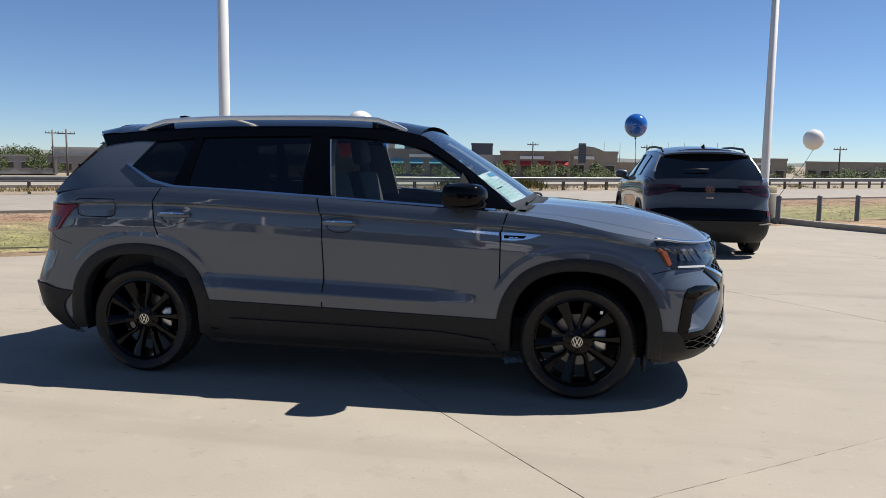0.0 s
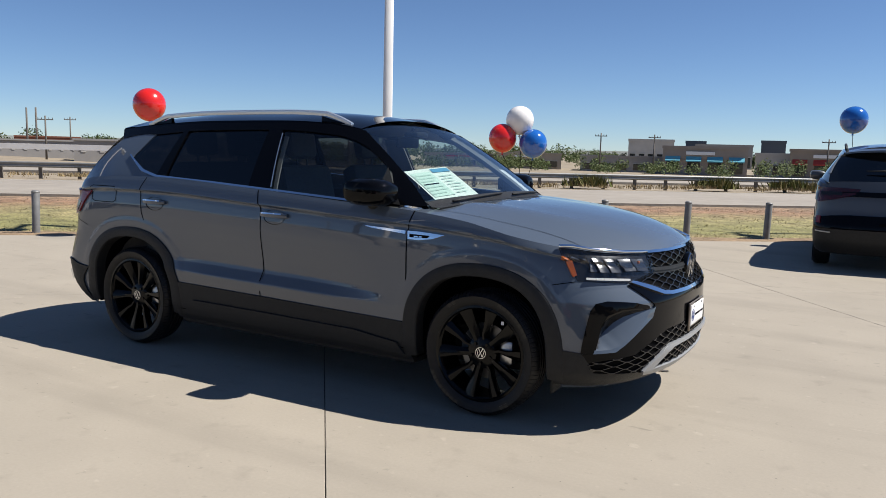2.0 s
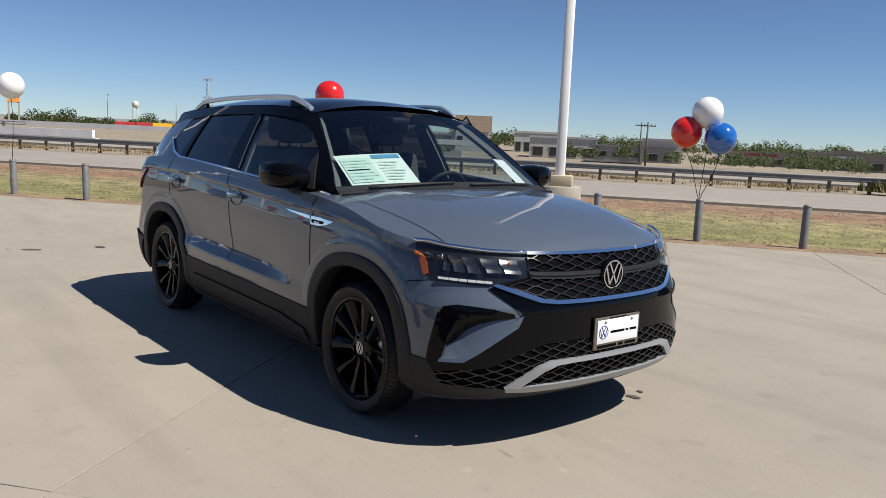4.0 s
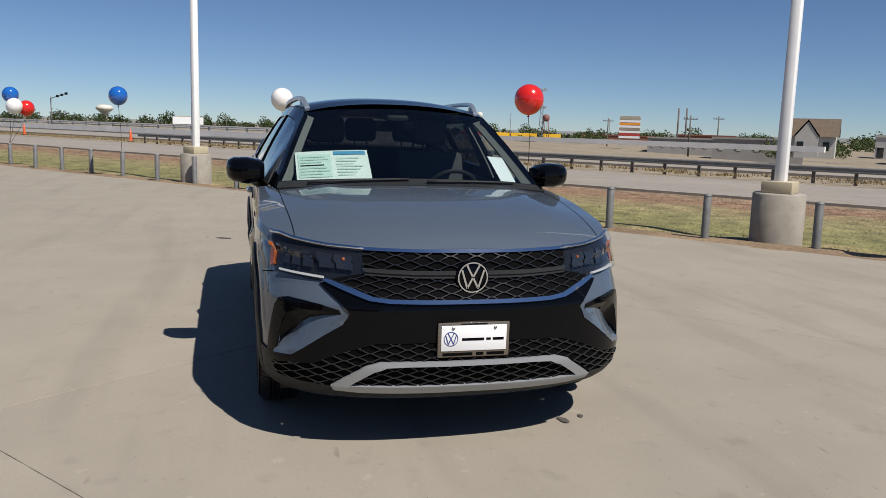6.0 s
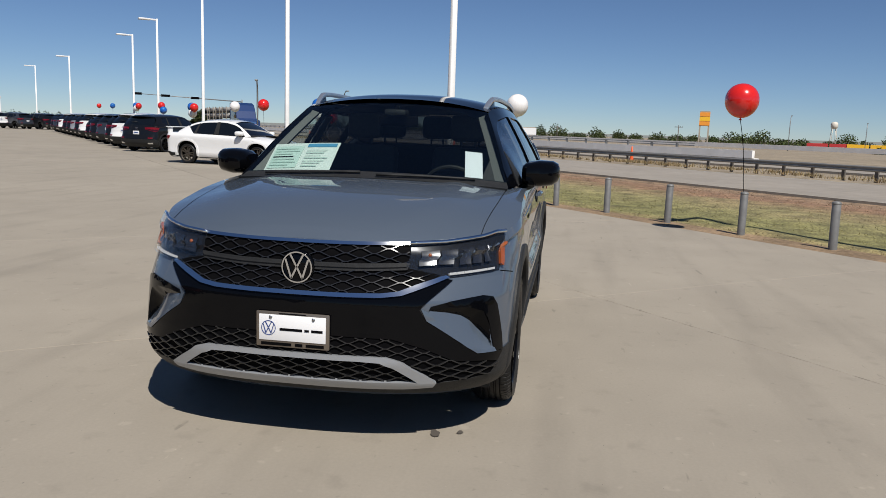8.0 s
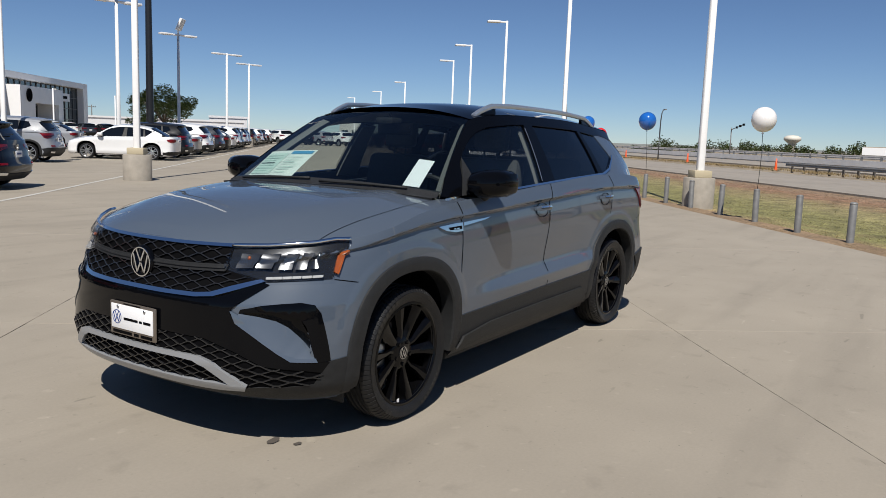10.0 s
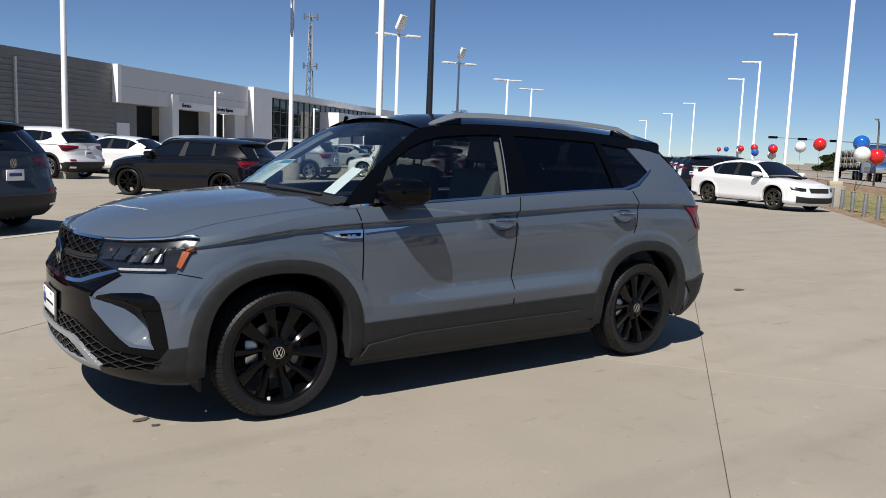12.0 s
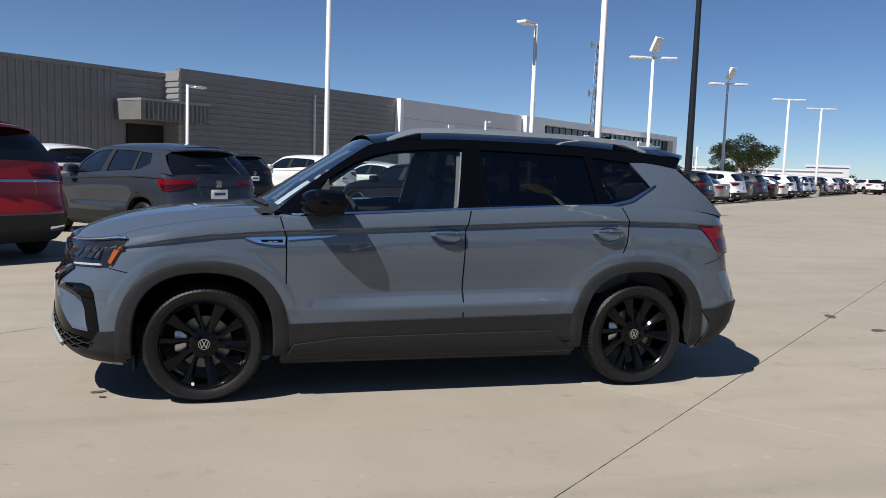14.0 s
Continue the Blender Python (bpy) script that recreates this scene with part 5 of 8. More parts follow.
        patch(bm, sh.body, uvf([Y(0, .688), Y(.2, .688), Y(.36, .690), Y(.43, .698), Y(.51, .728), Y(.615, .763)]),
              uvf([Y(0, .671), Y(.2, .671), Y(.365, .673), Y(.448, .682), Y(.535, .713), Y(.632, .752)]), 6, 4, 0.018, sd)
        add("lower_chrome_bar", bm, M["chrome"], "bright chrome bar under the grille")
        bm = bmesh.new()
        patch(bm, sh.body, uvf([Y(0, .899), Y(.25, .899), Y(.463, .901)]), uvf([Y(0, .885), Y(.25, .885), Y(.463, .887)]), 6, 2, 0.014, sd)
        add("upper_chrome_bar", bm, M["chrome"])
        bm = bmesh.new()
        patch(bm, sh.body, uvf([Y(.06, .812), Y(.25, .812), Y(.47, .818)]), uvf([Y(.06, .780), Y(.25, .780), Y(.46, .788)]), 6, 3, 0.012, sd)
        patch(bm, sh.body, uvf([Y(.06, .802), Y(.25, .802), Y(.46, .808)]), uvf([Y(.06, .794), Y(.25, .794), Y(.455, .800)]), 6, 1, 0.018, sd)
        add("grille_bar", bm, M["plastic"])
        # skid plate
        bm = bmesh.new()
        patch(bm, sh.body, uvf([Y(0, .428), Y(.28, .428), Y(.40, .426), Y(.46, .408), Y(.60, .314)]), uvf([Y(0, .406), Y(.28, .406), Y(.372, .403), Y(.425, .386), Y(.53, .312)]), 6, 3, 0.022, sd, 0.03)
        patch(bm, sh.body, uvf([Y(0, .316), Y(.25, .316), Y(.49, .316), Y(.60, .315)]), uvf([Y(0, .288), Y(.25, .288), Y(.47, .290), Y(.585, .298)]), 6, 3, 0.022, sd, 0.03)
        add("skid_plate", bm, M["silver"], "satin silver skid plate")
        # headlamp: dark bowl, two groups of mirror cells, light strip, amber corner, chrome brow, clear lens
        outline = [Y(.462, .886), Y(.60, .894), Y(.734, .912), X(1.80, .925), X(1.748, .926), X(1.80, .845), X(1.852, .768), Y(.77, .763), Y(.64, .753), Y(.595, .754), Y(.52, .780), Y(.456, .797)]
        lamp = sheet_on("headlight", outline, M["lamp_bowl"], .002, "angular clear headlight with chrome brow", step=.02)
        bm = bmesh.new()
        brow = [sh.body(*p, .016) for p in densify(uvf([Y(.462, .893), Y(.6, .899), Y(.734, .916), X(1.8, .930), X(1.745, .930)]), 6)]
        tube(bm, [(p.x, p.y * sd, p.z) for p in brow], .0085, 8)
        add("brow", bm, M["chrome"], parent=lamp)
        for quad in ([Y(.512, .866), Y(.585, .869), Y(.572, .808), Y(.505, .803)], [Y(.592, .869), Y(.655, .873), Y(.640, .808), Y(.580, .808)],
                     [Y(.676, .874), Y(.712, .876), Y(.706, .806), Y(.662, .804)], [Y(.724, .877), Y(.752, .879), Y(.748, .808), Y(.714, .806)],
                     [Y(.764, .880), X(1.872, .882), X(1.893, .812), Y(.758, .809)]):
            top, bot = [quad[0], quad[1]], [quad[3], quad[2]]
            top, bot = densify(uvf(top), 4), densify(uvf(bot), 4)
            bm = bmesh.new()
            rows = []
            for j in range(6):
                t = j / 5
                row = [sh.body(*(p + (q - p) * t for p, q in zip(v, w)), .0045 + .015 * t - .003 * (1 - (2 * i / 4 - 1) ** 2)) for i, (v, w) in enumerate(zip(top, bot))]
                rows.append([Vector((v.x, v.y * sd, v.z)) for v in row])
            grid(bm, rows)
            bmesh.ops.recalc_face_normals(bm, faces=bm.faces)
            add("reflector", bm, M["cell"], parent=lamp)
        bm = bmesh.new()
        lathe(bm, [(0.001, 0.008), (0.006, 0.006), (0.008, 0), (0.006, -0.006), (0.001, -0.008)], 12)
        bm.transform(Matrix.Translation(F(.548 * sd, .850, 0.006)))
        add("indicator_bulb", bm, M["amber"], "amber indicator bulb", parent=lamp)
        for q in range(6):
            y0, z0 = .628 + .029 * q, .764 + .0020 * q
            bm = bmesh.new()
            patch(bm, sh.body, uvf([Y(y0, z0 + .009), Y(y0 + .0265, z0 + .011)]), uvf([Y(y0 + .002, z0), Y(y0 + .0285, z0 + .002)]), 4, 1, 0.017, sd)
            add("daytime_light", bm, M["led"], "lit white daytime light", parent=lamp)
        sheet_on("side_marker", [X(1.798, .880), X(1.768, .890), X(1.768, .878), X(1.828, .786), X(1.843, .796)], M["amber"], .016, "amber side marker", .016, lamp)
        sheet_on("lens", outline, M["lens"], .024, "", .006, lamp)

    # nets of the grille and the lower inlets
    for sd in (1, -1):
        for nm, poly, cw, ch, z0 in (("upper_grille_net", ((.0, .814), (.465, .819), (.468, .884), (.0, .884)), .104, .036, .80),
                                     ("lower_grille_net", ((.0, .690), (.44, .694), (.51, .724), (.575, .763), (.455, .788), (.0, .778)), .104, .036, .68),
                                     ("bumper_net", ((.0, .513), (.42, .503), (.55, .462), (.67, .405), (.80, .388), (.852, .374), (.82, .320), (.625, .312), (.475, .408), (.40, .430), (.0, .430)), .092, .036, .30),
                                     ("skid_net", ((.0, .318), (.51, .318), (.43, .384), (.375, .404), (.0, .406)), .092, .036, .30)):
            bm = bmesh.new()
            hexnet(bm, F, lambda y, z: y * sd >= 0 and inside(poly, abs(y), z) and math.hypot(y, z - .785) > .072 and not (abs(y) < .16 and .44 < z < .6),
                   -.864, .864, z0, z0 + .24, cw, ch, 0.012, 0.0036, 0.012)
            add(nm, bm, M["net"], "fine black hexagon net")

    # emblem
    c = F(0, .786, 0.012)
    bm = bmesh.new()
    lathe(bm, [(0.074, -0.01), (0.074, 0.008), (0.070, 0.011), (0.001, 0.011)], 40)
    bm.transform(Matrix.Translation(c) @ pose(0, 0, 0, 90, 0, 90))
    add("emblem_disc", bm, M["gloss_black"])
    bm = bmesh.new()
    emblem(bm, 0.068, 0.006)
    bm.transform(Matrix.Translation(c + Vector((0.012, 0, 0))) @ pose(0, 0, 0, 90, 0, 90))
    bmesh.ops.recalc_face_normals(bm, faces=bm.faces)
    add("front_emblem", bm, M["chrome"], "round chrome front emblem")

    # number plate board with its frame; the writing as bars
    px = F(0, .54, 0).x + 0.022
    holder = bmesh.new()
    box(holder, (px - 0.012, -.163, .4450), (px, .163, .6000), 0.006)
    plate = add("dealer_plate", holder, M["plate_frame"], "white dealer plate in a bronze frame")
    bm = bmesh.new()
    box(bm, (px - 0.004, -.148, .4751), (px + 0.004, .148, .5872), 0.002)
    add("plate_face", bm, M["white"], parent=plate)
    bm = bmesh.new()
    for y0, y1, z, h in ((-.055, .045, .5261, .011), (.055, .075, .5261, .010), (.085, .135, .5261, .011)):
        box(bm, (px + 0.003, y0, z - h / 2), (px + 0.0055, y1, z + h / 2))
    add("plate_writing", bm, M["ink"], parent=plate)
    bm = bmesh.new()
    for y0, y1 in ((-.14, -.005), (.012, .045), (.06, .14)):
        box(bm, (px - 0.002, y0, .4532), (px + 0.0015, y1, .4660))
    box(bm, (px - 0.002, -.06, .5909), (px + 0.0015, .06, .5954))
    add("frame_writing", bm, M["ink"], parent=plate)
    bm = bmesh.new()
    emblem(bm, 0.032, 0.0015)
    bm.transform(Matrix.Translation((px + 0.0042, -.105, .5298)) @ pose(0, 0, 0, 90, 0, 90))
    bmesh.ops.recalc_face_normals(bm, faces=bm.faces)
    add("plate_emblem", bm, M["blue_ink"], parent=plate)
    for y in (-.095, .095):
        bm = bmesh.new()
        rod(bm, (px, y, .5781), (px + 0.008, y, .5781), 0.008, 0.007, 10)
        add("plate_screw", bm, M["steel"], parent=plate)

    for sd in (1, -1):
        # shut lines of doors, bonnet and fuel flap
        bm = bmesh.new()
        lines = [[(.905, .31), (.895, .6), (.895, .95), (.93, 1.062)], [(-.165, .30), (-.16, .7), (-.165, 1.0), (-.20, 1.12)],
                 [(-1.20, 1.158), (-1.25, 1.06), (-1.235, .93), (-1.19, .82)]]
        for ln in lines:
            seam(bm, B, ln, 0.007, 0.0015, sd)
        seam(bm, B, [(.90, .305), (.4, .295), (-.16, .30), (-.6, .305), (-.9, .31)], 0.006, 0.0105, sd)
        if sd < 0:
            seam(bm, B, [(-1.50, 1.085), (-1.50, .99), (-1.53, .975), (-1.72, .975), (-1.75, .99), (-1.76, 1.07), (-1.73, 1.085), (-1.50, 1.085)], 0.005, 0.0015, sd)
        seam(bm, B, [(1.72, .742), (1.78, .754), (1.845, .766)], 0.004, 0.0015, sd)
        seam(bm, B, [(-1.80, .80), (-1.90, .83), (-1.97, .87)], 0.003, 0.0015, sd)
        add("shut_lines", bm, M["ink"])
        # bonnet edge, laid on the sheet below it
        bm = bmesh.new()
        pts = []
        for i in range(41):
            x = .98 + (1.93 - .98) * i / 40
            y = sd * smooth_tab([(.98, .78), (1.3, .772), (1.6, .757), (1.8, .746), (1.95, .742)], x)
            hit = hood.ray_cast(Vector((x, y, 2)), Vector((0, 0, -1)))[0]
            if hit:
                pts.append(hit + Vector((0, 0, 0.0025)))
        a = [p + Vector((0, sd * 0.0017, 0)) for p in pts]
        b = [p - Vector((0, sd * 0.0017, 0)) for p in pts]
        grid(bm, [a, b])
        add("bonnet_gap", bm, M["ink"])
        # chrome line under the windows
        bm = bmesh.new()
        zb = sh.ztop
        patch(bm, C, [(.93, zb(.93) + .006), (.5, zb(.5) + .008), (0, zb(0) + .008), (-.6, zb(-.6) + .008), (-1.12, zb(-1.12) + .010), (-1.27, zb(-1.27) + .042), (-1.47, zb(-1.47) + .14)],
              [(.93, zb(.93) - .002), (.5, zb(.5) - .004), (0, zb(0) - .004), (-.6, zb(-.6) - .004), (-1.14, zb(-1.14) - .002), (-1.29, zb(-1.29) + .03), (-1.485, zb(-1.48) + .138)], 6, 1, 0.009, sd, 0.012)
        add("window_chrome", bm, M["chrome"])
        # bright frame of the front pane
        bm = bmesh.new()
        seam(bm, C, [(-.118, zb(-.11) + .02), (-.178, 1.47)], 0.008, 0.006, sd)
        add("pane_frame", bm, M["rail"])
        # door handles
        for hx, hz in ((-.05, .978), (-1.10, 1.0)):
            bm = bmesh.new()
            pts = []
            for i in range(9):
                t = i / 8
                p = B(hx + .105 - .21 * t, hz, 0.012 + 0.026 * math.sin(math.pi * t) ** 0.6)
                pts.append(Vector((p.x, p.y * sd, p.z)))
            rows = []
            for i, p in enumerate(pts):
                hh = 0.010 + 0.006 * math.sin(math.pi * i / 8) ** 0.5
                rows.append([p + Vector((0, sd * dy, dz)) for dy, dz in ((0.006, hh), (0.009, 0), (0.006, -hh), (-0.008, -hh), (-0.008, hh))])
            vs = grid(bm, rows, wrap=True)
            bm.faces.new(vs[0]); bm.faces.new(vs[-1])
            bmesh.ops.recalc_face_normals(bm, faces=bm.faces)
            h = add("door_handle", bm, M["paint"], "painted door handle over a round recess")
            # round recess under the grip, its floor sunk, its shade painted in
            bm = bmesh.new()
            rows = []
            for q, dip in ((1.0, .0022), (.93, -.004), (.7, -.016), (.35, -.026), (.02, -.028)):
                row = []
                for i in range(25):
                    an = 2 * math.pi * i / 24
                    p = B(hx - .005 + .082 * q * math.cos(an), hz - .012 + .045 * q * math.sin(an), .0025)
                    row.append(Vector((p.x, sd * (p.y + dip), p.z)))
                rows.append(row)
            grid(bm, rows)
            bmesh.ops.recalc_face_normals(bm, faces=bm.faces)
            add("handle_recess", bm, M["recess"], parent=h)
            bm = bmesh.new()
            grid(bm, [[p + Vector((0, sd * 0.0105, 0.012)) for p in pts[1:-1]], [p + Vector((0, sd * 0.0125, 0.004)) for p in pts[1:-1]]])
            add("handle_chrome", bm, M["chrome"], parent=h)
        # wing badge
        bm = bmesh.new()
        patch(bm, B, [(1.13, .945), (.98, .953), (.90, .953)], [(1.06, .920), (.98, .909), (.905, .909)], 5, 2, 0.010, sd)
        wb = add("wing_badge", bm, M["chrome"], "pointed chrome badge on the wing")
        bm = bmesh.new()
        patch(bm, B, [(1.04, .936), (.915, .938)], [(1.03, .922), (.917, .920)], 5, 1, 0.012, sd, 0.004)
        add("badge_field", bm, M["ink"], parent=wb)
        bm = bmesh.new()
        patch(bm, B, [(.995 - i * .018, .929) for i in range(2)], [(.995 - i * .018, .923) for i in range(2)], 1, 1, 0.0135, sd, 0.003)
        patch(bm, B, [(.97, .929), (.945, .929)], [(.97, .923), (.945, .923)], 1, 1, 0.0135, sd, 0.003)
        add("badge_writing", bm, M["chrome"], parent=wb)
        bm = bmesh.new()
        patch(bm, B, [(.885, .953), (.60, .965)], [(.885, .935), (.66, .953)], 8, 1, 0.006, sd)
        add("door_accent", bm, M["chrome"])
        # side blinker in the mirror
        # roof rail
        bm = bmesh.new()
        pts = []
        for i in range(31):
            t = i / 30
            x = .27 - 1.76 * t
            zz, yy = sh.t_edge(x)
            lift = 0.048 * min(1, min(t, 1 - t) / 0.10) ** 0.8
            pts.append((x, sd * (yy - 0.03), zz + 0.006 + lift))
        rows = []
        for x, y, z in pts:
            rows.append([Vector((x, y + dy, z + dz)) for dy, dz in ((-0.016, 0.0), (-0.014, 0.014), (0, 0.018), (0.014, 0.014), (0.016, 0.0), (0.012, -0.012), (-0.012, -0.012))])
        vs = grid(bm, rows, wrap=True)
        bm.faces.new(vs[0]); bm.faces.new(vs[-1])
        bmesh.ops.recalc_face_normals(bm, faces=bm.faces)
        rail = add("roof_rail", bm, M["rail"], "silver roof rail")
        for x0, x1 in ((.25, .06), (-1.26, -1.46)):
            bm = bmesh.new()
            rows = []
            for i in range(9):
                x = x0 + (x1 - x0) * i / 8
                zz, yy = sh.t_edge(x)
                k = abs(i / 8 - (0 if x0 > 0 else 1))
                rows.append([Vector((x, sd * (yy - 0.016), zz - 0.004)), Vector((x, sd * (yy - 0.020), zz + 0.004 + 0.036 * k)), Vector((x, sd * (yy - 0.04), zz + 0.004 + 0.036 * k)), Vector((x, sd * (yy - 0.046), zz - 0.0))])
            grid(bm, rows)
            bmesh.ops.recalc_face_normals(bm, faces=bm.faces)
            add("rail_foot", bm, M["gloss_black"], parent=rail)
        bm = bmesh.new()
        patch(bm, sh.body, uvf([("r", .60, .43), ("r", .74, .44), ("x", -2.06, .455)]), uvf([("r", .60, .375), ("r", .74, .38), ("x", -2.05, .385)]), 5, 3, 0.026, sd)
        add("exhaust_trim", bm, M["chrome"], "chrome exhaust trim in the bumper")
        # mud flap edge under the nose
        bm = bmesh.new()
        box(bm, (1.72, sd * .60, .17), (1.735, sd * .80, .27), 0.004)
        add("splash_guard", bm, M["plastic"])
    # antenna
    bm = bmesh.new()
    rows = []
    for x, h, w in ((-1.36, .0, .012), (-1.42, .03, .018), (-1.49, .052, .014), (-1.53, .05, .008), (-1.545, 0.0, .012)):
        rz = smooth_tab(sh.s["roof"], x)
        rows.append([Vector((x, -w * 2, rz - .003)), Vector((x, -w * .5, rz + h)), Vector((x, w * .5, rz + h)), Vector((x, w * 2, rz - .003))])
    grid(bm, rows)
    bmesh.ops.recalc_face_normals(bm, faces=bm.faces)
    add("antenna", bm, M["gloss_black"], "black shark fin antenna")
    # glass roof joint and wipers
    bm = bmesh.new()
    for y0, y1 in ((-.62, -.05), (0.05, .60)):
        pts = []
        for i in range(7):
            t = i / 6
            y = y0 + (y1 - y0) * t
            p = wind[0][10].lerp(wind[0][0 if y < 0 else 20], min(abs(y) / .78, 1) ** 2.2)
            pts.append(Vector((p.x + 0.015 - 0.03 * t, y, p.z + 0.022 + 0.01 * t)))
        tube(bm, pts, 0.008, 6)
    add("wiper", bm, M["plastic"])
    # papers behind the windscreen
    def on_screen(y, t, lift):
        i = min(int(t * 10), 9)
        f = t * 10 - i
        def at(row, y):
            ym = row[20].y
            g = (y / ym + 1) * 10
            g = min(max(g, 0), 19.999)
            j = int(g)
            return row[j].lerp(row[j + 1], g - j)
        p = at(wind[i], y).lerp(at(wind[i + 1], y), f)
        return p + Vector((-0.7, 0, -0.72)).normalized() * lift
    def sheet(nm, y0, y1, t0, t1, mat, lift, skew=0.0, lab="", parent=None):
        bm = bmesh.new()
        rows = [[on_screen(y0 + (y1 - y0) * i / 6 + skew * (j / 4), t0 + (t1 - t0) * j / 4, lift) for i in range(7)] for j in range(5)]
        grid(bm, rows)
        return add(nm, bm, mat, lab, parent)
    st = sheet("window_sticker", -.67, -.25, .06, .40, M["paper"], 0.014, 0.0, "pale green printed price sticker")
    sheet("sticker_column", -.655, -.47, .10, .36, M["paper_green"], 0.010, 0.0, parent=st)
    sheet("sticker_band", -.45, -.265, .345, .385, M["paper_blue"], 0.010, 0.0, parent=st)
    for k in range(7):
        sheet("print_line", -.645, -.645 + .12 + .04 * ((k * 7) % 4) / 3, .125 + .032 * k, .135 + .032 * k, M["ink"] if k == 3 else M["paper_print"], 0.007, parent=st)
        sheet("print_line", -.44, -.44 + .10 + .05 * ((k * 5) % 4) / 3, .115 + .030 * k, .122 + .030 * k, M["paper_print"], 0.007, parent=st)
    sheet("paper_slip", .535, .635, .09, .38, M["white_paper"], 0.014, -0.03, "white paper slip")
    # camera housing behind the mirror and the mirror itself
    bm = bmesh.new()
    p = on_screen(0, .9, 0.03)
    box(bm, (p.x - .06, -.07, p.z - .04), (p.x + .05, .07, p.z + .0), 0.015)
    add("sensor_housing", bm, M["plastic"])
    bm = bmesh.new()
    box(bm, (.30, -.13, 1.40), (.325, .13, 1.47), 0.012)
    rod(bm, (.31, 0, 1.46), (.36, 0, 1.53), 0.01)
    add("inside_mirror", bm, M["ink"])
    # cabin
    def seat(x, y, wide=.5):
        bm = bmesh.new()
        box(bm, (x - .25, y - wide / 2, .55), (x + .28, y + wide / 2, .72), 0.05)
        box(bm, (-.07, -wide / 2, 0), (.07, wide / 2, .62), 0.05, Matrix.Translation((x - .24, y, .66)) @ pose(0, 0, 0, 0, -14, 0))
        st_ = add("front_seat" if wide < .6 else "rear_bench", bm, M["seat"])
        n = 1 if wide < .6 else 3
        for k in range(n):
            yy = y + (0 if n == 1 else (k - 1) * .40)
            bm = bmesh.new()
            box(bm, (-.045, -.13, .66), (.045, .13, .85), 0.04, Matrix.Translation((x - .26, yy, .66)) @ pose(0, 0, 0, 0, -10, 0))
            for dy in (-.05, .05):
                rod(bm, (x - .36, yy + dy, 1.2), (x - .39, yy + dy, 1.36), 0.007)
            add("headrest", bm, M["seat"], parent=st_)
    seat(.10, -.38)
    seat(.10, .38)
    seat(-.80, 0, 1.30)
    bm = bmesh.new()
    rows = []
    for x, z in ((1.0, 1.02), (.75, 1.045), (.60, 1.03), (.52, .95), (.56, .75), (.70, .60)):
        rows.append([Vector((x - (.05 if abs(j) > 6 else 0), j * .095, z + .015 * math.cos(j * .35))) for j in range(-8, 9)])
    grid(bm, rows)
    bmesh.ops.recalc_face_normals(bm, faces=bm.faces)
    add("dashboard", bm, M["plastic"])
    bm = bmesh.new()
    box(bm, (.50, -.10, .93), (.54, .12, 1.06), 0.012)
    add("centre_screen", bm, M["gloss_black"])
    bm = bmesh.new()
    ring = []
    R, r_ = .185, .015
    for i in range(33):
        a = 2 * math.pi * i / 32
        ring.append((0, R * math.cos(a), R * math.sin(a)))
    tube(bm, ring, r_, 8)
    box(bm, (-.02, -.06, -.05), (.02, .06, .05), 0.015)
    for a in (0, math.pi, -math.pi / 2):
        rod(bm, (0, 0, 0), (0, R * math.cos(a), R * math.sin(a)), 0.016, 0.012, 6)
    bm.transform(Matrix.Translation((.40, .38, .99)) @ pose(0, 0, 0, 0, 24, 0))
    add("steering_wheel", bm, M["plastic"])
    for sd in (1, -1):
        bm = bmesh.new()
        rows = [[C(x, z, -0.035) for x in (.6, .3, 0, -.3, -.8, -1.3)] for z in (1.06, .9, .6)]
        rows = [[Vector((p.x, sd * min(p.y, .80), p.z)) for p in r] for r in rows]
        grid(bm, rows)
        add("door_lining", bm, M["seat"])
        bm = bmesh.new()
        rows = []
        for i in range(9):
            t = i / 8
            x = .93 + (.37 - .93) * t
            zz, yy = sh.t_edge(x)
            rows.append([Vector((x - .015, sd * (yy - .008), zz - .012)), Vector((x - .03, sd * (yy - .06), zz - .03)), Vector((x - .07, sd * (yy - .045), zz - .045))])
        grid(bm, rows)
        bmesh.ops.recalc_face_normals(bm, faces=bm.faces)
        add("pillar_lining", bm, M["trim_light"])
        bm = bmesh.new()
        patch(bm, C, [(-.16, 1.47), (-.31, 1.48)], [(-.10, 1.10), (-.34, 1.10)], 3, 5, -0.035, sd, 0.01)
        add("post_lining", bm, M["trim_light"])
    bm = bmesh.new()
    rows = [[Vector((x, y, smooth_tab(sh.s["roof"], x) - .035 - .10 * abs(y / .58) ** 2.4)) for y in (-.58, -.4, -.2, 0, .2, .4, .58)] for x in (.30, 0, -.5, -1, -1.5, -1.8)]
    grid(bm, rows)
    add("headliner", bm, M["trim_light"])
    bm = bmesh.new()
    box(bm, (-1.98, -.72, .55), (-1.05, .72, .95), 0.03)
    add("boot_lining", bm, M["seat"])


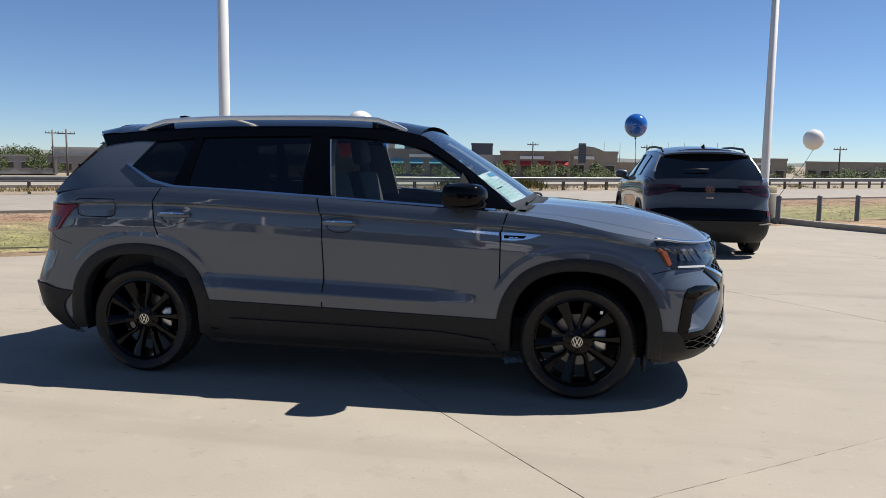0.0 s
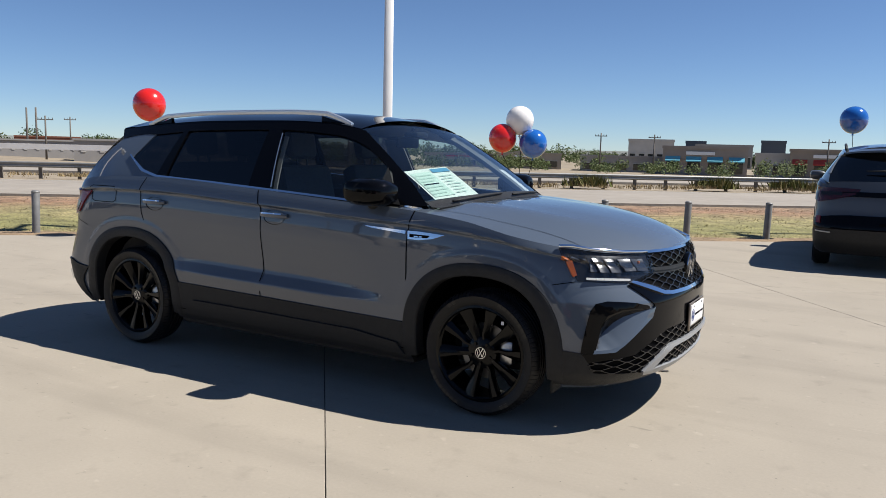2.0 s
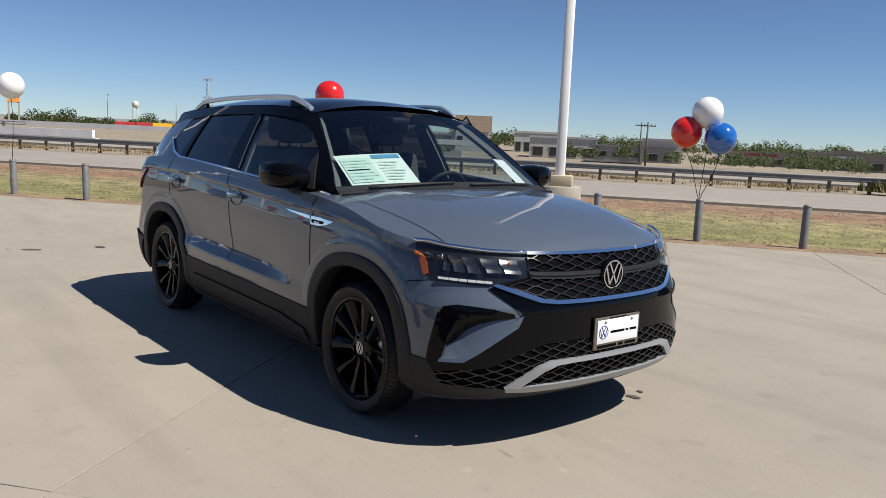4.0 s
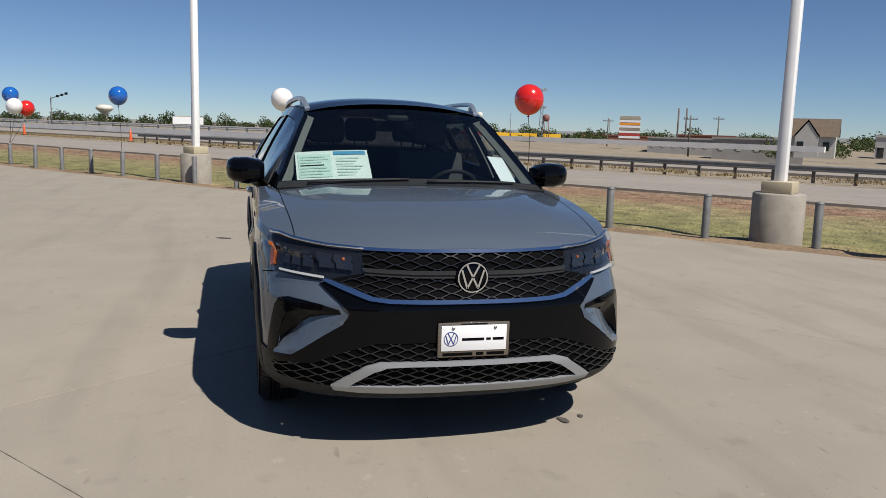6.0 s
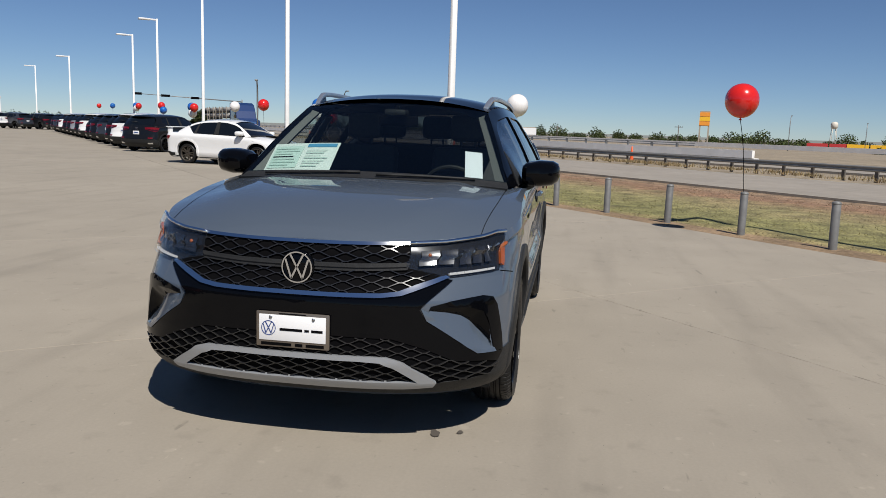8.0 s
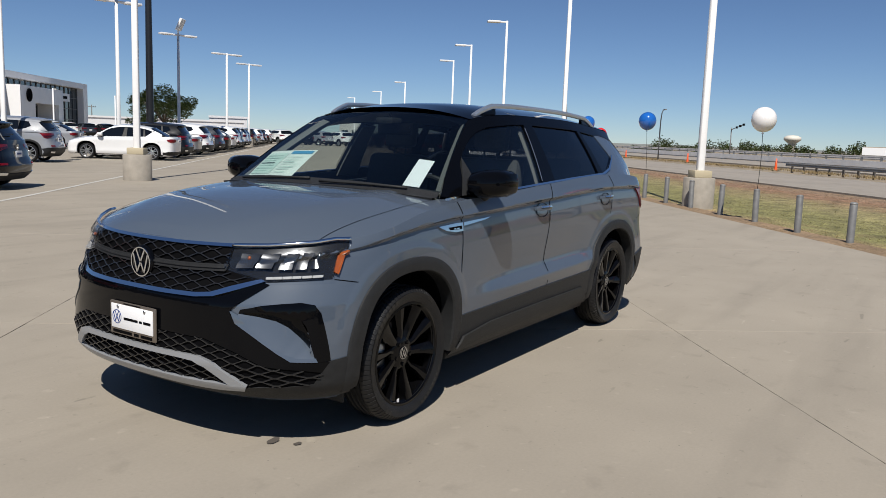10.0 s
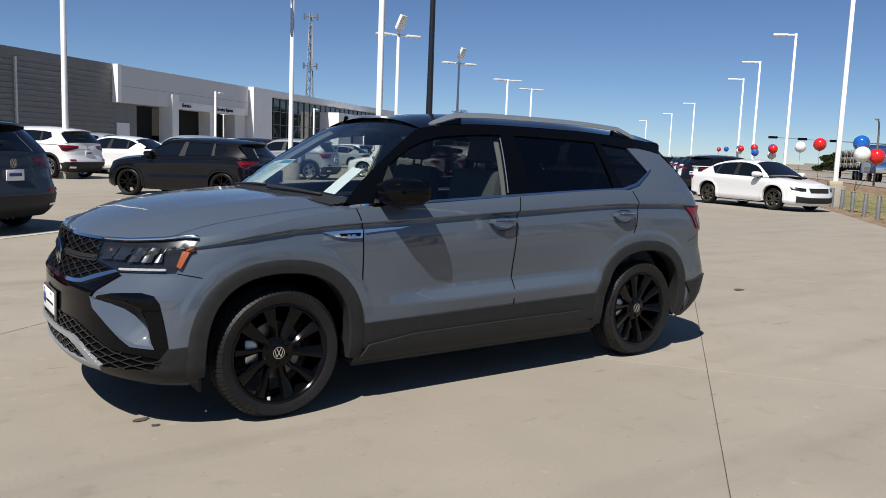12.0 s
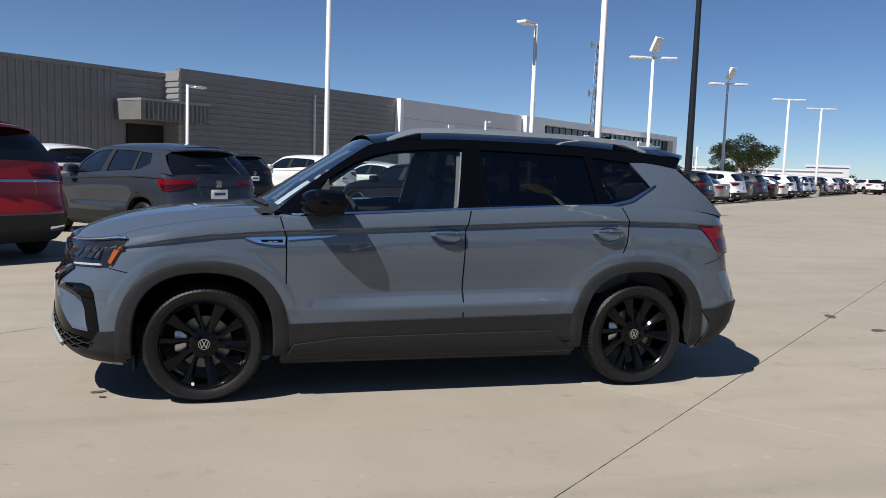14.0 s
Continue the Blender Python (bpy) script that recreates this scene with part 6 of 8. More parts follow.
M["net"] = material("net_plastic", (0.016, 0.016, 0.017), 0.2, spec=0.55)
M["lamp_bowl"] = material("lamp_bowl", (0.018, 0.019, 0.021), 0.22, 0.4)
M["cell"] = material("lamp_cell", (0.12, 0.122, 0.125), 0.22, 0.9)
M["plate_frame"] = material("plate_frame", (0.20, 0.17, 0.14), 0.35, 0.6)
M["paper_print"] = material("paper_print", (0.46, 0.60, 0.54), 0.7)
M["white_paper"] = material("white_paper", (0.82, 0.82, 0.85), 0.7)
# body grey darkened, uncoated: shade of the handle recess put into the colour
M["recess"] = material("recess_shade", (0.016, 0.019, 0.023), 0.5, 0.0, 0.0, spec=0.2)
detail_suv(car, car_shape, car_wind)

# ---------------------------------------------------------------- paints of the parked cars
for _n, _c in (("p_red", (0.24, 0.009, 0.006)), ("p_slate", (0.028, 0.033, 0.044)), ("p_white", (0.74, 0.74, 0.73)), ("p_black", (0.0035, 0.0035, 0.005)),
               ("p_dark", (0.007, 0.0075, 0.009)), ("p_silver", (0.24, 0.25, 0.27)), ("p_id", (0.052, 0.057, 0.064))):
    M[_n] = material(_n, _c, 0.35, 0.0, 1.0 if max(_c) > 0.06 else 0.75, spec=0.3 if max(_c) > 0.06 else 0.06)
M["alloy"] = material("alloy", (0.45, 0.46, 0.47), 0.3, 0.8)
M["bronze"] = material("bronze_alloy", (0.10, 0.085, 0.07), 0.35, 0.6)


def rear_details(car, spec, scale, plate=True, bar=None):
    """Emblem, number plate, wiper and lamps on a tail."""
    sh = Shape(spec)
    S = Matrix.Diagonal((*scale, 1))
    sd = spec is SEDAN
    z = 0.95 if not sd else 0.86
    x = sh.at(3, z).x
    bm = bmesh.new()
    emblem(bm, 0.062, 0.008)
    bm.transform(S @ Matrix.Translation((x - 0.016, 0, z + 0.03)) @ pose(0, 0, 0, 90, 0, -90))
    bmesh.ops.recalc_face_normals(bm, faces=bm.faces)
    part("rear_emblem", bm, M["chrome"], car)
    if plate:
        bm = bmesh.new()
        x2 = sh.at(3, 0.82).x
        box(bm, (x2 - 0.028, -0.155, 0.74), (x2 - 0.012, 0.155, 0.89), 0.004)
        bm.transform(S)
        pl = part("number_plate", bm, M["white"], car)
        bm = bmesh.new()
        box(bm, (x2 - 0.030, -0.11, 0.80), (x2 - 0.027, 0.11, 0.845))
        bm.transform(S)
        part("plate_writing", bm, M["blue_ink"], pl)
    if not sd:
        bm = bmesh.new()
        xs = spec["tail_foot"]
        tube(bm, [(xs - 0.06, 0.02, 1.27), (xs - 0.065, 0.18, 1.275), (xs - 0.045, 0.36, 1.27)], [0.016, 0.012, 0.006], 6)
        bm.transform(S)
        part("rear_wiper", bm, M["plastic"], car)
        for sg in (1, -1):
            bm = bmesh.new()
            patch(bm, sh.body, [sh.uv(p) for p in (("r", .60, .40), ("r", .80, .41))], [sh.uv(p) for p in (("r", .60, .355), ("r", .80, .36))], 5, 2, 0.022, sg)
            bm.transform(S)
            if bar:
                bm.free()
            else:
                part("exhaust_trim", bm, M["chrome"], car)
            bm = bmesh.new()
            if bar:
                patch(bm, sh.body, [sh.uv(p) for p in (("r", .815, .685), ("r", .86, .685))], [sh.uv(p) for p in (("r", .82, .60), ("r", .865, .60))], 5, 2, 0.02, sg)
            else:
                patch(bm, sh.body, [sh.uv(p) for p in (("r", .62, .62), ("r", .80, .62))], [sh.uv(p) for p in (("r", .62, .575), ("r", .80, .575))], 5, 2, 0.02, sg)
            bm.transform(S)
            part("rear_reflector", bm, M["dim_lens"] if bar else M["red_lens"], car)
    if bar:
        for sg in (1, -1):
            bm = bmesh.new()
            patch(bm, sh.body, [sh.uv(p) for p in (("r", 0, 1.005), ("r", .60, 1.005))], [sh.uv(p) for p in (("r", 0, .945), ("r", .60, .945))], 8, 2, 0.014, sg)
            bm.transform(S)
            part("light_bar", bm, bar, car)
            bm = bmesh.new()
            patch(bm, sh.body, [sh.uv(p) for p in (("r", 0, .715), ("r", .5, .715), ("r", .70, .70), ("x", -1.95, .66), ("x", -1.83, .60))],
                  [sh.uv(p) for p in (("r", 0, .50), ("r", .5, .50), ("r", .70, .50), ("x", -1.98, .50), ("x", -1.83, .50))], 6, 4, 0.010, sg)
            bm.transform(S)
            part("lower_gate_panel", bm, M["gloss_black"], car)
        bm = bmesh.new()
        xg = sh.at(3, 0.86).x - 0.012
        for y0, y1 in ((-.05, -.03), (-.022, .005), (.013, .02), (.027, .05)):
            box(bm, (xg - 0.003, y0, .855), (xg + 0.004, y1, .878))
        bm.transform(S)
        part("model_badge", bm, M["chrome"], car)


def head_lamps(car, spec, scale):
    """Plain lamps and a dark grille on a nose that is seen from afar."""
    sh = Shape(spec)
    S = Matrix.Diagonal((*scale, 1))
    sd = spec is SEDAN
    z1, z0 = (0.70, 0.60) if sd else (0.90, 0.80)
    Y = lambda y, z: sh.uv(("y", y, z))
    for sg in (1, -1):
        bm = bmesh.new()
        patch(bm, sh.body, [Y(.48, z1 - .02), Y(.65, z1), Y(.80, z1 + .02)], [Y(.50, z0), Y(.65, z0), Y(.82, z0 + .04)], 5, 3, 0.010, sg)
        bm.transform(S)
        part("headlight", bm, M["lamp_bowl"], car)
        bm = bmesh.new()
        patch(bm, sh.body, [Y(.0, .42), Y(.4, .42), Y(.75, .46)], [Y(.0, .26), Y(.4, .26), Y(.75, .28)], 5, 3, 0.010, sg)
        bm.transform(S)
        part("lower_inlet", bm, M["plastic"], car)
    bm = bmesh.new()
    for sg in (1, -1):
        patch(bm, sh.body, [Y(.0, z1 - .01), Y(.40, z1 - .01)], [Y(.0, z0 - .04), Y(.36, z0 - .04)], 6, 3, 0.008, sg)
    bm.transform(S)
    part("grille", bm, M["plastic"], car)


def place(a, b_rear, half, turn=0.0, nose=-1):
    """Pose of a car whose tail stands at (a, b_rear) and whose nose points along N1 times nose."""
    h = 39 + 90 * nose + turn
    d = Vector((math.cos(radians(h)), math.sin(radians(h)), 0))
    c = LP(a, b_rear) + d * half
    return pose(c.x, c.y, 0, 0, 0, h)


def parked(name, label, paint, spec, m, scale=(1, 1, 1), clad=True, rim=None, roof=None, bar=None, nose=False, plate=True, lens=None):
    c, _, _ = build_car(name, label, "car", paint, spec, m, roof=roof, rim=rim, clad=clad, group="parked cars", tail="sedan" if spec is SEDAN else "suv", scale=scale, lens=lens)
    rear_details(c, spec, scale, plate, bar)
    if nose:
        head_lamps(c, spec, scale)
    return c


# next to the grass: a dark crossover with a light bar
electric = parked("crossover", "dark grey electric crossover parked by the verge", M["p_id"], SUV, pose(3.05, 8.72, 0, 0, 0, 93.5), (1.02, 1.0, 1.0), bar=M["gloss_black"], lens=M["smoked_lens"], plate=False, rim=M["bronze"])
_sh = Shape(SUV)
for sg in (1, -1):
    bm = bmesh.new()
    rows = []
    for i in range(6):
        t = i / 5
        x, z = -1.665 - 0.23 * t, 1.465 - 0.24 * t
        p = _sh.cabin(x, z, 0.012)
        q = _sh.cabin(x + 0.035 + 0.05 * t, z, 0.012)
        rows.append([Vector((p.x - 0.012, p.y - 0.02, p.z)), p, q, _sh.cabin(x + 0.035 + 0.05 * t, z, -0.01)])
    grid(bm, [[Vector((v.x * 1.02, v.y * sg, v.z)) for v in r] for r in rows])
    bmesh.ops.recalc_face_normals(bm, faces=bm.faces)
    part("pillar_trim", bm, M["silver"], electric, "bright silver pillar corner")
    bm = bmesh.new()
    tube(bm, [(-1.58 * 1.02, .60 * sg, 1.53), (-1.46 * 1.02, .60 * sg, 1.578), (-.8 * 1.02, .602 * sg, 1.612), (-.2 * 1.02, .60 * sg, 1.612), (.1, .59 * sg, 1.58)], [.014, .018, .018, .018, .012], 8)
    part("roof_rail", bm, M["plastic"], electric)
    # clear inner part and red outer ring of the lamp, bumper crease and its bright edge
    bm = bmesh.new()
    patch(bm, _sh.body, [_sh.uv(p) for p in (("r", .60, .995), ("r", .83, .995))], [_sh.uv(p) for p in (("r", .60, .955), ("r", .83, .95))], 6, 2, 0.019, sg)
    bm.transform(Matrix.Diagonal((1.02, 1, 1, 1)))
    part("lamp_glass", bm, M["lamp_bowl"], electric)
    bm = bmesh.new()
    patch(bm, _sh.body, [_sh.uv(p) for p in (("r", .70, .505), ("r", .86, .515))], [_sh.uv(p) for p in (("r", .70, .492), ("r", .86, .50))], 6, 2, 0.024, sg)
    bm.transform(Matrix.Diagonal((1.02, 1, 1, 1)))
    part("bumper_trim", bm, M["silver"], electric)
bm = bmesh.new()
vs = [bm.verts.new(p) for p in ((-1.62, 0, 1.655), (-1.40, 0, 1.612), (-1.60, .022, 1.585), (-1.60, -.022, 1.585), (-1.64, 0, 1.585))]
for f in ((0, 1, 2), (0, 3, 1), (0, 2, 4), (0, 4, 3)):
    bm.faces.new([vs[k] for k in f])
bmesh.ops.recalc_face_normals(bm, faces=bm.faces)
part("fin_antenna", bm, M["ink"], electric)
bm = bmesh.new()
_x = _sh.at(3, .62).x * 1.02 - 0.012
box(bm, (_x - 0.006, -.17, .60), (_x + 0.006, .17, .635), 0.005)
part("plate_recess", bm, M["ink"], electric)
# row in front of the showroom
big = parked("large_suv", "dark red large SUV with chrome strip, parked tail out", M["p_red"], SUV, place(2.45, -12.6, 2.5), (1.13, 1.10, 1.13), plate=False)
_sh = Shape(SUV)
for sg in (1, -1):
    bm = bmesh.new()
    patch(bm, _sh.body, [_sh.uv(p) for p in (("r", 0, .925), ("r", .55, .925), ("x", -1.97, .925))], [_sh.uv(p) for p in (("r", 0, .897), ("r", .55, .897), ("x", -1.99, .897))], 8, 2, 0.014, sg)
    bm.transform(Matrix.Diagonal((1.13, 1.10, 1.13, 1)))
    part("chrome_strip", bm, M["chrome"], big, "bright strip across the tailgate")
slate = parked("small_suv", "slate grey compact SUV parked tail out", M["p_slate"], SUV, place(-1.2, -13.0, 2.22), (1, 1, 1))
golf = parked("hatchback", "black five-door hatchback parked tail out", M["p_black"], SUV, place(-9.6, -13.6, 2.1), (0.955, 0.97, 0.90), clad=False)
silver_suv = parked("small_suv", "silver grey compact SUV with bright alloy wheels", M["p_silver"], SUV, place(-22.5, -17.4, 2.22, 4), rim=M["alloy"])
white_suv = parked("family_suv", "white family SUV parked tail out", M["p_white"], SUV, place(-14.2, -22.6, 2.3), (1.05, 1.0, 1.03), rim=M["alloy"])
dark_suv = parked("small_suv", "dark blue-black compact SUV parked tail out", M["p_dark"], SUV, place(-9.9, -22.4, 2.22))
white_sedan = parked("saloon_car", "white saloon car parked in the row", M["p_white"], SEDAN, place(-27.5, -14.3, 2.27), clad=False, rim=M["alloy"])
grey_sedan = parked("saloon_car", "mid-grey saloon car parked in the row", M["p_silver"], SEDAN, place(-33.2, -14.5, 2.27), clad=False, rim=M["alloy"])
black_sedan = parked("saloon_car", "black saloon car parked in the row", M["p_black"], SEDAN, place(-39.0, -14.9, 2.27), clad=False, rim=M["alloy"])
red_suv = parked("small_suv", "red compact SUV standing near the building", M["p_red"], SUV, place(-26.2, -33, 2.22), rim=M["alloy"])
sport = parked("sports_saloon", "white sports saloon with bronze wheels and rear wing", M["p_white"], SEDAN, pose(-19.6, -10.0, 0, 0, 0, 80), clad=False, rim=M["bronze"], nose=True)
bm = bmesh.new()
box(bm, (-2.26, -0.72, 1.16), (-2.0, 0.72, 1.19), 0.01)
for sg in (1, -1):
    box(bm, (-2.22, sg * 0.66 - 0.02, 0.97), (-2.04, sg * 0.66 + 0.02, 1.17), 0.005)
part("rear_wing", bm, M["p_white"], sport)
bm = bmesh.new()
box(bm, (1.25, -0.22, 0.945), (1.6, 0.22, 0.985), 0.02)
part("bonnet_scoop", bm, M["ink"], sport)

# repeats down the rows
_mix = (dark_suv, grey_sedan, white_suv, black_sedan, slate, black_sedan, white_sedan, white_suv, dark_suv, white_suv, silver_suv, black_sedan)
for i in range(20):
    a = -30.3 - 2.9 * i
    if abs(a + 33.2) < 1.5 or abs(a + 39.0) < 1.5:
        continue
    copy_thing(_mix[i % 12], place(a, -13.1 + 0.04 * a, 2.25, random.uniform(-2, 2)))
for i, (src, a) in enumerate(((white_suv, -4.2), (white_sedan, -6.9), (white_sedan, -18.5), (silver_suv, -23), (dark_suv, -28), (white_suv, -34), (grey_sedan, -40))):
    copy_thing(src, place(a, -22.6, 2.25, random.uniform(-2, 2)))
for i, (src, a) in enumerate(((silver_suv, -29.2), (white_sedan, -33), (white_suv, -15.5), (white_sedan, -38), (white_suv, -44), (dark_suv, -50), (white_sedan, -58), (white_suv, -66))):
    copy_thing(src, place(a, -33, 2.25, random.uniform(-2, 2)))
_mix2 = (dark_suv, white_suv, dark_suv, slate, dark_suv, golf, white_suv, dark_suv, silver_suv, dark_suv)
for i in range(15):
    a = -29.0 - 3.1 * i
    c = LP(a - 1.0, -1.6 - 0.02 * i)
    copy_thing(_mix2[i % 10], pose(c.x, c.y, 0, 0, 0, 172 + random.uniform(-3, 3)))
for i in range(20):
    c = LP(-84 - 0.5 * i, -2.0 - 2.35 * i)
    copy_thing((white_suv, dark_suv, slate, white_suv, silver_suv, black_sedan, white_suv)[i % 7], pose(c.x, c.y, 0, 0, 0, 255 + random.uniform(-4, 4)))

# parking lines
bm = bmesh.new()
for a0, a1, b0, b1 in ((-95, 8, -12.85, -12.75),):
    grid(bm, [[LP(a0 + (a1 - a0) * i / 40, b + 0.04 * min(a0 + (a1 - a0) * i / 40 + 8, 0), 0.005) for i in range(41)] for b in (b0, b1)])
tagged(link_mesh("parking_line", bm, M["line"]), "long white painted parking line on the concrete", "road marking", kind="structure")

# ---------------------------------------------------------------- showroom building
M["siding"] = material("dark_siding", (0.185, 0.180, 0.176), 0.42, 0.15, var=0.08, scale=1.5, var2=0.06, scale2=0.2)
M["siding_light"] = material("light_siding", (0.288, 0.281, 0.274), 0.5, 0.2, var=0.08, scale=1.5)
M["panel_white"] = material("white_panel", (0.82, 0.81, 0.80), 0.4, var=0.03, scale=1.0)
M["panel_grey"] = material("pale_grey_panel", (0.62, 0.61, 0.61), 0.4, var=0.03, scale=1.0)
M["store_glass"] = material("shop_glass", (0.012, 0.02, 0.022), 0.04, 0.0, 0.3)
# near-black colour stands in for the shade inside the doorway and bays
M["shaded_inside"] = material("shaded_inside", (0.012, 0.011, 0.010), 0.9, var=0.2, scale=2)
BW = Matrix.Translation(LP(0, -45, 0)) @ pose(0, 0, 0, 0, 0, 39)
hall = thing("showroom_building", "long car showroom with dark ribbed siding, white portal and glass front", "building", BW)


def wall_box(name, a0, a1, z0, z1, d0, d1, mat, lab="", bevel=0.0, parent=None):
    bm = bmesh.new()
    box(bm, (a0, d0, z0), (a1, d1, z1), bevel)
    return part(name, bm, mat, parent or hall, lab, smooth=False)


def ribbed(name, a0, a1, z0, z1, d, pitch, mat, upright=False, deep=0.05):
    """A sheet of ribbed metal cladding."""
    bm = bmesh.new()
    n = int(((a1 - a0) if upright else (z1 - z0)) / pitch)
    prof = []
    for i in range(n):
        p0 = i * pitch
        prof += [(p0, 0), (p0 + pitch * 0.55, 0.0), (p0 + pitch * 0.7, deep), (p0 + pitch * 0.9, deep)]
    prof.append((n * pitch, 0))
    if upright:
        grid(bm, [[Vector((a0 + p, d + q, z)) for p, q in prof] for z in (z0, z1)])
    else:
        grid(bm, [[Vector((a, d + q, z0 + p)) for p, q in prof] for a in (a0, a1)])
    bmesh.ops.recalc_face_normals(bm, faces=bm.faces)
    return part(name, bm, mat, hall, smooth=False)


H = 6.75
wall_box("rear_block", -44, -22.95, -0.2, H - 0.1, -30, -0.3, M["siding"])
wall_box("rear_block", -22.9, 30, -0.2, H - 0.3, -30, -1.7, M["siding"])
ribbed("ribbed_siding", -44, -23.0, 0, H, 0, 0.36, M["siding"])
ribbed("upright_siding", -19.7, 30, 0, H - 0.25, -1.5, 0.42, M["siding"], True, 0.08)
ribbed("ribbed_siding", -22.9, -19.7, 3.4, H - 0.1, -1.5, 0.36, M["siding"])
wall_box("corner_return", -23.05, -22.9, 0, H, -1.6, 0.05, M["siding_light"])
for i in range(int(H / 0.36)):
    wall_box("return_rib", -22.9, -22.84, 0.36 * i + 0.02, 0.36 * i + 0.2, -1.5, 0.06, M["siding_light"])
wall_box("roof_edge", -44, -22.95, H - 0.30, H + 0.14, -0.4, 0.1, M["siding"])
wall_box("roof_edge", -22.9, 30, H - 0.36, H - 0.12, -1.9, -1.35, M["siding"])
wall_box("canopy", -24.2, -19.6, 3.55, 4.65, -1.4, 1.2, M["siding"], "ribbed dark canopy over a doorway")
wall_box("canopy_end", -19.6, -19.52, 3.55, 4.65, -1.4, 1.24, M["siding"])
wall_box("canopy_edge", -24.3, -19.5, 4.65, 4.78, -1.4, 1.3, M["siding_light"])
ribbed("canopy_ribs", -24.2, -19.6, 3.57, 4.63, 1.2, 0.3, M["siding"], True, 0.04)
# solid block filling the opening, its inner shade painted as near-black
wall_box("doorway", -22.85, -20.4, 0, 3.4, -1.72, -1.5, M["shaded_inside"])
wall_box("downpipe", -34.46, -34.34, 0, 6.3, 0.0, 0.16, M["panel_grey"])
wall_box("service_door", -46.0, -44.5, 0, 2.55, -0.35, -0.2, M["panel_white"])
wall_box("service_back", -63, -44, -0.2, H - 0.2, -30, -3.0, M["siding"])
wall_box("service_side", -47.0, -44.0, 0, 4.05, -3.0, -0.3, M["siding"])
wall_box("service_fascia", -63.2, -43.9, 4.05, H + 0.1, -1.0, 0.5, M["panel_grey"])
wall_box("fascia_joint", -63.2, -43.9, 5.3, 5.33, 0.5, 0.512, M["siding_light"])
wall_box("fascia_edge", -44.1, -43.7, 4.05, H + 0.15, -0.8, 0.56, M["panel_white"])
wall_box("service_bay", -50.2, -47.0, 0, 4.05, -2.9, -1.2, M["shaded_inside"])
wall_box("portal_column", -51.1, -50.2, 0, 5.15, -0.5, 0.8, M["panel_white"])
wall_box("portal_header", -62.5, -51.1, 4.0, 4.65, -0.4, 0.56, M["panel_white"])
wall_box("service_bay", -56.7, -51.9, 0, 4.0, -2.9, -1.0, M["shaded_inside"])
wall_box("service_bay", -61.0, -57.8, 0, 4.0, -2.9, -1.0, M["shaded_inside"])
wall_box("bay_pier", -57.8, -56.7, 0, 4.0, -0.9, 0.3, M["panel_white"])
wall_box("bay_pier", -63.0, -61.0, 0, 4.0, -0.9, 0.3, M["panel_grey"])
wall_box("frame_side", -67.2, -63.4, 0, H + 0.15, -20, 1.0, M["panel_white"])
wall_box("frame_head", -106, -67.2, 6.2, H + 0.15, -20, 0.9, M["panel_white"])
wall_box("frame_end", -107, -105.4, 0, H + 0.15, -20, 0.9, M["panel_white"])
gl = wall_box("shop_front", -105.4, -67.2, 0, 6.2, -19, 0.0, M["store_glass"])
for i in range(26):
    a = -105.4 + 1.5 * i
    wall_box("mullion", a, a + 0.07, 0, 6.2, -0.05, 0.1, M["siding"], parent=gl)
for z in (2.0, 3.4, 4.8):
    wall_box("transom", -105.4, -67.2, z, z + 0.07, -0.05, 0.08, M["siding"], parent=gl)
wall_box("entrance_portal", -93.4, -81.2, 3.6, 5.4, 0.0, 2.5, M["panel_white"])
wall_box("entrance_side", -85.1, -81.2, 0, 3.6, 0.0, 2.5, M["panel_white"])
wall_box("entrance_side", -93.4, -92.0, 0, 3.6, 0.0, 2.5, M["panel_white"])
wall_box("name_board", -101.5, -96.0, 4.3, 5.3, 0.1, 0.45, M["panel_white"])
wall_box("board_writing", -100.6, -97.2, 4.62, 4.98, 0.45, 0.47, M["ink"])
bm = bmesh.new()
lathe(bm, [(0.72, 0), (0.72, 0.06), (0.001, 0.06)], 28)
emblem(bm, 0.70, 0.10)
bm.transform(Matrix.Translation((-83.4, 2.52, 4.4)) @ pose(0, 0, 0, 90, 0, 180))
bmesh.ops.recalc_face_normals(bm, faces=bm.faces)
part("wall_emblem", bm, M["ink"], hall)


def lettering(text, a, z, h, d):
    cu = bpy.data.curves.new("sign_text", "FONT")
    cu.body, cu.size, cu.extrude = text, h, 0.02
    tmp = bpy.data.objects.new("tmp", cu)
    scene.collection.objects.link(tmp)
    me = bpy.data.meshes.new_from_object(tmp.evaluated_get(bpy.context.evaluated_depsgraph_get()))
    bpy.data.objects.remove(tmp)
    me.transform(Matrix.Translation((a, d, z)) @ pose(0, 0, 0, 90, 0, 180))
    me.materials.append(M["ink"])
    o = new("sign_text", me)
    o.parent = hall
    tagged(o, "dark sign lettering")
    return o


lettering("Service", -51.9, 4.2, 0.46, 0.6)
lettering("Service Xpress", -57.4, 4.2, 0.46, 0.6)
for a in (-28.0, -55.0, -80.0):
    wall_box("roof_unit", a, a + 0.5, H + 0.1, H + 0.35, -2.5, -2.0, M["siding"])

# lamps of the lot between the rows
for x, y, h, n in ((-2.0, -23.8, 9.5, 0), (-10.2, -24.4, 7.1, 1), (-8.55, -14.9, 11.5, 0)):
    build_pole(x, y, h, n, True, 39)
for a, b, h in ((-18.5, -38, 5.2), (-46.7, -38, 5.2), (-64.5, -38, 5.0), (-78, -38, 5.0), (-92, -36, 5.0), (-106, -36, 5), (-118, -34, 5)):
    p = LP(a, b)
    build_pole(p.x, p.y, h, 1, False, 225)


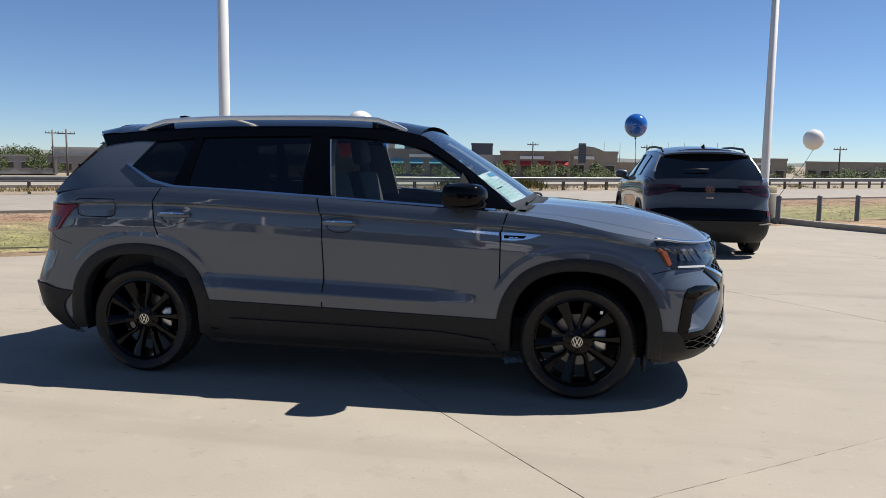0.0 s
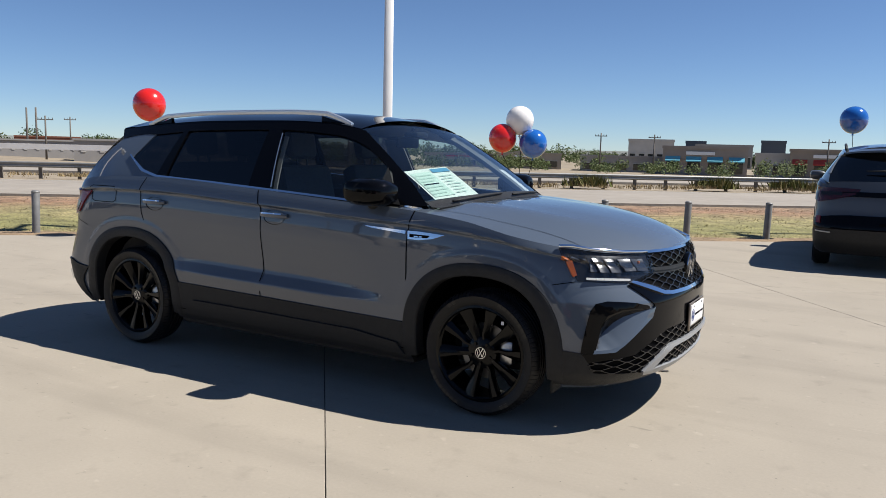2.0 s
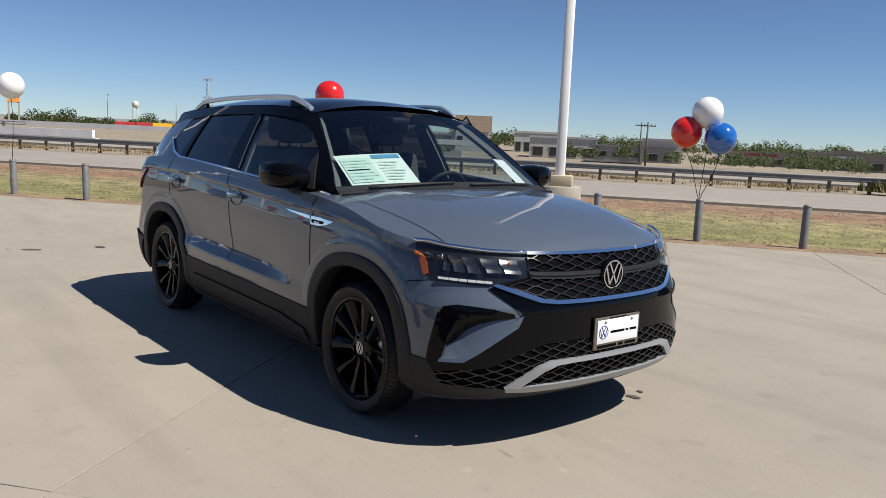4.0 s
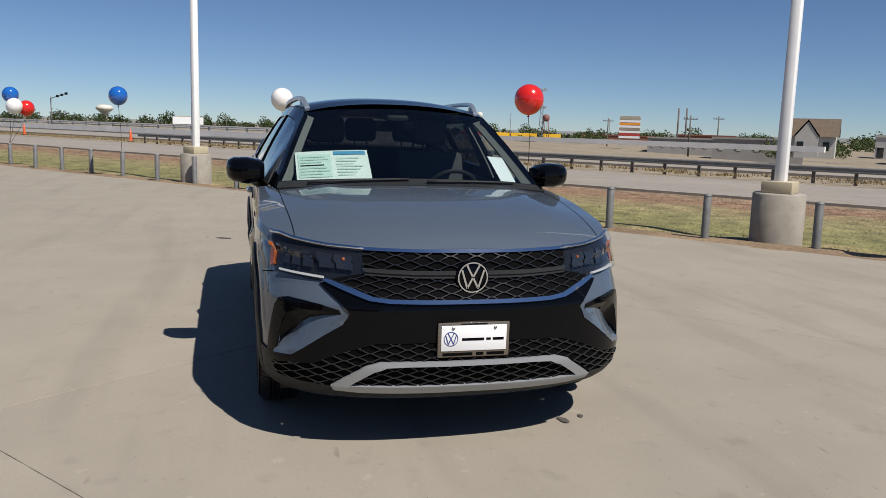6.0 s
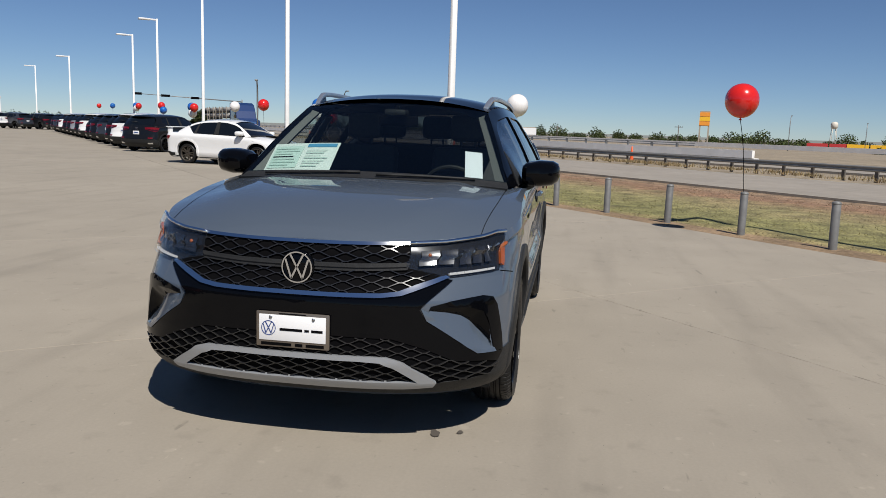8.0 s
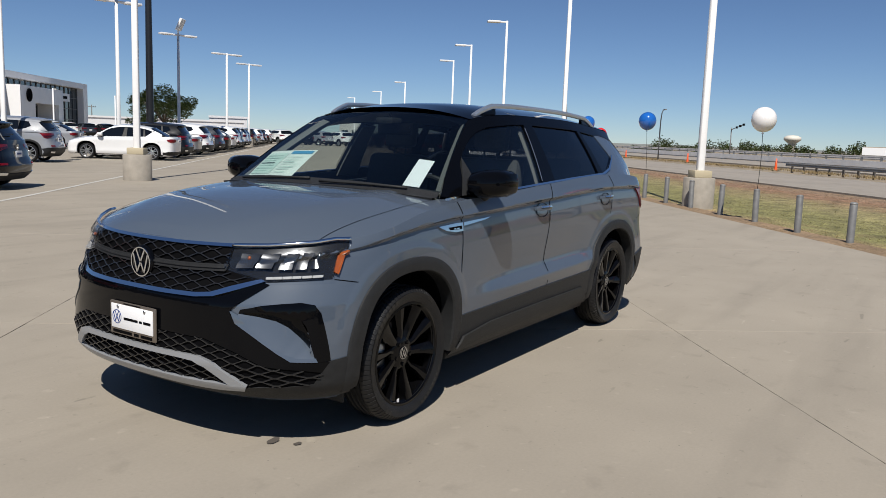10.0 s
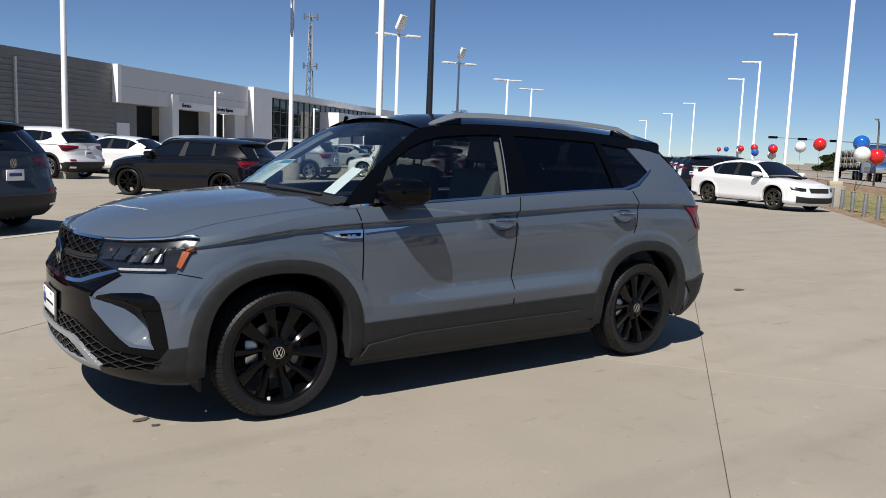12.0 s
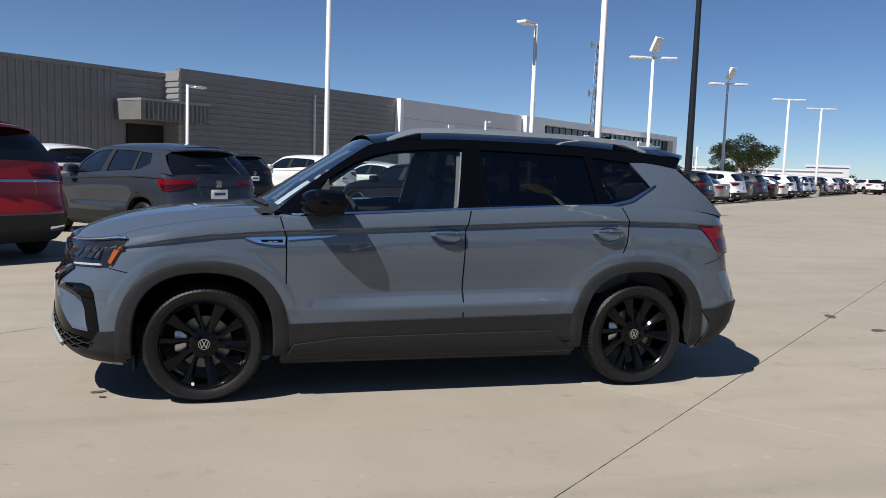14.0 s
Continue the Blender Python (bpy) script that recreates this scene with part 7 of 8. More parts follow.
def flood_pole(x, y, h, lamp=True):
    p = build_pole(x, y, h, 2, True, -12)
    tagged(p, "tall white pole with two lamp arms and a floodlight on top")
    if lamp:
        bm = bmesh.new()
        box(bm, (-0.3, -0.08, 0), (0.3, 0.08, 0.75), 0.03, Matrix.Translation((0, 0, h + 0.2)) @ pose(0, 0, 0, -25, 0, 40))
        rod(bm, (0, 0, h - 0.1), (0, 0, h + 0.3), 0.05)
        part("floodlight", bm, M["pole_white"], p)
    return p


flood_pole(-18.5, -30.0, 7.1)
flood_pole(-27.5, -37.0, 7.0)
flood_pole(-36.0, -42.3, 6.9, False)
flood_pole(-43.5, -48.0, 7.0, False)
fp = thing("flagpole", "tall black tapered flagpole", "flagpole", pose(-23.8, -34.8, 0))
bm = bmesh.new()
rings = lathe(bm, [(0.22, -0.1), (0.17, 8), (0.12, 18), (0.08, 26)], 16)
bm.faces.new(rings[-1])
part("mast", bm, M["pole_black"], fp)
bm = bmesh.new()
lathe(bm, [(0.34, -0.1), (0.34, 0.25), (0.2, 0.32)], 16)
part("collar", bm, M["base_conc"], fp)

# ---------------------------------------------------------------- far things
def lattice_tower(x, y, h, w, label, mat):
    t = thing("radio_mast", label, "mast", pose(x, y, -0.3))
    bm = bmesh.new()
    for i in range(3):
        a = 2 * math.pi * i / 3
        rod(bm, (w * math.cos(a), w * math.sin(a), 0), (w * 0.25 * math.cos(a), w * 0.25 * math.sin(a), h), w * 0.10, w * 0.06, 5)
    n = int(h / (w * 1.5))
    for k in range(n):
        f0, f1 = k / n, (k + 1) / n
        for i in range(3):
            a, b = 2 * math.pi * i / 3, 2 * math.pi * (i + 1) / 3
            r0, r1 = w * (1 - 0.75 * f0), w * (1 - 0.75 * f1)
            rod(bm, (r0 * math.cos(a), r0 * math.sin(a), h * f0), (r1 * math.cos(b), r1 * math.sin(b), h * f1), w * 0.05, w * 0.05, 4)
    part("lattice", bm, mat, t)
    bm = bmesh.new()
    for z in (0.97, 0.62):
        for i in range(6):
            a = i * 1.05
            rod(bm, (0, 0, h * z), (w * 1.3 * math.cos(a), w * 1.3 * math.sin(a), h * z), w * 0.05, w * 0.05, 4)
            box(bm, (w * 1.3 * math.cos(a) - w * .1, w * 1.3 * math.sin(a) - w * .1, h * z - w * .5), (w * 1.3 * math.cos(a) + w * .1, w * 1.3 * math.sin(a) + w * .1, h * z + w * .5))
    part("antennas", bm, mat, t)


M["mast"] = material("mast_steel", (0.22, 0.23, 0.25), 0.5, 0.4)
M["mast_far"] = material("mast_far", (0.25, 0.26, 0.28), 0.6)
lattice_tower(-96.9, -202.6, 38.5, 1.6, "tall grey steel lattice phone mast", M["mast"])
lattice_tower(-227.6, 90.3, 15.5, 0.9, "distant lattice radio mast", M["mast_far"])


def water_tower(x, y, ztop, w, mat, label):
    t = thing("water_tower", label, "water tower", pose(x, y, -0.3))
    bm = bmesh.new()
    lathe(bm, [(0.01, ztop), (w * 0.35, ztop - w * 0.1), (w * 0.5, ztop - w * 0.3), (w * 0.5, ztop - w * 0.8), (w * 0.3, ztop - w * 1.05), (0.01, ztop - w * 1.1)], 20)
    part("tank", bm, mat, t)
    for i in range(4):
        a = math.pi / 4 + i * math.pi / 2
        bm = bmesh.new()
        rod(bm, (w * 0.55 * math.cos(a), w * 0.55 * math.sin(a), 0), (w * 0.38 * math.cos(a), w * 0.38 * math.sin(a), ztop - w * 0.8), w * 0.045, None, 6)
        part("leg", bm, mat, t)


M["tank_red"] = material("tank_rust", (0.22, 0.09, 0.08), 0.7, var=0.2, scale=0.5)
M["tank_cream"] = material("tank_cream", (0.60, 0.56, 0.48), 0.6)
water_tower(-227.2, 91.6, 7.6, 2.1, M["tank_red"], "distant rust-red water tower on legs")
water_tower(-396.7, 121.6, 11.8, 3.2, M["tank_cream"], "distant cream water tower on legs")
wt = thing("water_tower", "distant mushroom-shaped white water tower", "water tower", pose(-340.8, -53.7, -0.3))
bm = bmesh.new()
lathe(bm, [(1.6, 0), (1.4, 4.2), (2.6, 5.2), (3.3, 5.8), (3.3, 6.8), (2.0, 7.5), (0.01, 7.7)], 24)
part("shaft_and_bowl", bm, M["tank_cream"], wt)

M["tan_wall"] = material("tan_wall", (0.331, 0.288, 0.230), 0.9, var=0.1, scale=0.5)
M["brown_wall"] = material("brown_wall", (0.28, 0.235, 0.19), 0.9, var=0.1, scale=0.5)
M["grey_wall"] = material("grey_wall", (0.274, 0.263, 0.252), 0.9, var=0.1, scale=0.5)
M["white_wall"] = material("white_wall", (0.446, 0.432, 0.403), 0.9, var=0.08, scale=0.5)
M["taupe_wall"] = material("taupe_wall", (0.27, 0.235, 0.205), 0.9, var=0.1, scale=0.5)
M["slate_wall"] = material("slate_wall", (0.07, 0.085, 0.11), 0.7)
M["awning_teal"] = material("awning_teal", (0.10, 0.36, 0.45), 0.8)
M["awning_red"] = material("awning_red", (0.42, 0.04, 0.03), 0.8)
M["roof_brown"] = material("roof_shingle", (0.122, 0.090, 0.061), 0.9, var=0.2, scale=2)
M["roof_red"] = material("roof_tile", (0.187, 0.072, 0.043), 0.9, var=0.15, scale=1)


def shop(x, y, yaw, w, z0, ztop, mat, label, awning=None, bays=5, depth=14, board=None, arch=False, pane=None):
    """A low shop block with a parapet, glazed bays, awnings and a sign board, facing -y before it is turned."""
    s = thing("shop_building", label, "building", pose(x, y, z0, 0, 0, yaw))
    h = ztop - z0
    bm = bmesh.new()
    box(bm, (-w / 2, 0, -1.0), (w / 2, depth, h * 0.93))
    part("wall", bm, mat, s, smooth=False)
    bm = bmesh.new()
    box(bm, (-w / 2 - 0.15, -0.2, h * 0.9), (w / 2 + 0.15, 0.3, h))
    if arch:
        n = 12
        pts = [(-w * .28 + w * .56 * i / n, h + math.sin(math.pi * i / n) * h * .18) for i in range(n + 1)]
        grid(bm, [[Vector((px, -0.15, pz)) for px, pz in pts], [Vector((px, -0.15, h * .9)) for px, pz in pts]])
    part("parapet", bm, mat, s, smooth=False)
    for i in range(bays):
        bx = -w / 2 + w * (i + 0.5) / bays
        bw = w / bays * 0.30
        bm = bmesh.new()
        if pane:
            bw *= 0.4
        box(bm, (bx - bw, -0.06, h * 0.3 if pane else 0.05), (bx + bw, 0.05, h * 0.45))
        win = part("window", bm, pane or M["store_glass"], s, smooth=False)
        bm = bmesh.new()
        box(bm, (bx - bw - 0.12, -0.12, h * 0.45), (bx + bw + 0.12, 0.0, h * 0.49))
        part("lintel", bm, M["white_wall"], win, smooth=False)
        if awning:
            bm = bmesh.new()
            grid(bm, [[Vector((bx - bw * 1.2, -0.1, h * 0.62)), Vector((bx + bw * 1.2, -0.1, h * 0.62))], [Vector((bx - bw * 1.2, -1.1, h * 0.46)), Vector((bx + bw * 1.2, -1.1, h * 0.46))],
                      [Vector((bx - bw * 1.2, -1.1, h * 0.42)), Vector((bx + bw * 1.2, -1.1, h * 0.42))]])
            part("awning", bm, awning, s, smooth=False)
    if board:
        bm = bmesh.new()
        box(bm, (-w * 0.22, -0.3, h * 0.68), (w * 0.12, -0.05, h * 0.8))
        part("sign_board", bm, board, s, smooth=False)
    return s


M["sign_white"] = material("sign_white", (0.75, 0.75, 0.75), 0.6)
M["sign_red"] = material("sign_red", (0.45, 0.03, 0.03), 0.6)
M["sign_orange"] = material("sign_orange", (0.75, 0.28, 0.03), 0.6)
M["sign_yellow"] = material("sign_yellow", (0.80, 0.45, 0.02), 0.6)
Z0 = -2.0
shop(-31.5, 161.8, 10, 16.5, Z0, 3.5, M["taupe_wall"], "taupe shop block with teal awnings", M["awning_teal"], 4, board=M["sign_white"])
shop(-18.4, 168, 7, 8.5, Z0, 2.5, M["white_wall"], "low pale shop between two larger blocks", None, 3)
shop(-8.3, 164.9, 3, 15, Z0, 3.4, M["brown_wall"], "brown shop block with red awnings", M["awning_red"], 4, board=M["sign_white"])
shop(2.6, 169.7, 0, 13, Z0, 3.6, M["tan_wall"], "tan shop block with an arched parapet", None, 4, board=M["sign_white"], arch=True)
shop(17, 172, -5, 16, Z0, 1.3, M["tan_wall"], "low tan shop block behind trees", None, 5)
shop(-88.3, 162.3, 29, 17.5, Z0, 0.8, M["tan_wall"], "low tan shop with a red name board", None, 4, board=M["sign_red"])
shop(-71.8, 165, 24, 15, Z0, 1.3, M["tan_wall"], "low tan shop with a tall entrance", None, 3, board=M["sign_white"], arch=True)
shop(-50.0, 166, 17, 18, Z0, 1.2, M["grey_wall"], "low grey shop block behind trees", None, 5)
shop(-95.7, 134, 36, 6, Z0, 1.2, M["grey_wall"], "small grey roadside building", None, 2)
shop(39.8, 170.5, -13, 8, Z0, 2.6, M["tan_wall"], "tan roadside shop with white canopy", None, 3, board=M["sign_white"])
shop(69, 214.5, -17, 19, Z0, 2.3, M["tan_wall"], "long low tan building", None, 6)
shop(90, 205, -22, 26, Z0, 1.7, M["white_wall"], "long low pale building", None, 7)
shop(-90.2, 113.5, 38, 9, -1.2, 1.0, M["grey_wall"], "low grey workshop with a round sign", None, 3)
shop(-95.7, 134.2, 35, 8, Z0, 2.6, M["white_wall"], "low white flat-roofed building", None, 3)
shop(-110, 120, 42, 14, Z0, 2.2, M["white_wall"], "low white flat-roofed building", None, 4)
shop(-99.6, 75.3, 52, 13, -1.2, 1.7, M["grey_wall"], "long low garage with pale doors", None, 5, pane=M["white_wall"])
shop(-120.2, 80.7, 57, 22, -1.2, 1.4, M["grey_wall"], "long low grey building with small windows", None, 12, pane=M["white_wall"])
shop(-65.7, 246, 15, 14, Z0, 6.5, M["white_wall"], "white and brown hotel block", None, 5)
shop(-61.2, 288.3, 12, 7, Z0, 7.0, M["slate_wall"], "dark blue office block", None, 3)
shop(-35.7, 292.7, 7, 8, Z0, 7.6, M["slate_wall"], "dark blue office block", None, 3)
shop(-48, 270, 10, 18, Z0, 5.6, M["grey_wall"], "distant grey apartment block", None, 6)
shop(-151.2, 153.1, 45, 12, Z0, 3.5, M["white_wall"], "white and tan hotel block", None, 5)
shop(-247, 160.8, 57, 20, Z0, 2.6, M["roof_red"], "low buildings with red tiled roofs", None, 5)
shop(-235, 120, 62, 24, Z0, 1.6, M["roof_red"], "low buildings with red tiled roofs", None, 5)
shop(-115.8, -131.4, 139, 8, -0.2, 4.4, M["panel_grey"], "pale grey flat building far down the lot", None, 3)
shop(-90, -128, 142, 40, -0.2, 3.2, M["panel_grey"], "long pale grey hall far down the lot", None, 8)
shop(-172.6, -144.3, 129, 6, -0.2, 5.9, M["white_wall"], "small white hall with two dark discs", None, 2)

# gabled house
hs = thing("gabled_house", "cream house with a steep brown shingle roof", "house", pose(-87.0, 74.8, -0.8, 0, 0, 48))
bm = bmesh.new()
box(bm, (-2.8, 0, 0), (2.8, 6, 3.2))
part("wall", bm, M["white_wall"], hs, smooth=False)
bm = bmesh.new()
grid(bm, [[Vector((-3.2, -0.4, 2.9)), Vector((3.2, -0.4, 2.9))], [Vector((-3.2, 3, 5.4)), Vector((3.2, 3, 5.4))], [Vector((-3.2, 6.4, 2.9)), Vector((3.2, 6.4, 2.9))]])
part("roof", bm, M["roof_brown"], hs, smooth=False)
bm = bmesh.new()
vs = [bm.verts.new(p) for p in ((-2.4, -0.8, 3.0), (0.9, -0.8, 3.0), (-0.7, -0.8, 5.2), (-2.4, 3, 3.0), (0.9, 3, 3.0), (-0.7, 3, 5.2))]
bm.faces.new((vs[0], vs[2], vs[5], vs[3])); bm.faces.new((vs[1], vs[4], vs[5], vs[2]))
part("gable_roof", bm, M["roof_brown"], hs, smooth=False)
bm = bmesh.new()
vs = [bm.verts.new(p) for p in ((-2.2, -0.7, 2.9), (0.7, -0.7, 2.9), (-0.7, -0.7, 4.9))]
bm.faces.new(vs)
box(bm, (-2.2, -0.7, 0), (0.7, 0.1, 2.9))
part("gable_wall", bm, M["white_wall"], hs, smooth=False)
for x in (-1.5, 1.7):
    bm = bmesh.new()
    box(bm, (x - 0.4, -0.76, 1.0), (x + 0.4, -0.6, 2.2))
    part("window", bm, M["store_glass"], hs, smooth=False)


# signs
def sign_tower(x, y, yaw, w, z0, z1, label, boards):
    s = thing("sign_tower", label, "sign", pose(x, y, -0.5, 0, 0, yaw))
    bm = bmesh.new()
    for sx in (-1, 1):
        box(bm, (sx * w * 0.42 - 0.15, -0.15, 0), (sx * w * 0.42 + 0.15, 0.15, z1 + 0.5))
    part("posts", bm, M["tan_wall"], s, smooth=False)
    bm = bmesh.new()
    box(bm, (-w * 0.47, -0.12, z0 + 0.45), (w * 0.47, 0.12, z1 + 0.75), 0.02)
    part("backing", bm, M["tan_wall"], s, smooth=False)
    n = len(boards)
    for i, mt in enumerate(boards):
        bm = bmesh.new()
        za, zb = z0 + (z1 - z0) * i / n + 0.05, z0 + (z1 - z0) * (i + 1) / n - 0.03
        box(bm, (-w / 2, -0.25, za + 0.5), (w / 2, 0.25, zb + 0.5))
        part("board", bm, mt, s, smooth=False)


sign_tower(-136.4, 73.0, 61, 4.0, 0.9, 5.0, "tall tan sign tower with stacked tenant boards", [M["sign_white"], M["awning_red"], M["sign_white"], M["brown_wall"], M["sign_white"], M["sign_orange"], M["sign_white"], M["tan_wall"]])
sign_tower(-162.5, 26.7, 81, 2.0, 4.0, 6.7, "orange roadside sign on a tall post", [M["sign_orange"], M["sign_yellow"], M["sign_orange"]])
sign_tower(-294.2, -18.8, 93, 10.5, 0.6, 3.2, "distant billboard beside the highway", [M["sign_white"]])
sign_tower(1.5, 150, 3, 1.4, 1.0, 4.6, "slim dark sign pylon before the shops", [M["slate_wall"], M["slate_wall"]])

# freight wagons
for x, y, yaw, n, mt in ((-279.4, 94.5, 72, 2, "sign_yellow"), (-283.1, 82.7, 74, 2, "sign_red"), (-238.7, 89.6, 69, 1, "sign_yellow"), (-272, 112, 70, 1, "sign_yellow")):
    for k in range(n):
        d = Vector((math.cos(radians(yaw)), math.sin(radians(yaw)), 0)) * (7.0 * k)
        w_ = thing("freight_wagon", "distant freight wagon on the railway", "wagon", pose(x + d.x, y + d.y, -1.4, 0, 0, yaw), "freight wagons")
        bm = bmesh.new()
        box(bm, (-3.3, -1.2, 0.9), (3.3, 1.2, 2.6), 0.05)
        part("hull", bm, M[mt], w_, smooth=False)
        bm = bmesh.new()
        box(bm, (-2.9, -0.9, 0.0), (2.9, 0.9, 0.9), 0.05)
        part("bogie", bm, M["ink"], w_, smooth=False)

# highway bridge with pale parapets
br = thing("highway_bridge", "long pale concrete highway bridge with railed parapet", "bridge", Matrix.Translation(LP(0, 60, 0)) @ pose(0, 0, 0, 0, 0, 39))
M["pale_conc"] = material("pale_concrete", (0.78, 0.755, 0.72), 0.85, var=0.1, scale=0.6)
for nm, z0, z1, d0, d1 in (("girder", -1.0, -0.45, 0, 0.8), ("parapet", -0.45, 0.35, -0.3, 0.1), ("far_parapet", 0.4, 1.3, 14, 14.5)):
    bm = bmesh.new()
    box(bm, (-330, d0, z0), (-10 if nm == "far_parapet" else -48, d1, z1 - (0.35 if nm == "far_parapet" else 0)))
    part(nm, bm, M["pale_conc"], br, smooth=False)
bm = bmesh.new()
for z in (0.55, 0.8):
    box(bm, (-330, -0.15, z), (-56, -0.05, z + 0.08))
part("hand_rail", bm, M["galv_light"], br, smooth=False)
_rp = None
for i in range(68):
    if _rp is None:
        bm = bmesh.new()
        box(bm, (-0.12, -0.18, 0.3), (0.12, 0.0, 0.9))
        _rp = part("rail_stanchion", bm, M["galv_light"], br, smooth=False)
        _rp.location = (-330, 0, 0)
    else:
        o = new("rail_stanchion", _rp.data)
        o.parent = br
        o.location = (-330 + 4.05 * i, 0, 0)
for a in (-320, -260, -200, -160, -120, -95, -75):
    bm = bmesh.new()
    box(bm, (a - 0.8, 0.5, -3), (a + 0.8, 11, -0.6))
    part("pier", bm, M["pale_conc"], br, smooth=False)

# cones
M["cone"] = material("cone_orange", (0.75, 0.10, 0.02), 0.5)
def cone(x, y, z):
    c = thing("traffic_cone", "tall orange traffic delineator on a rubber foot", "cone", pose(x, y, z), "cones by the bridge")
    bm = bmesh.new()
    lathe(bm, [(0.16, 0.05), (0.10, 0.5), (0.06, 1.1), (0.001, 1.12)], 14)
    part("cone", bm, M["cone"], c)
    bm = bmesh.new()
    box(bm, (-0.28, -0.28, 0), (0.28, 0.28, 0.06), 0.02)
    part("foot", bm, M["ink"], c)
for x, y in ((-57.5, 5.5), (-71, -10.5), (-89, -23.5), (-104, -36.5)):
    cone(x, y, -0.5)

# traffic signals over the road
def signal_mast(a, b, h, reach, turn, label):
    s = thing("traffic_signal", label, "traffic signal", Matrix.Translation(LP(a, b, 0)) @ pose(0, 0, 0, 0, 0, turn))
    bm = bmesh.new()
    rod(bm, (0, 0, -0.3), (0, 0, h + 0.4), 0.14, 0.1, 8)
    part("post", bm, M["galv_light"], s)
    bm = bmesh.new()
    rod(bm, (0, 0, h), (reach, 0, h + 0.6), 0.1, 0.05, 8)
    part("arm", bm, M["galv_light"], s)
    for k in (0.45, 0.72, 0.97):
        bm = bmesh.new()
        box(bm, (reach * k - 0.7, -0.15, h + 0.6 * k - 0.2), (reach * k + 0.7, 0.15, h + 0.6 * k + 0.2), 0.03)
        part("signal_head", bm, M["ink"], s)
signal_mast(-133, 30, 5.0, 18, 309, "traffic signal mast arm over the road")
signal_mast(-150, 70, 5.2, 18, 20, "far traffic signal mast arm")


def cobra(x, y, h, turn, label="curved steel street lamp"):
    c = thing("street_lamp", label, "street lamp", pose(x, y, -0.3, 0, 0, turn), "street lamps")
    bm = bmesh.new()
    tube(bm, [(0, 0, 0), (0, 0, h * 0.55), (0.1, 0, h * 0.8), (0.5, 0, h * 0.94), (1.2, 0, h), (2.0, 0, h)], [0.1, 0.08, 0.07, 0.06, 0.05, 0.05], 6)
    part("mast", bm, M["galv_light"], c)
    bm = bmesh.new()
    box(bm, (1.7, -0.12, h - 0.08), (2.5, 0.12, h + 0.05), 0.03)
    part("lamp_head", bm, M["galv_light"], c)
for x, y, h, t in ((-59.3, -25.8, 5.2, 20), (-150, 40, 6.5, 160), (-170, 60, 6, 160), (-190, 95, 6, 160), (-92, -28, 6, 30)):
    cobra(x, y, h, t)


def utility_pole(x, y, ztop, yaw, arm=True):
    u = thing("utility_pole", "wooden utility pole with a cross arm" if arm else "tall plain grey steel pole", "utility pole", pose(x, y, -2, 0, 0, yaw), "utility poles")
    bm = bmesh.new()
    rod(bm, (0, 0, 0), (0, 0, ztop + 2), 0.17 if arm else 0.2, 0.11 if arm else 0.15, 7)
    part("pole", bm, M["wood_post"], u)
    if not arm:
        return
    bm = bmesh.new()
    box(bm, (-1.1, -0.07, ztop + 1.35), (1.1, 0.07, ztop + 1.5))
    for k in (-1, -0.5, 0.5, 1):
        rod(bm, (k, 0, ztop + 1.5), (k, 0, ztop + 1.75), 0.05, 0.04, 5)
    part("cross_arm", bm, M["wood_post"], u)
for x, y, z, w in ((-45.4, 137.9, 5.3, 19), (-36.2, 140.8, 5.2, 16), (-86.9, 115.6, 5.3, 37), (-68, 92.6, 4.6, 35), (-8, 150, 5, 3), (14, 155, 4.8, -3), (48, 150, 4.8, -15), (60, 155, 4.2, -15),
                   (-140, 95, 6, 55), (-150, 75, 5, 60), (-230, 30, 5, 85), (-110, 70, 5, 50), (-260, -5, 4, 90), (-128, -200, 7, 140)):
    utility_pole(x, y, z, w)
for x, y, z in ((-130.5, 80.0, 6.9), (-129.8, 81.3, 7.0)):
    utility_pole(x, y, z, 60, False)
# tall net posts behind the shops
for i in range(9):
    u = thing("net_post", "thin tall steel net post", "post", pose(8 + 4.6 * i, 235, -2), "net posts")
    bm = bmesh.new()
    rod(bm, (0, 0, 0), (0, 0, 9.2), 0.10, 0.08, 5)
    part("post", bm, M["mast_far"], u)


# ---------------------------------------------------------------- trees
def leaf_cloud(name, label, clumps, count, leaf, seed, mat=None, category="trees"):
    """Leaves scattered on lumpy shells, as one mesh of loose leaves."""
    rnd = random.Random(seed)
    verts, faces = [], []
    for c, r in clumps:
        for i in range(count):
            d = Vector((rnd.gauss(0, 1), rnd.gauss(0, 1), rnd.gauss(0, 0.8))).normalized()
            p = Vector(c) + Vector((d.x * r[0], d.y * r[1], d.z * r[2])) * rnd.uniform(0.55, 1.08)
            u = Vector((rnd.gauss(0, 1), rnd.gauss(0, 1), rnd.gauss(0, 1))).normalized() * leaf * rnd.uniform(0.6, 1.3)
            v = u.orthogonal().normalized() * leaf * 0.55
            n = len(verts)
            verts += [p - u, p + v, p + u, p - v]
            faces.append((n, n + 1, n + 2, n + 3))
    me = bpy.data.meshes.new(name)
    me.from_pydata(verts, [], faces)
    me.materials.append(mat or M["leaves"])
    return new(name, me)


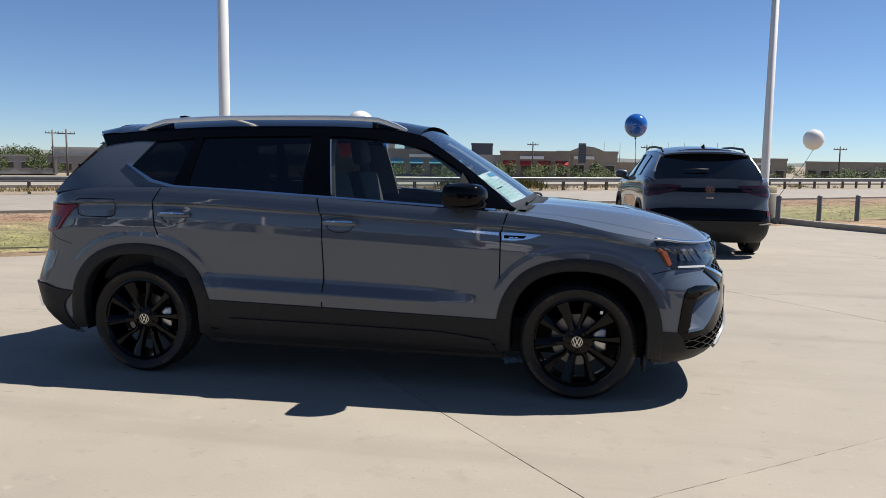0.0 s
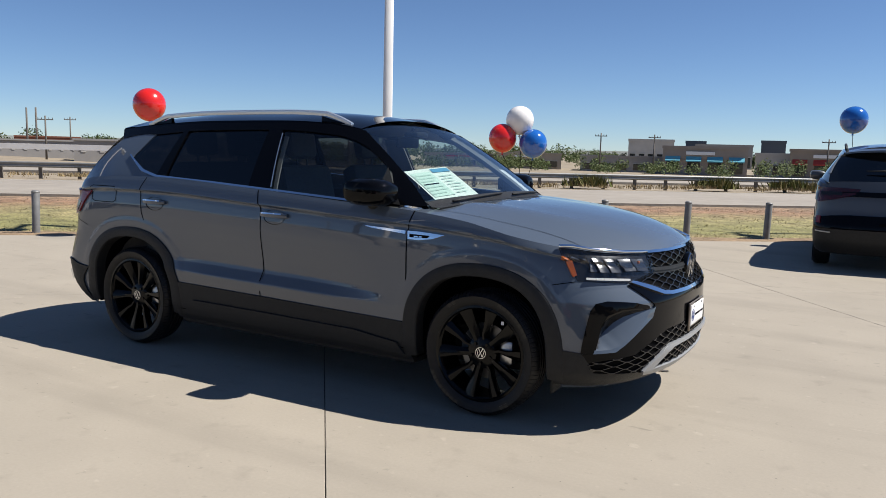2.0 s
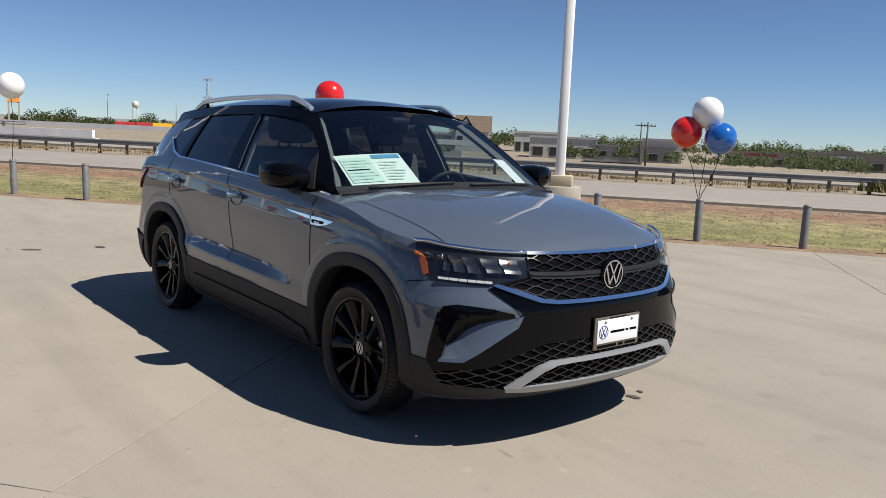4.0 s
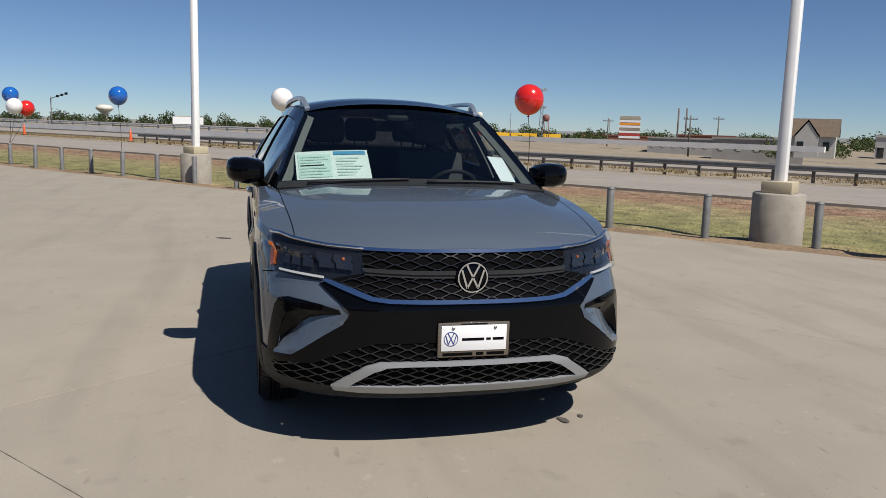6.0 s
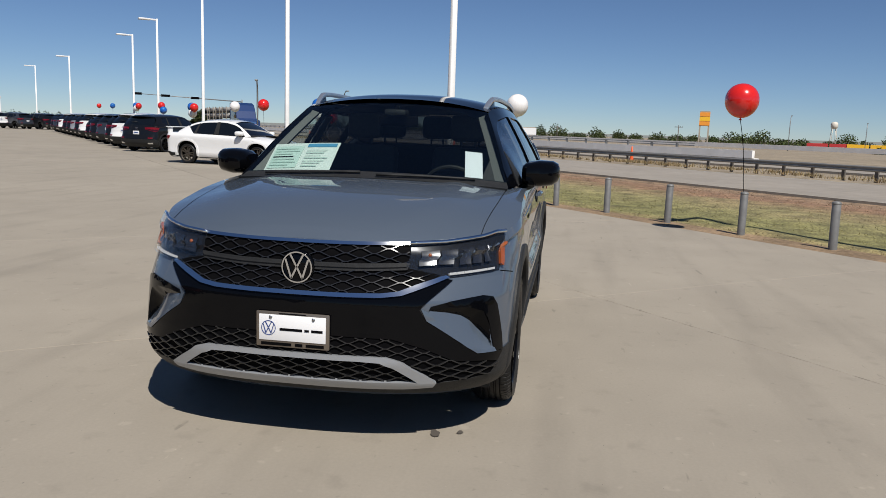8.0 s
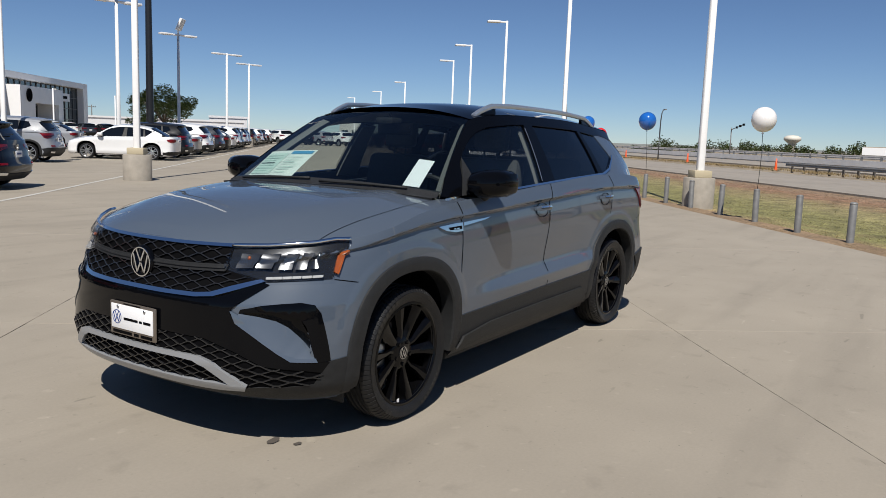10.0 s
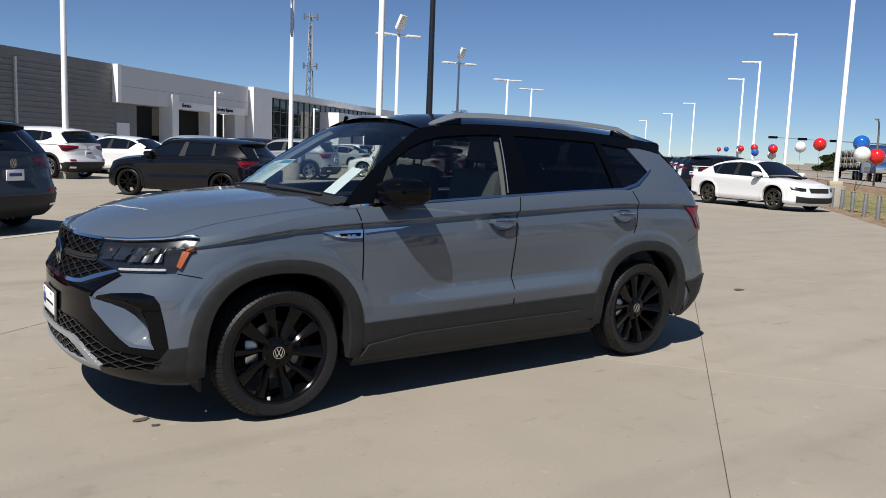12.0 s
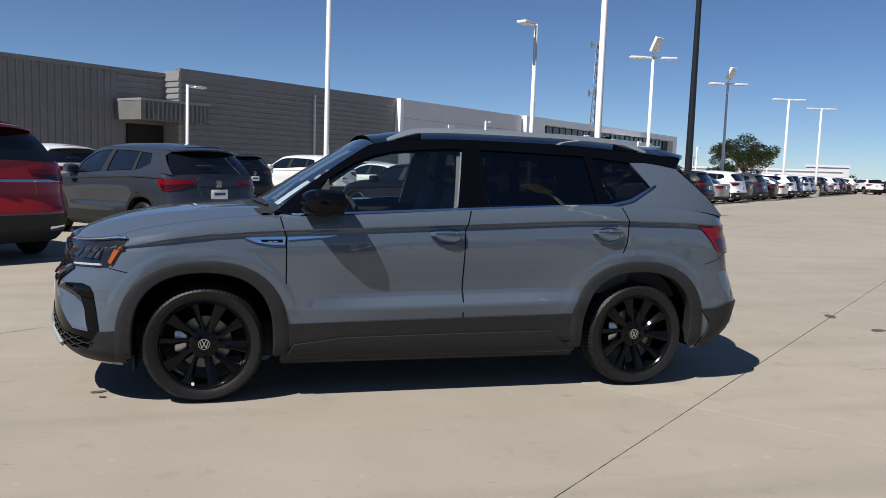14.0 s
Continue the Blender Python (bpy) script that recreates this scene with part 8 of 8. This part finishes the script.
def tree(x, y, h, w, seed, z0=0.0, leaf=0.16):
    rnd = random.Random(seed)
    t = thing("tree", "broad green leafy tree with a short trunk", "tree", pose(x, y, z0))
    bm = bmesh.new()
    tube(bm, [(0, 0, -0.2), (0.05, 0, h * 0.2), (0.0, 0.08, h * 0.38)], [h * 0.035, h * 0.028, h * 0.024], 8)
    tips = []
    for i in range(8):
        a = i * 0.8 + rnd.uniform(-0.3, 0.3)
        rr = w * 0.5 * rnd.uniform(0.45, 0.8)
        e = Vector((rr * math.cos(a), rr * math.sin(a), h * rnd.uniform(0.55, 0.88)))
        tube(bm, [(0, 0.05, h * 0.3), Vector((0, 0, h * 0.35)).lerp(e, 0.5) + Vector((0, 0, 0.2)), e], [h * 0.018, h * 0.011, h * 0.004], 6)
        tips.append(e)
    part("trunk", bm, M["bark"], t)
    tips += [Vector((0, 0, h * 0.9)), Vector((0, 0, h * 0.7)), Vector((w * .15, -w * .1, h * .8)), Vector((-w * .2, w * .1, h * .62))]
    for k in range(18):
        a = rnd.uniform(0, 6.28)
        rr = w * rnd.uniform(.22, .42)
        tips.append(Vector((rr * math.cos(a), rr * math.sin(a), h * rnd.uniform(.28, .66))))
    cl = [(p, (w * rnd.uniform(.11, .17), w * rnd.uniform(.11, .17), h * rnd.uniform(.08, .13))) for p in tips]
    crown_ob = leaf_cloud("crown", "", cl, 420, leaf * 0.85, seed)
    crown_ob.parent = t
    return t


tree(-60.6, -81.5, 6.7, 8.4, 3)
tree(-97.5, -49.5, 3.0, 5.0, 14)


def thicket(name, label, spots, seed, leaf=0.30, count=60, fat=1.0):
    """A belt of distant trees and shrubs."""
    rnd = random.Random(seed)
    cl = []
    for x, y, w, h, z in spots:
        n = max(2, int(w / 2.2))
        for i in range(n):
            hh = h * rnd.uniform(0.6, 1.1)
            cl.append(((x + rnd.uniform(-w / 2, w / 2), y + rnd.uniform(-2, 2), z + hh * 0.55), (rnd.uniform(1.0, 1.7) * fat, rnd.uniform(1.0, 1.7) * fat, hh * 0.5)))
    return tagged(leaf_cloud(name, label, cl, count, leaf, seed), label, "trees", kind="stuff")


thicket("shop_shrubs", "green shrubs and saplings along the shops' car parks",
        [(-90 + 7.5 * i + (i * 37 % 5), 118 + (i * 53 % 17) - 0.001 * (i - 9) ** 2, 4 + (i * 29 % 5), 1.8 + 0.3 * (i * 31 % 6), -1.9) for i in range(20)], 27, 0.17, 190)
thicket("roadside_trees", "dense green shrubs and small trees before the shops", [(-78, 128, 14, 2.6, -2), (-62, 135, 16, 2.8, -2), (-48, 140, 14, 3.0, -2), (-36, 143, 8, 2.6, -2), (-18, 146, 12, 3.0, -2),
        (-4, 148, 9, 3.2, -2), (8, 150, 8, 3.4, -2), (16, 150, 8, 3.0, -2), (-70, 150, 20, 3.0, -2), (45, 150, 12, 2.6, -2), (56, 160, 12, 3.0, -2), (75, 160, 16, 2.4, -2),
        (-84, 106, 5, 2.4, -1.4), (-80.5, 66, 3.6, 2.3, -1.0), (-86, 102, 6, 2.5, -1.4), (-100, 110, 8, 3.0, -1.5), (-115, 100, 10, 3, -1.5)], 21, 0.20, 170)
thicket("far_woods", "dark green tree line on the horizon", [(x, y, w, h * 0.72, z) for x, y, w, h, z in [(-175, 85.7, 8, 5.4, -1.5), (-193.9, 91.8, 9, 4.6, -1.5), (-177.8, 80.6, 8, 5.0, -1.5), (-185, 70, 10, 3.4, -1.5), (-412, 46, 22, 4.0, -2), (-400, 70, 40, 3.6, -2),
        (-405, 20, 40, 3.2, -2), (-390, 95, 30, 4.2, -2), (-380, 160, 30, 5, -2), (-330, 170, 40, 5, -2), (-300, 200, 40, 6, -2), (-250, 210, 40, 5, -2), (-200, 220, 40, 6, -2), (-160, 200, 30, 5, -2),
        (-120, 230, 40, 6, -2), (-90, 250, 40, 6, -2), (-20, 300, 60, 7, -2), (30, 290, 50, 6, -2), (80, 280, 60, 6, -2), (-140, 170, 30, 4.5, -2), (-380, -20, 40, 2.6, -2), (-380, -60, 50, 2.6, -2),
        (-340, -110, 50, 3, -1), (-300, -150, 50, 3.4, -1), (-240, -190, 50, 4, 0), (-160, -190, 30, 4, 0)]], 22, 0.28, 160)

_r = random.Random(31)
thicket("far_treeline", "dark green line of trees low on the horizon",
        [(r * math.cos(radians(a)), r * math.sin(radians(a)), 13, h, -2.2) for a, r, h in
         [(96 + 1.35 * i, _r.uniform(300, 430), _r.uniform(4.0, 7.5)) for i in range(76)]], 33, 0.45, 150, 2.3)
# far hills
M["hill"] = material("far_hill", (0.16, 0.17, 0.16), 1.0)
bm = bmesh.new()
pts = []
for i in range(121):
    an = radians(60 + 150 * i / 120)
    pts.append((1500 * math.cos(an), 1500 * math.sin(an), 3 + 8 * (0.5 + noise.noise((i * 0.09, 0.3, 0))) * min(1, max(0, (95 - abs(i - 20)) / 80))))
grid(bm, [[Vector((x, y, -6)) for x, y, z in pts], [Vector((x * 1.02, y * 1.02, z)) for x, y, z in pts]])
tagged(link_mesh("distant_hills", bm, M["hill"]), "low hazy hills on the horizon", "backdrop", kind="structure")

# ---------------------------------------------------------------- lorry on the road
lo = thing("flatbed_lorry", "dark blue lorry with a flatbed of stacked pipe crates", "truck", Matrix.Translation(LP(-88.5, 18.0, land_z(0, 18.0) + 0.05)) @ pose(0, 0, 0, 0, 0, 39))
M["cab_blue"] = material("cab_blue", (0.012, 0.035, 0.12), 0.3, 0, 1.0)
bm = bmesh.new()
prof = [(2.6, 0.9), (2.75, 1.1), (2.75, 1.9), (1.2, 2.15), (0.75, 3.0), (0.2, 3.7), (-0.6, 4.0), (-1.9, 3.95), (-1.9, 0.9)]
rows = [[Vector((x, y, z)) for x, z in prof] for y in (-1.15, -1.2, 1.2, 1.15)]
vs = grid(bm, rows)
bm.faces.new(vs[0]); bm.faces.new(vs[-1])
bmesh.ops.recalc_face_normals(bm, faces=bm.faces)
part("cab", bm, M["cab_blue"], lo, smooth=False)
bm = bmesh.new()
box(bm, (0.0, -1.22, 2.1), (0.8, 1.22, 2.9), 0.03)
part("side_window", bm, M["dark_glass"], lo)
bm = bmesh.new()
box(bm, (2.7, -0.7, 1.0), (2.8, 0.7, 1.8), 0.02)
part("grille", bm, M["chrome"], lo)
bm = bmesh.new()
box(bm, (-16.5, -1.25, 1.15), (-2.6, 1.25, 1.4), 0.03)
part("flatbed", bm, M["ink"], lo)
for wx in (1.7, -2.4, -3.7, -13.6, -14.9):
    for sy in (-1.0, 1.0):
        bm = bmesh.new()
        lathe(bm, [(0.05, 0.16), (0.3, 0.14), (0.5, 0.15), (0.5, -0.15), (0.05, -0.15)], 20, "Y")
        bm.transform(Matrix.Translation((wx, sy, 0.5)))
        part("wheel", bm, M["rubber"], lo)
M["crate"] = material("crate_tan", (0.238, 0.209, 0.173), 0.8, var=0.2, scale=2)
load = thing("pipe_load", "stacked grey pipes in timber frames on the flatbed", "cargo", lo.matrix_basis.copy())
for i in range(4):
    for k in range(3):
        for j in range(4):
            bm = bmesh.new()
            x0 = -16 + 3.35 * i
            rod(bm, (x0, -0.95 + 0.62 * j, 1.75 + 0.72 * k), (x0 + 3.0, -0.95 + 0.62 * j, 1.75 + 0.72 * k), 0.27, 0.27, 10)
            part("pipe", bm, M["grey_wall"], load)
        bm = bmesh.new()
        for xx in (0.5, 2.5):
            box(bm, (x0 + xx - 0.06, -1.25, 1.4 + 0.72 * k), (x0 + xx + 0.06, 1.25, 1.48 + 0.72 * k))
            box(bm, (x0 + xx - 0.06, -1.28, 1.4 + 0.72 * k), (x0 + xx + 0.06, -1.2, 2.1 + 0.72 * k))
        part("timber_frame", bm, M["crate"], load, smooth=False)

# ---------------------------------------------------------------- concrete slabs, last
SLAB = 4.72
SA = radians(38.7)
S1, S2 = Vector((math.cos(SA), math.sin(SA), 0)), Vector((-math.sin(SA), math.cos(SA), 0))
SO = Vector((0.187, -0.709, 0)) + S2 * (Vector((-0.08, 2.5, 0)) - Vector((0.21, -0.69, 0))).dot(S2)
bm = bmesh.new()
rows = [[LP(a, b, -0.012) for a in (-260, -120, -60, -20, 15.85)] for b in (-240, -60, -20, -6, 0.72)]
grid(bm, rows)
bmesh.ops.recalc_face_normals(bm, faces=bm.faces)
lot = tagged(link_mesh("lot_pavement", bm, M["joint"]), "broad tan concrete car lot in large square slabs", "pavement", kind="structure")


def slab_mesh(cut=None):
    """One slab with a softened rim, its corner at the origin; cut trims it in the lot's plan."""
    g = 0.0022
    bm = bmesh.new()
    rnd = random.Random(17)
    ring, top = [], []
    cx = [(g, g), (SLAB - g, g), (SLAB - g, SLAB - g), (g, SLAB - g)]
    for k in range(4):
        (x0, y0), (x1, y1) = cx[k], cx[(k + 1) % 4]
        nx, ny = (-(y1 - y0) / SLAB, (x1 - x0) / SLAB)
        for i in range(90):
            # chipped arris: mostly sharp, here and there broken back a few millimetres
            f = i / 90
            e = 0.0012 + (rnd.random() ** 4) * 0.006 * (i > 0)
            tx = x0 + (x1 - x0) * f
            ty = y0 + (y1 - y0) * f
            ring.append((tx, ty))
            if i == 0:
                top.append((tx + (0.0012 if tx < 1 else -0.0012), ty + (0.0012 if ty < 1 else -0.0012)))
            else:
                top.append((tx + nx * e, ty + ny * e))
    lo = [bm.verts.new((x, y, -0.011)) for x, y in ring]
    mid = [bm.verts.new((x, y, -0.002)) for x, y in ring]
    hi = [bm.verts.new((x, y, 0)) for x, y in top]
    bm.faces.new(hi)
    for a, b in ((lo, mid), (mid, hi)):
        for i in range(360):
            j = (i + 1) % 360
            bm.faces.new((a[i], a[j], b[j], b[i]))
    me = bpy.data.meshes.new("slab")
    bm.to_mesh(me)
    bm.free()
    me.materials.append(M["concrete"])
    return me


def in_lot(p):
    q = p - O1
    return q.dot(N1), q.dot(E1)


slab_me = slab_mesh()
far_v, far_f = [], []
Rm = Matrix.Rotation(SA, 4, "Z")
n_near = 0
for i in range(-34, 6):
    for j in range(-30, 3):
        p = SO + S1 * (i * SLAB) + S2 * (j * SLAB)
        cs = [p, p + S1 * SLAB, p + S1 * SLAB + S2 * SLAB, p + S2 * SLAB]
        bmax = max(in_lot(c)[0] for c in cs)
        bmin = min(in_lot(c)[0] for c in cs)
        amax = max(in_lot(c)[1] for c in cs)
        if bmin > 0.3 or bmin < -110 or amax > 19 or min(in_lot(c)[1] for c in cs) > 15:
            continue
        whole = bmax < 0.75 and amax < 15.9
        if whole and (p - Vector((1, 1, 0))).length < 42:
            o = new("slab", slab_me)
            o.parent = lot
            o.matrix_basis = Matrix.Translation(p + Vector((0, 0, random.uniform(-0.001, 0.001)))) @ Rm
            n_near += 1
        else:
            g = 0.005
            q = [p + S1 * g + S2 * g, p + S1 * (SLAB - g) + S2 * g, p + S1 * (SLAB - g) + S2 * (SLAB - g), p + S1 * g + S2 * (SLAB - g)]
            if not whole:
                # trim along the verge and the island
                def clip(poly, nrm, lim):
                    out = []
                    for a, b in zip(poly, poly[1:] + poly[:1]):
                        da, db = (a - O1).dot(nrm) - lim, (b - O1).dot(nrm) - lim
                        if da <= 0:
                            out.append(a)
                        if (da < 0) != (db < 0):
                            out.append(a.lerp(b, da / (da - db)))
                    return out
                q = clip(clip(q, N1, 0.6), E1, 15.8)
            if len(q) < 3:
                continue
            n = len(far_v)
            far_v += [Vector((v.x, v.y, 0)) for v in q]
            m = len(q)
            far_v += [Vector((v.x, v.y, -0.06)) for v in q]
            far_f.append(tuple(range(n, n + m)))
            for k in range(m):
                far_f.append((n + k, n + m + k, n + m + (k + 1) % m, n + (k + 1) % m))
me = bpy.data.meshes.new("outer_slabs")
me.from_pydata(far_v, [], far_f)
me.materials.append(M["concrete"])
o = new("outer_slabs", me)
o.parent = lot
tagged(o, kind="stuff")

# spots and scuffs on the concrete near the car
for x, y, rx, ry, t in ((1.95, 0.58, 0.04, 0.022, 20), (1.91, 0.69, 0.02, 0.014, 0),
                        (-4.66, -1.18, 0.10, 0.05, 60), (-4.6, -0.5, 0.08, 0.045, 10)):
    bm = bmesh.new()
    vs = []
    for i in range(18):
        a = 2 * math.pi * i / 18
        k = 1 + 0.35 * noise.noise((math.cos(a) * 1.5 + x, math.sin(a) * 1.5 + y, 0))
        vs.append(bm.verts.new((rx * k * math.cos(a), ry * k * math.sin(a), 0)))
    bm.faces.new(vs)
    ob = link_mesh("oil_spot", bm, M["stain"])
    ob.matrix_basis = pose(x, y, 0.0045, 0, 0, t)
    tagged(ob, "dark dried oil spot on the concrete", "stain", "oil spots")

# crumpled wrapper under the car
M["wrapper"] = material("wrapper", (0.45, 0.55, 0.70), 0.35, var=0.5, scale=40)
bm = bmesh.new()
grid(bm, [[Vector((0.075 * u + 0.012 * noise.noise((u * 2, v * 2, 5)), 0.055 * v, 0.022 + 0.030 * noise.noise((u * 2.3, v * 2.3, 1)) - 0.016 * (u * u + v * v) * 0.5))
           for u in [-1 + 0.2 * i for i in range(11)]] for v in [-1 + 0.25 * j for j in range(9)]])
r_ = bmesh.ops.extrude_face_region(bm, geom=list(bm.faces))
bmesh.ops.translate(bm, vec=(0, 0, -0.004), verts=[v for v in r_["geom"] if isinstance(v, bmesh.types.BMVert)])
bmesh.ops.recalc_face_normals(bm, faces=bm.faces)
ob = link_mesh("wrapper", bm, M["wrapper"])
_low = min(v.co.z for v in ob.data.vertices)
ob.matrix_basis = pose(0.94, -0.14, 0.001 - _low, 0, 0, 20)
tagged(ob, "crumpled pale blue plastic wrapper on the concrete", "litter")
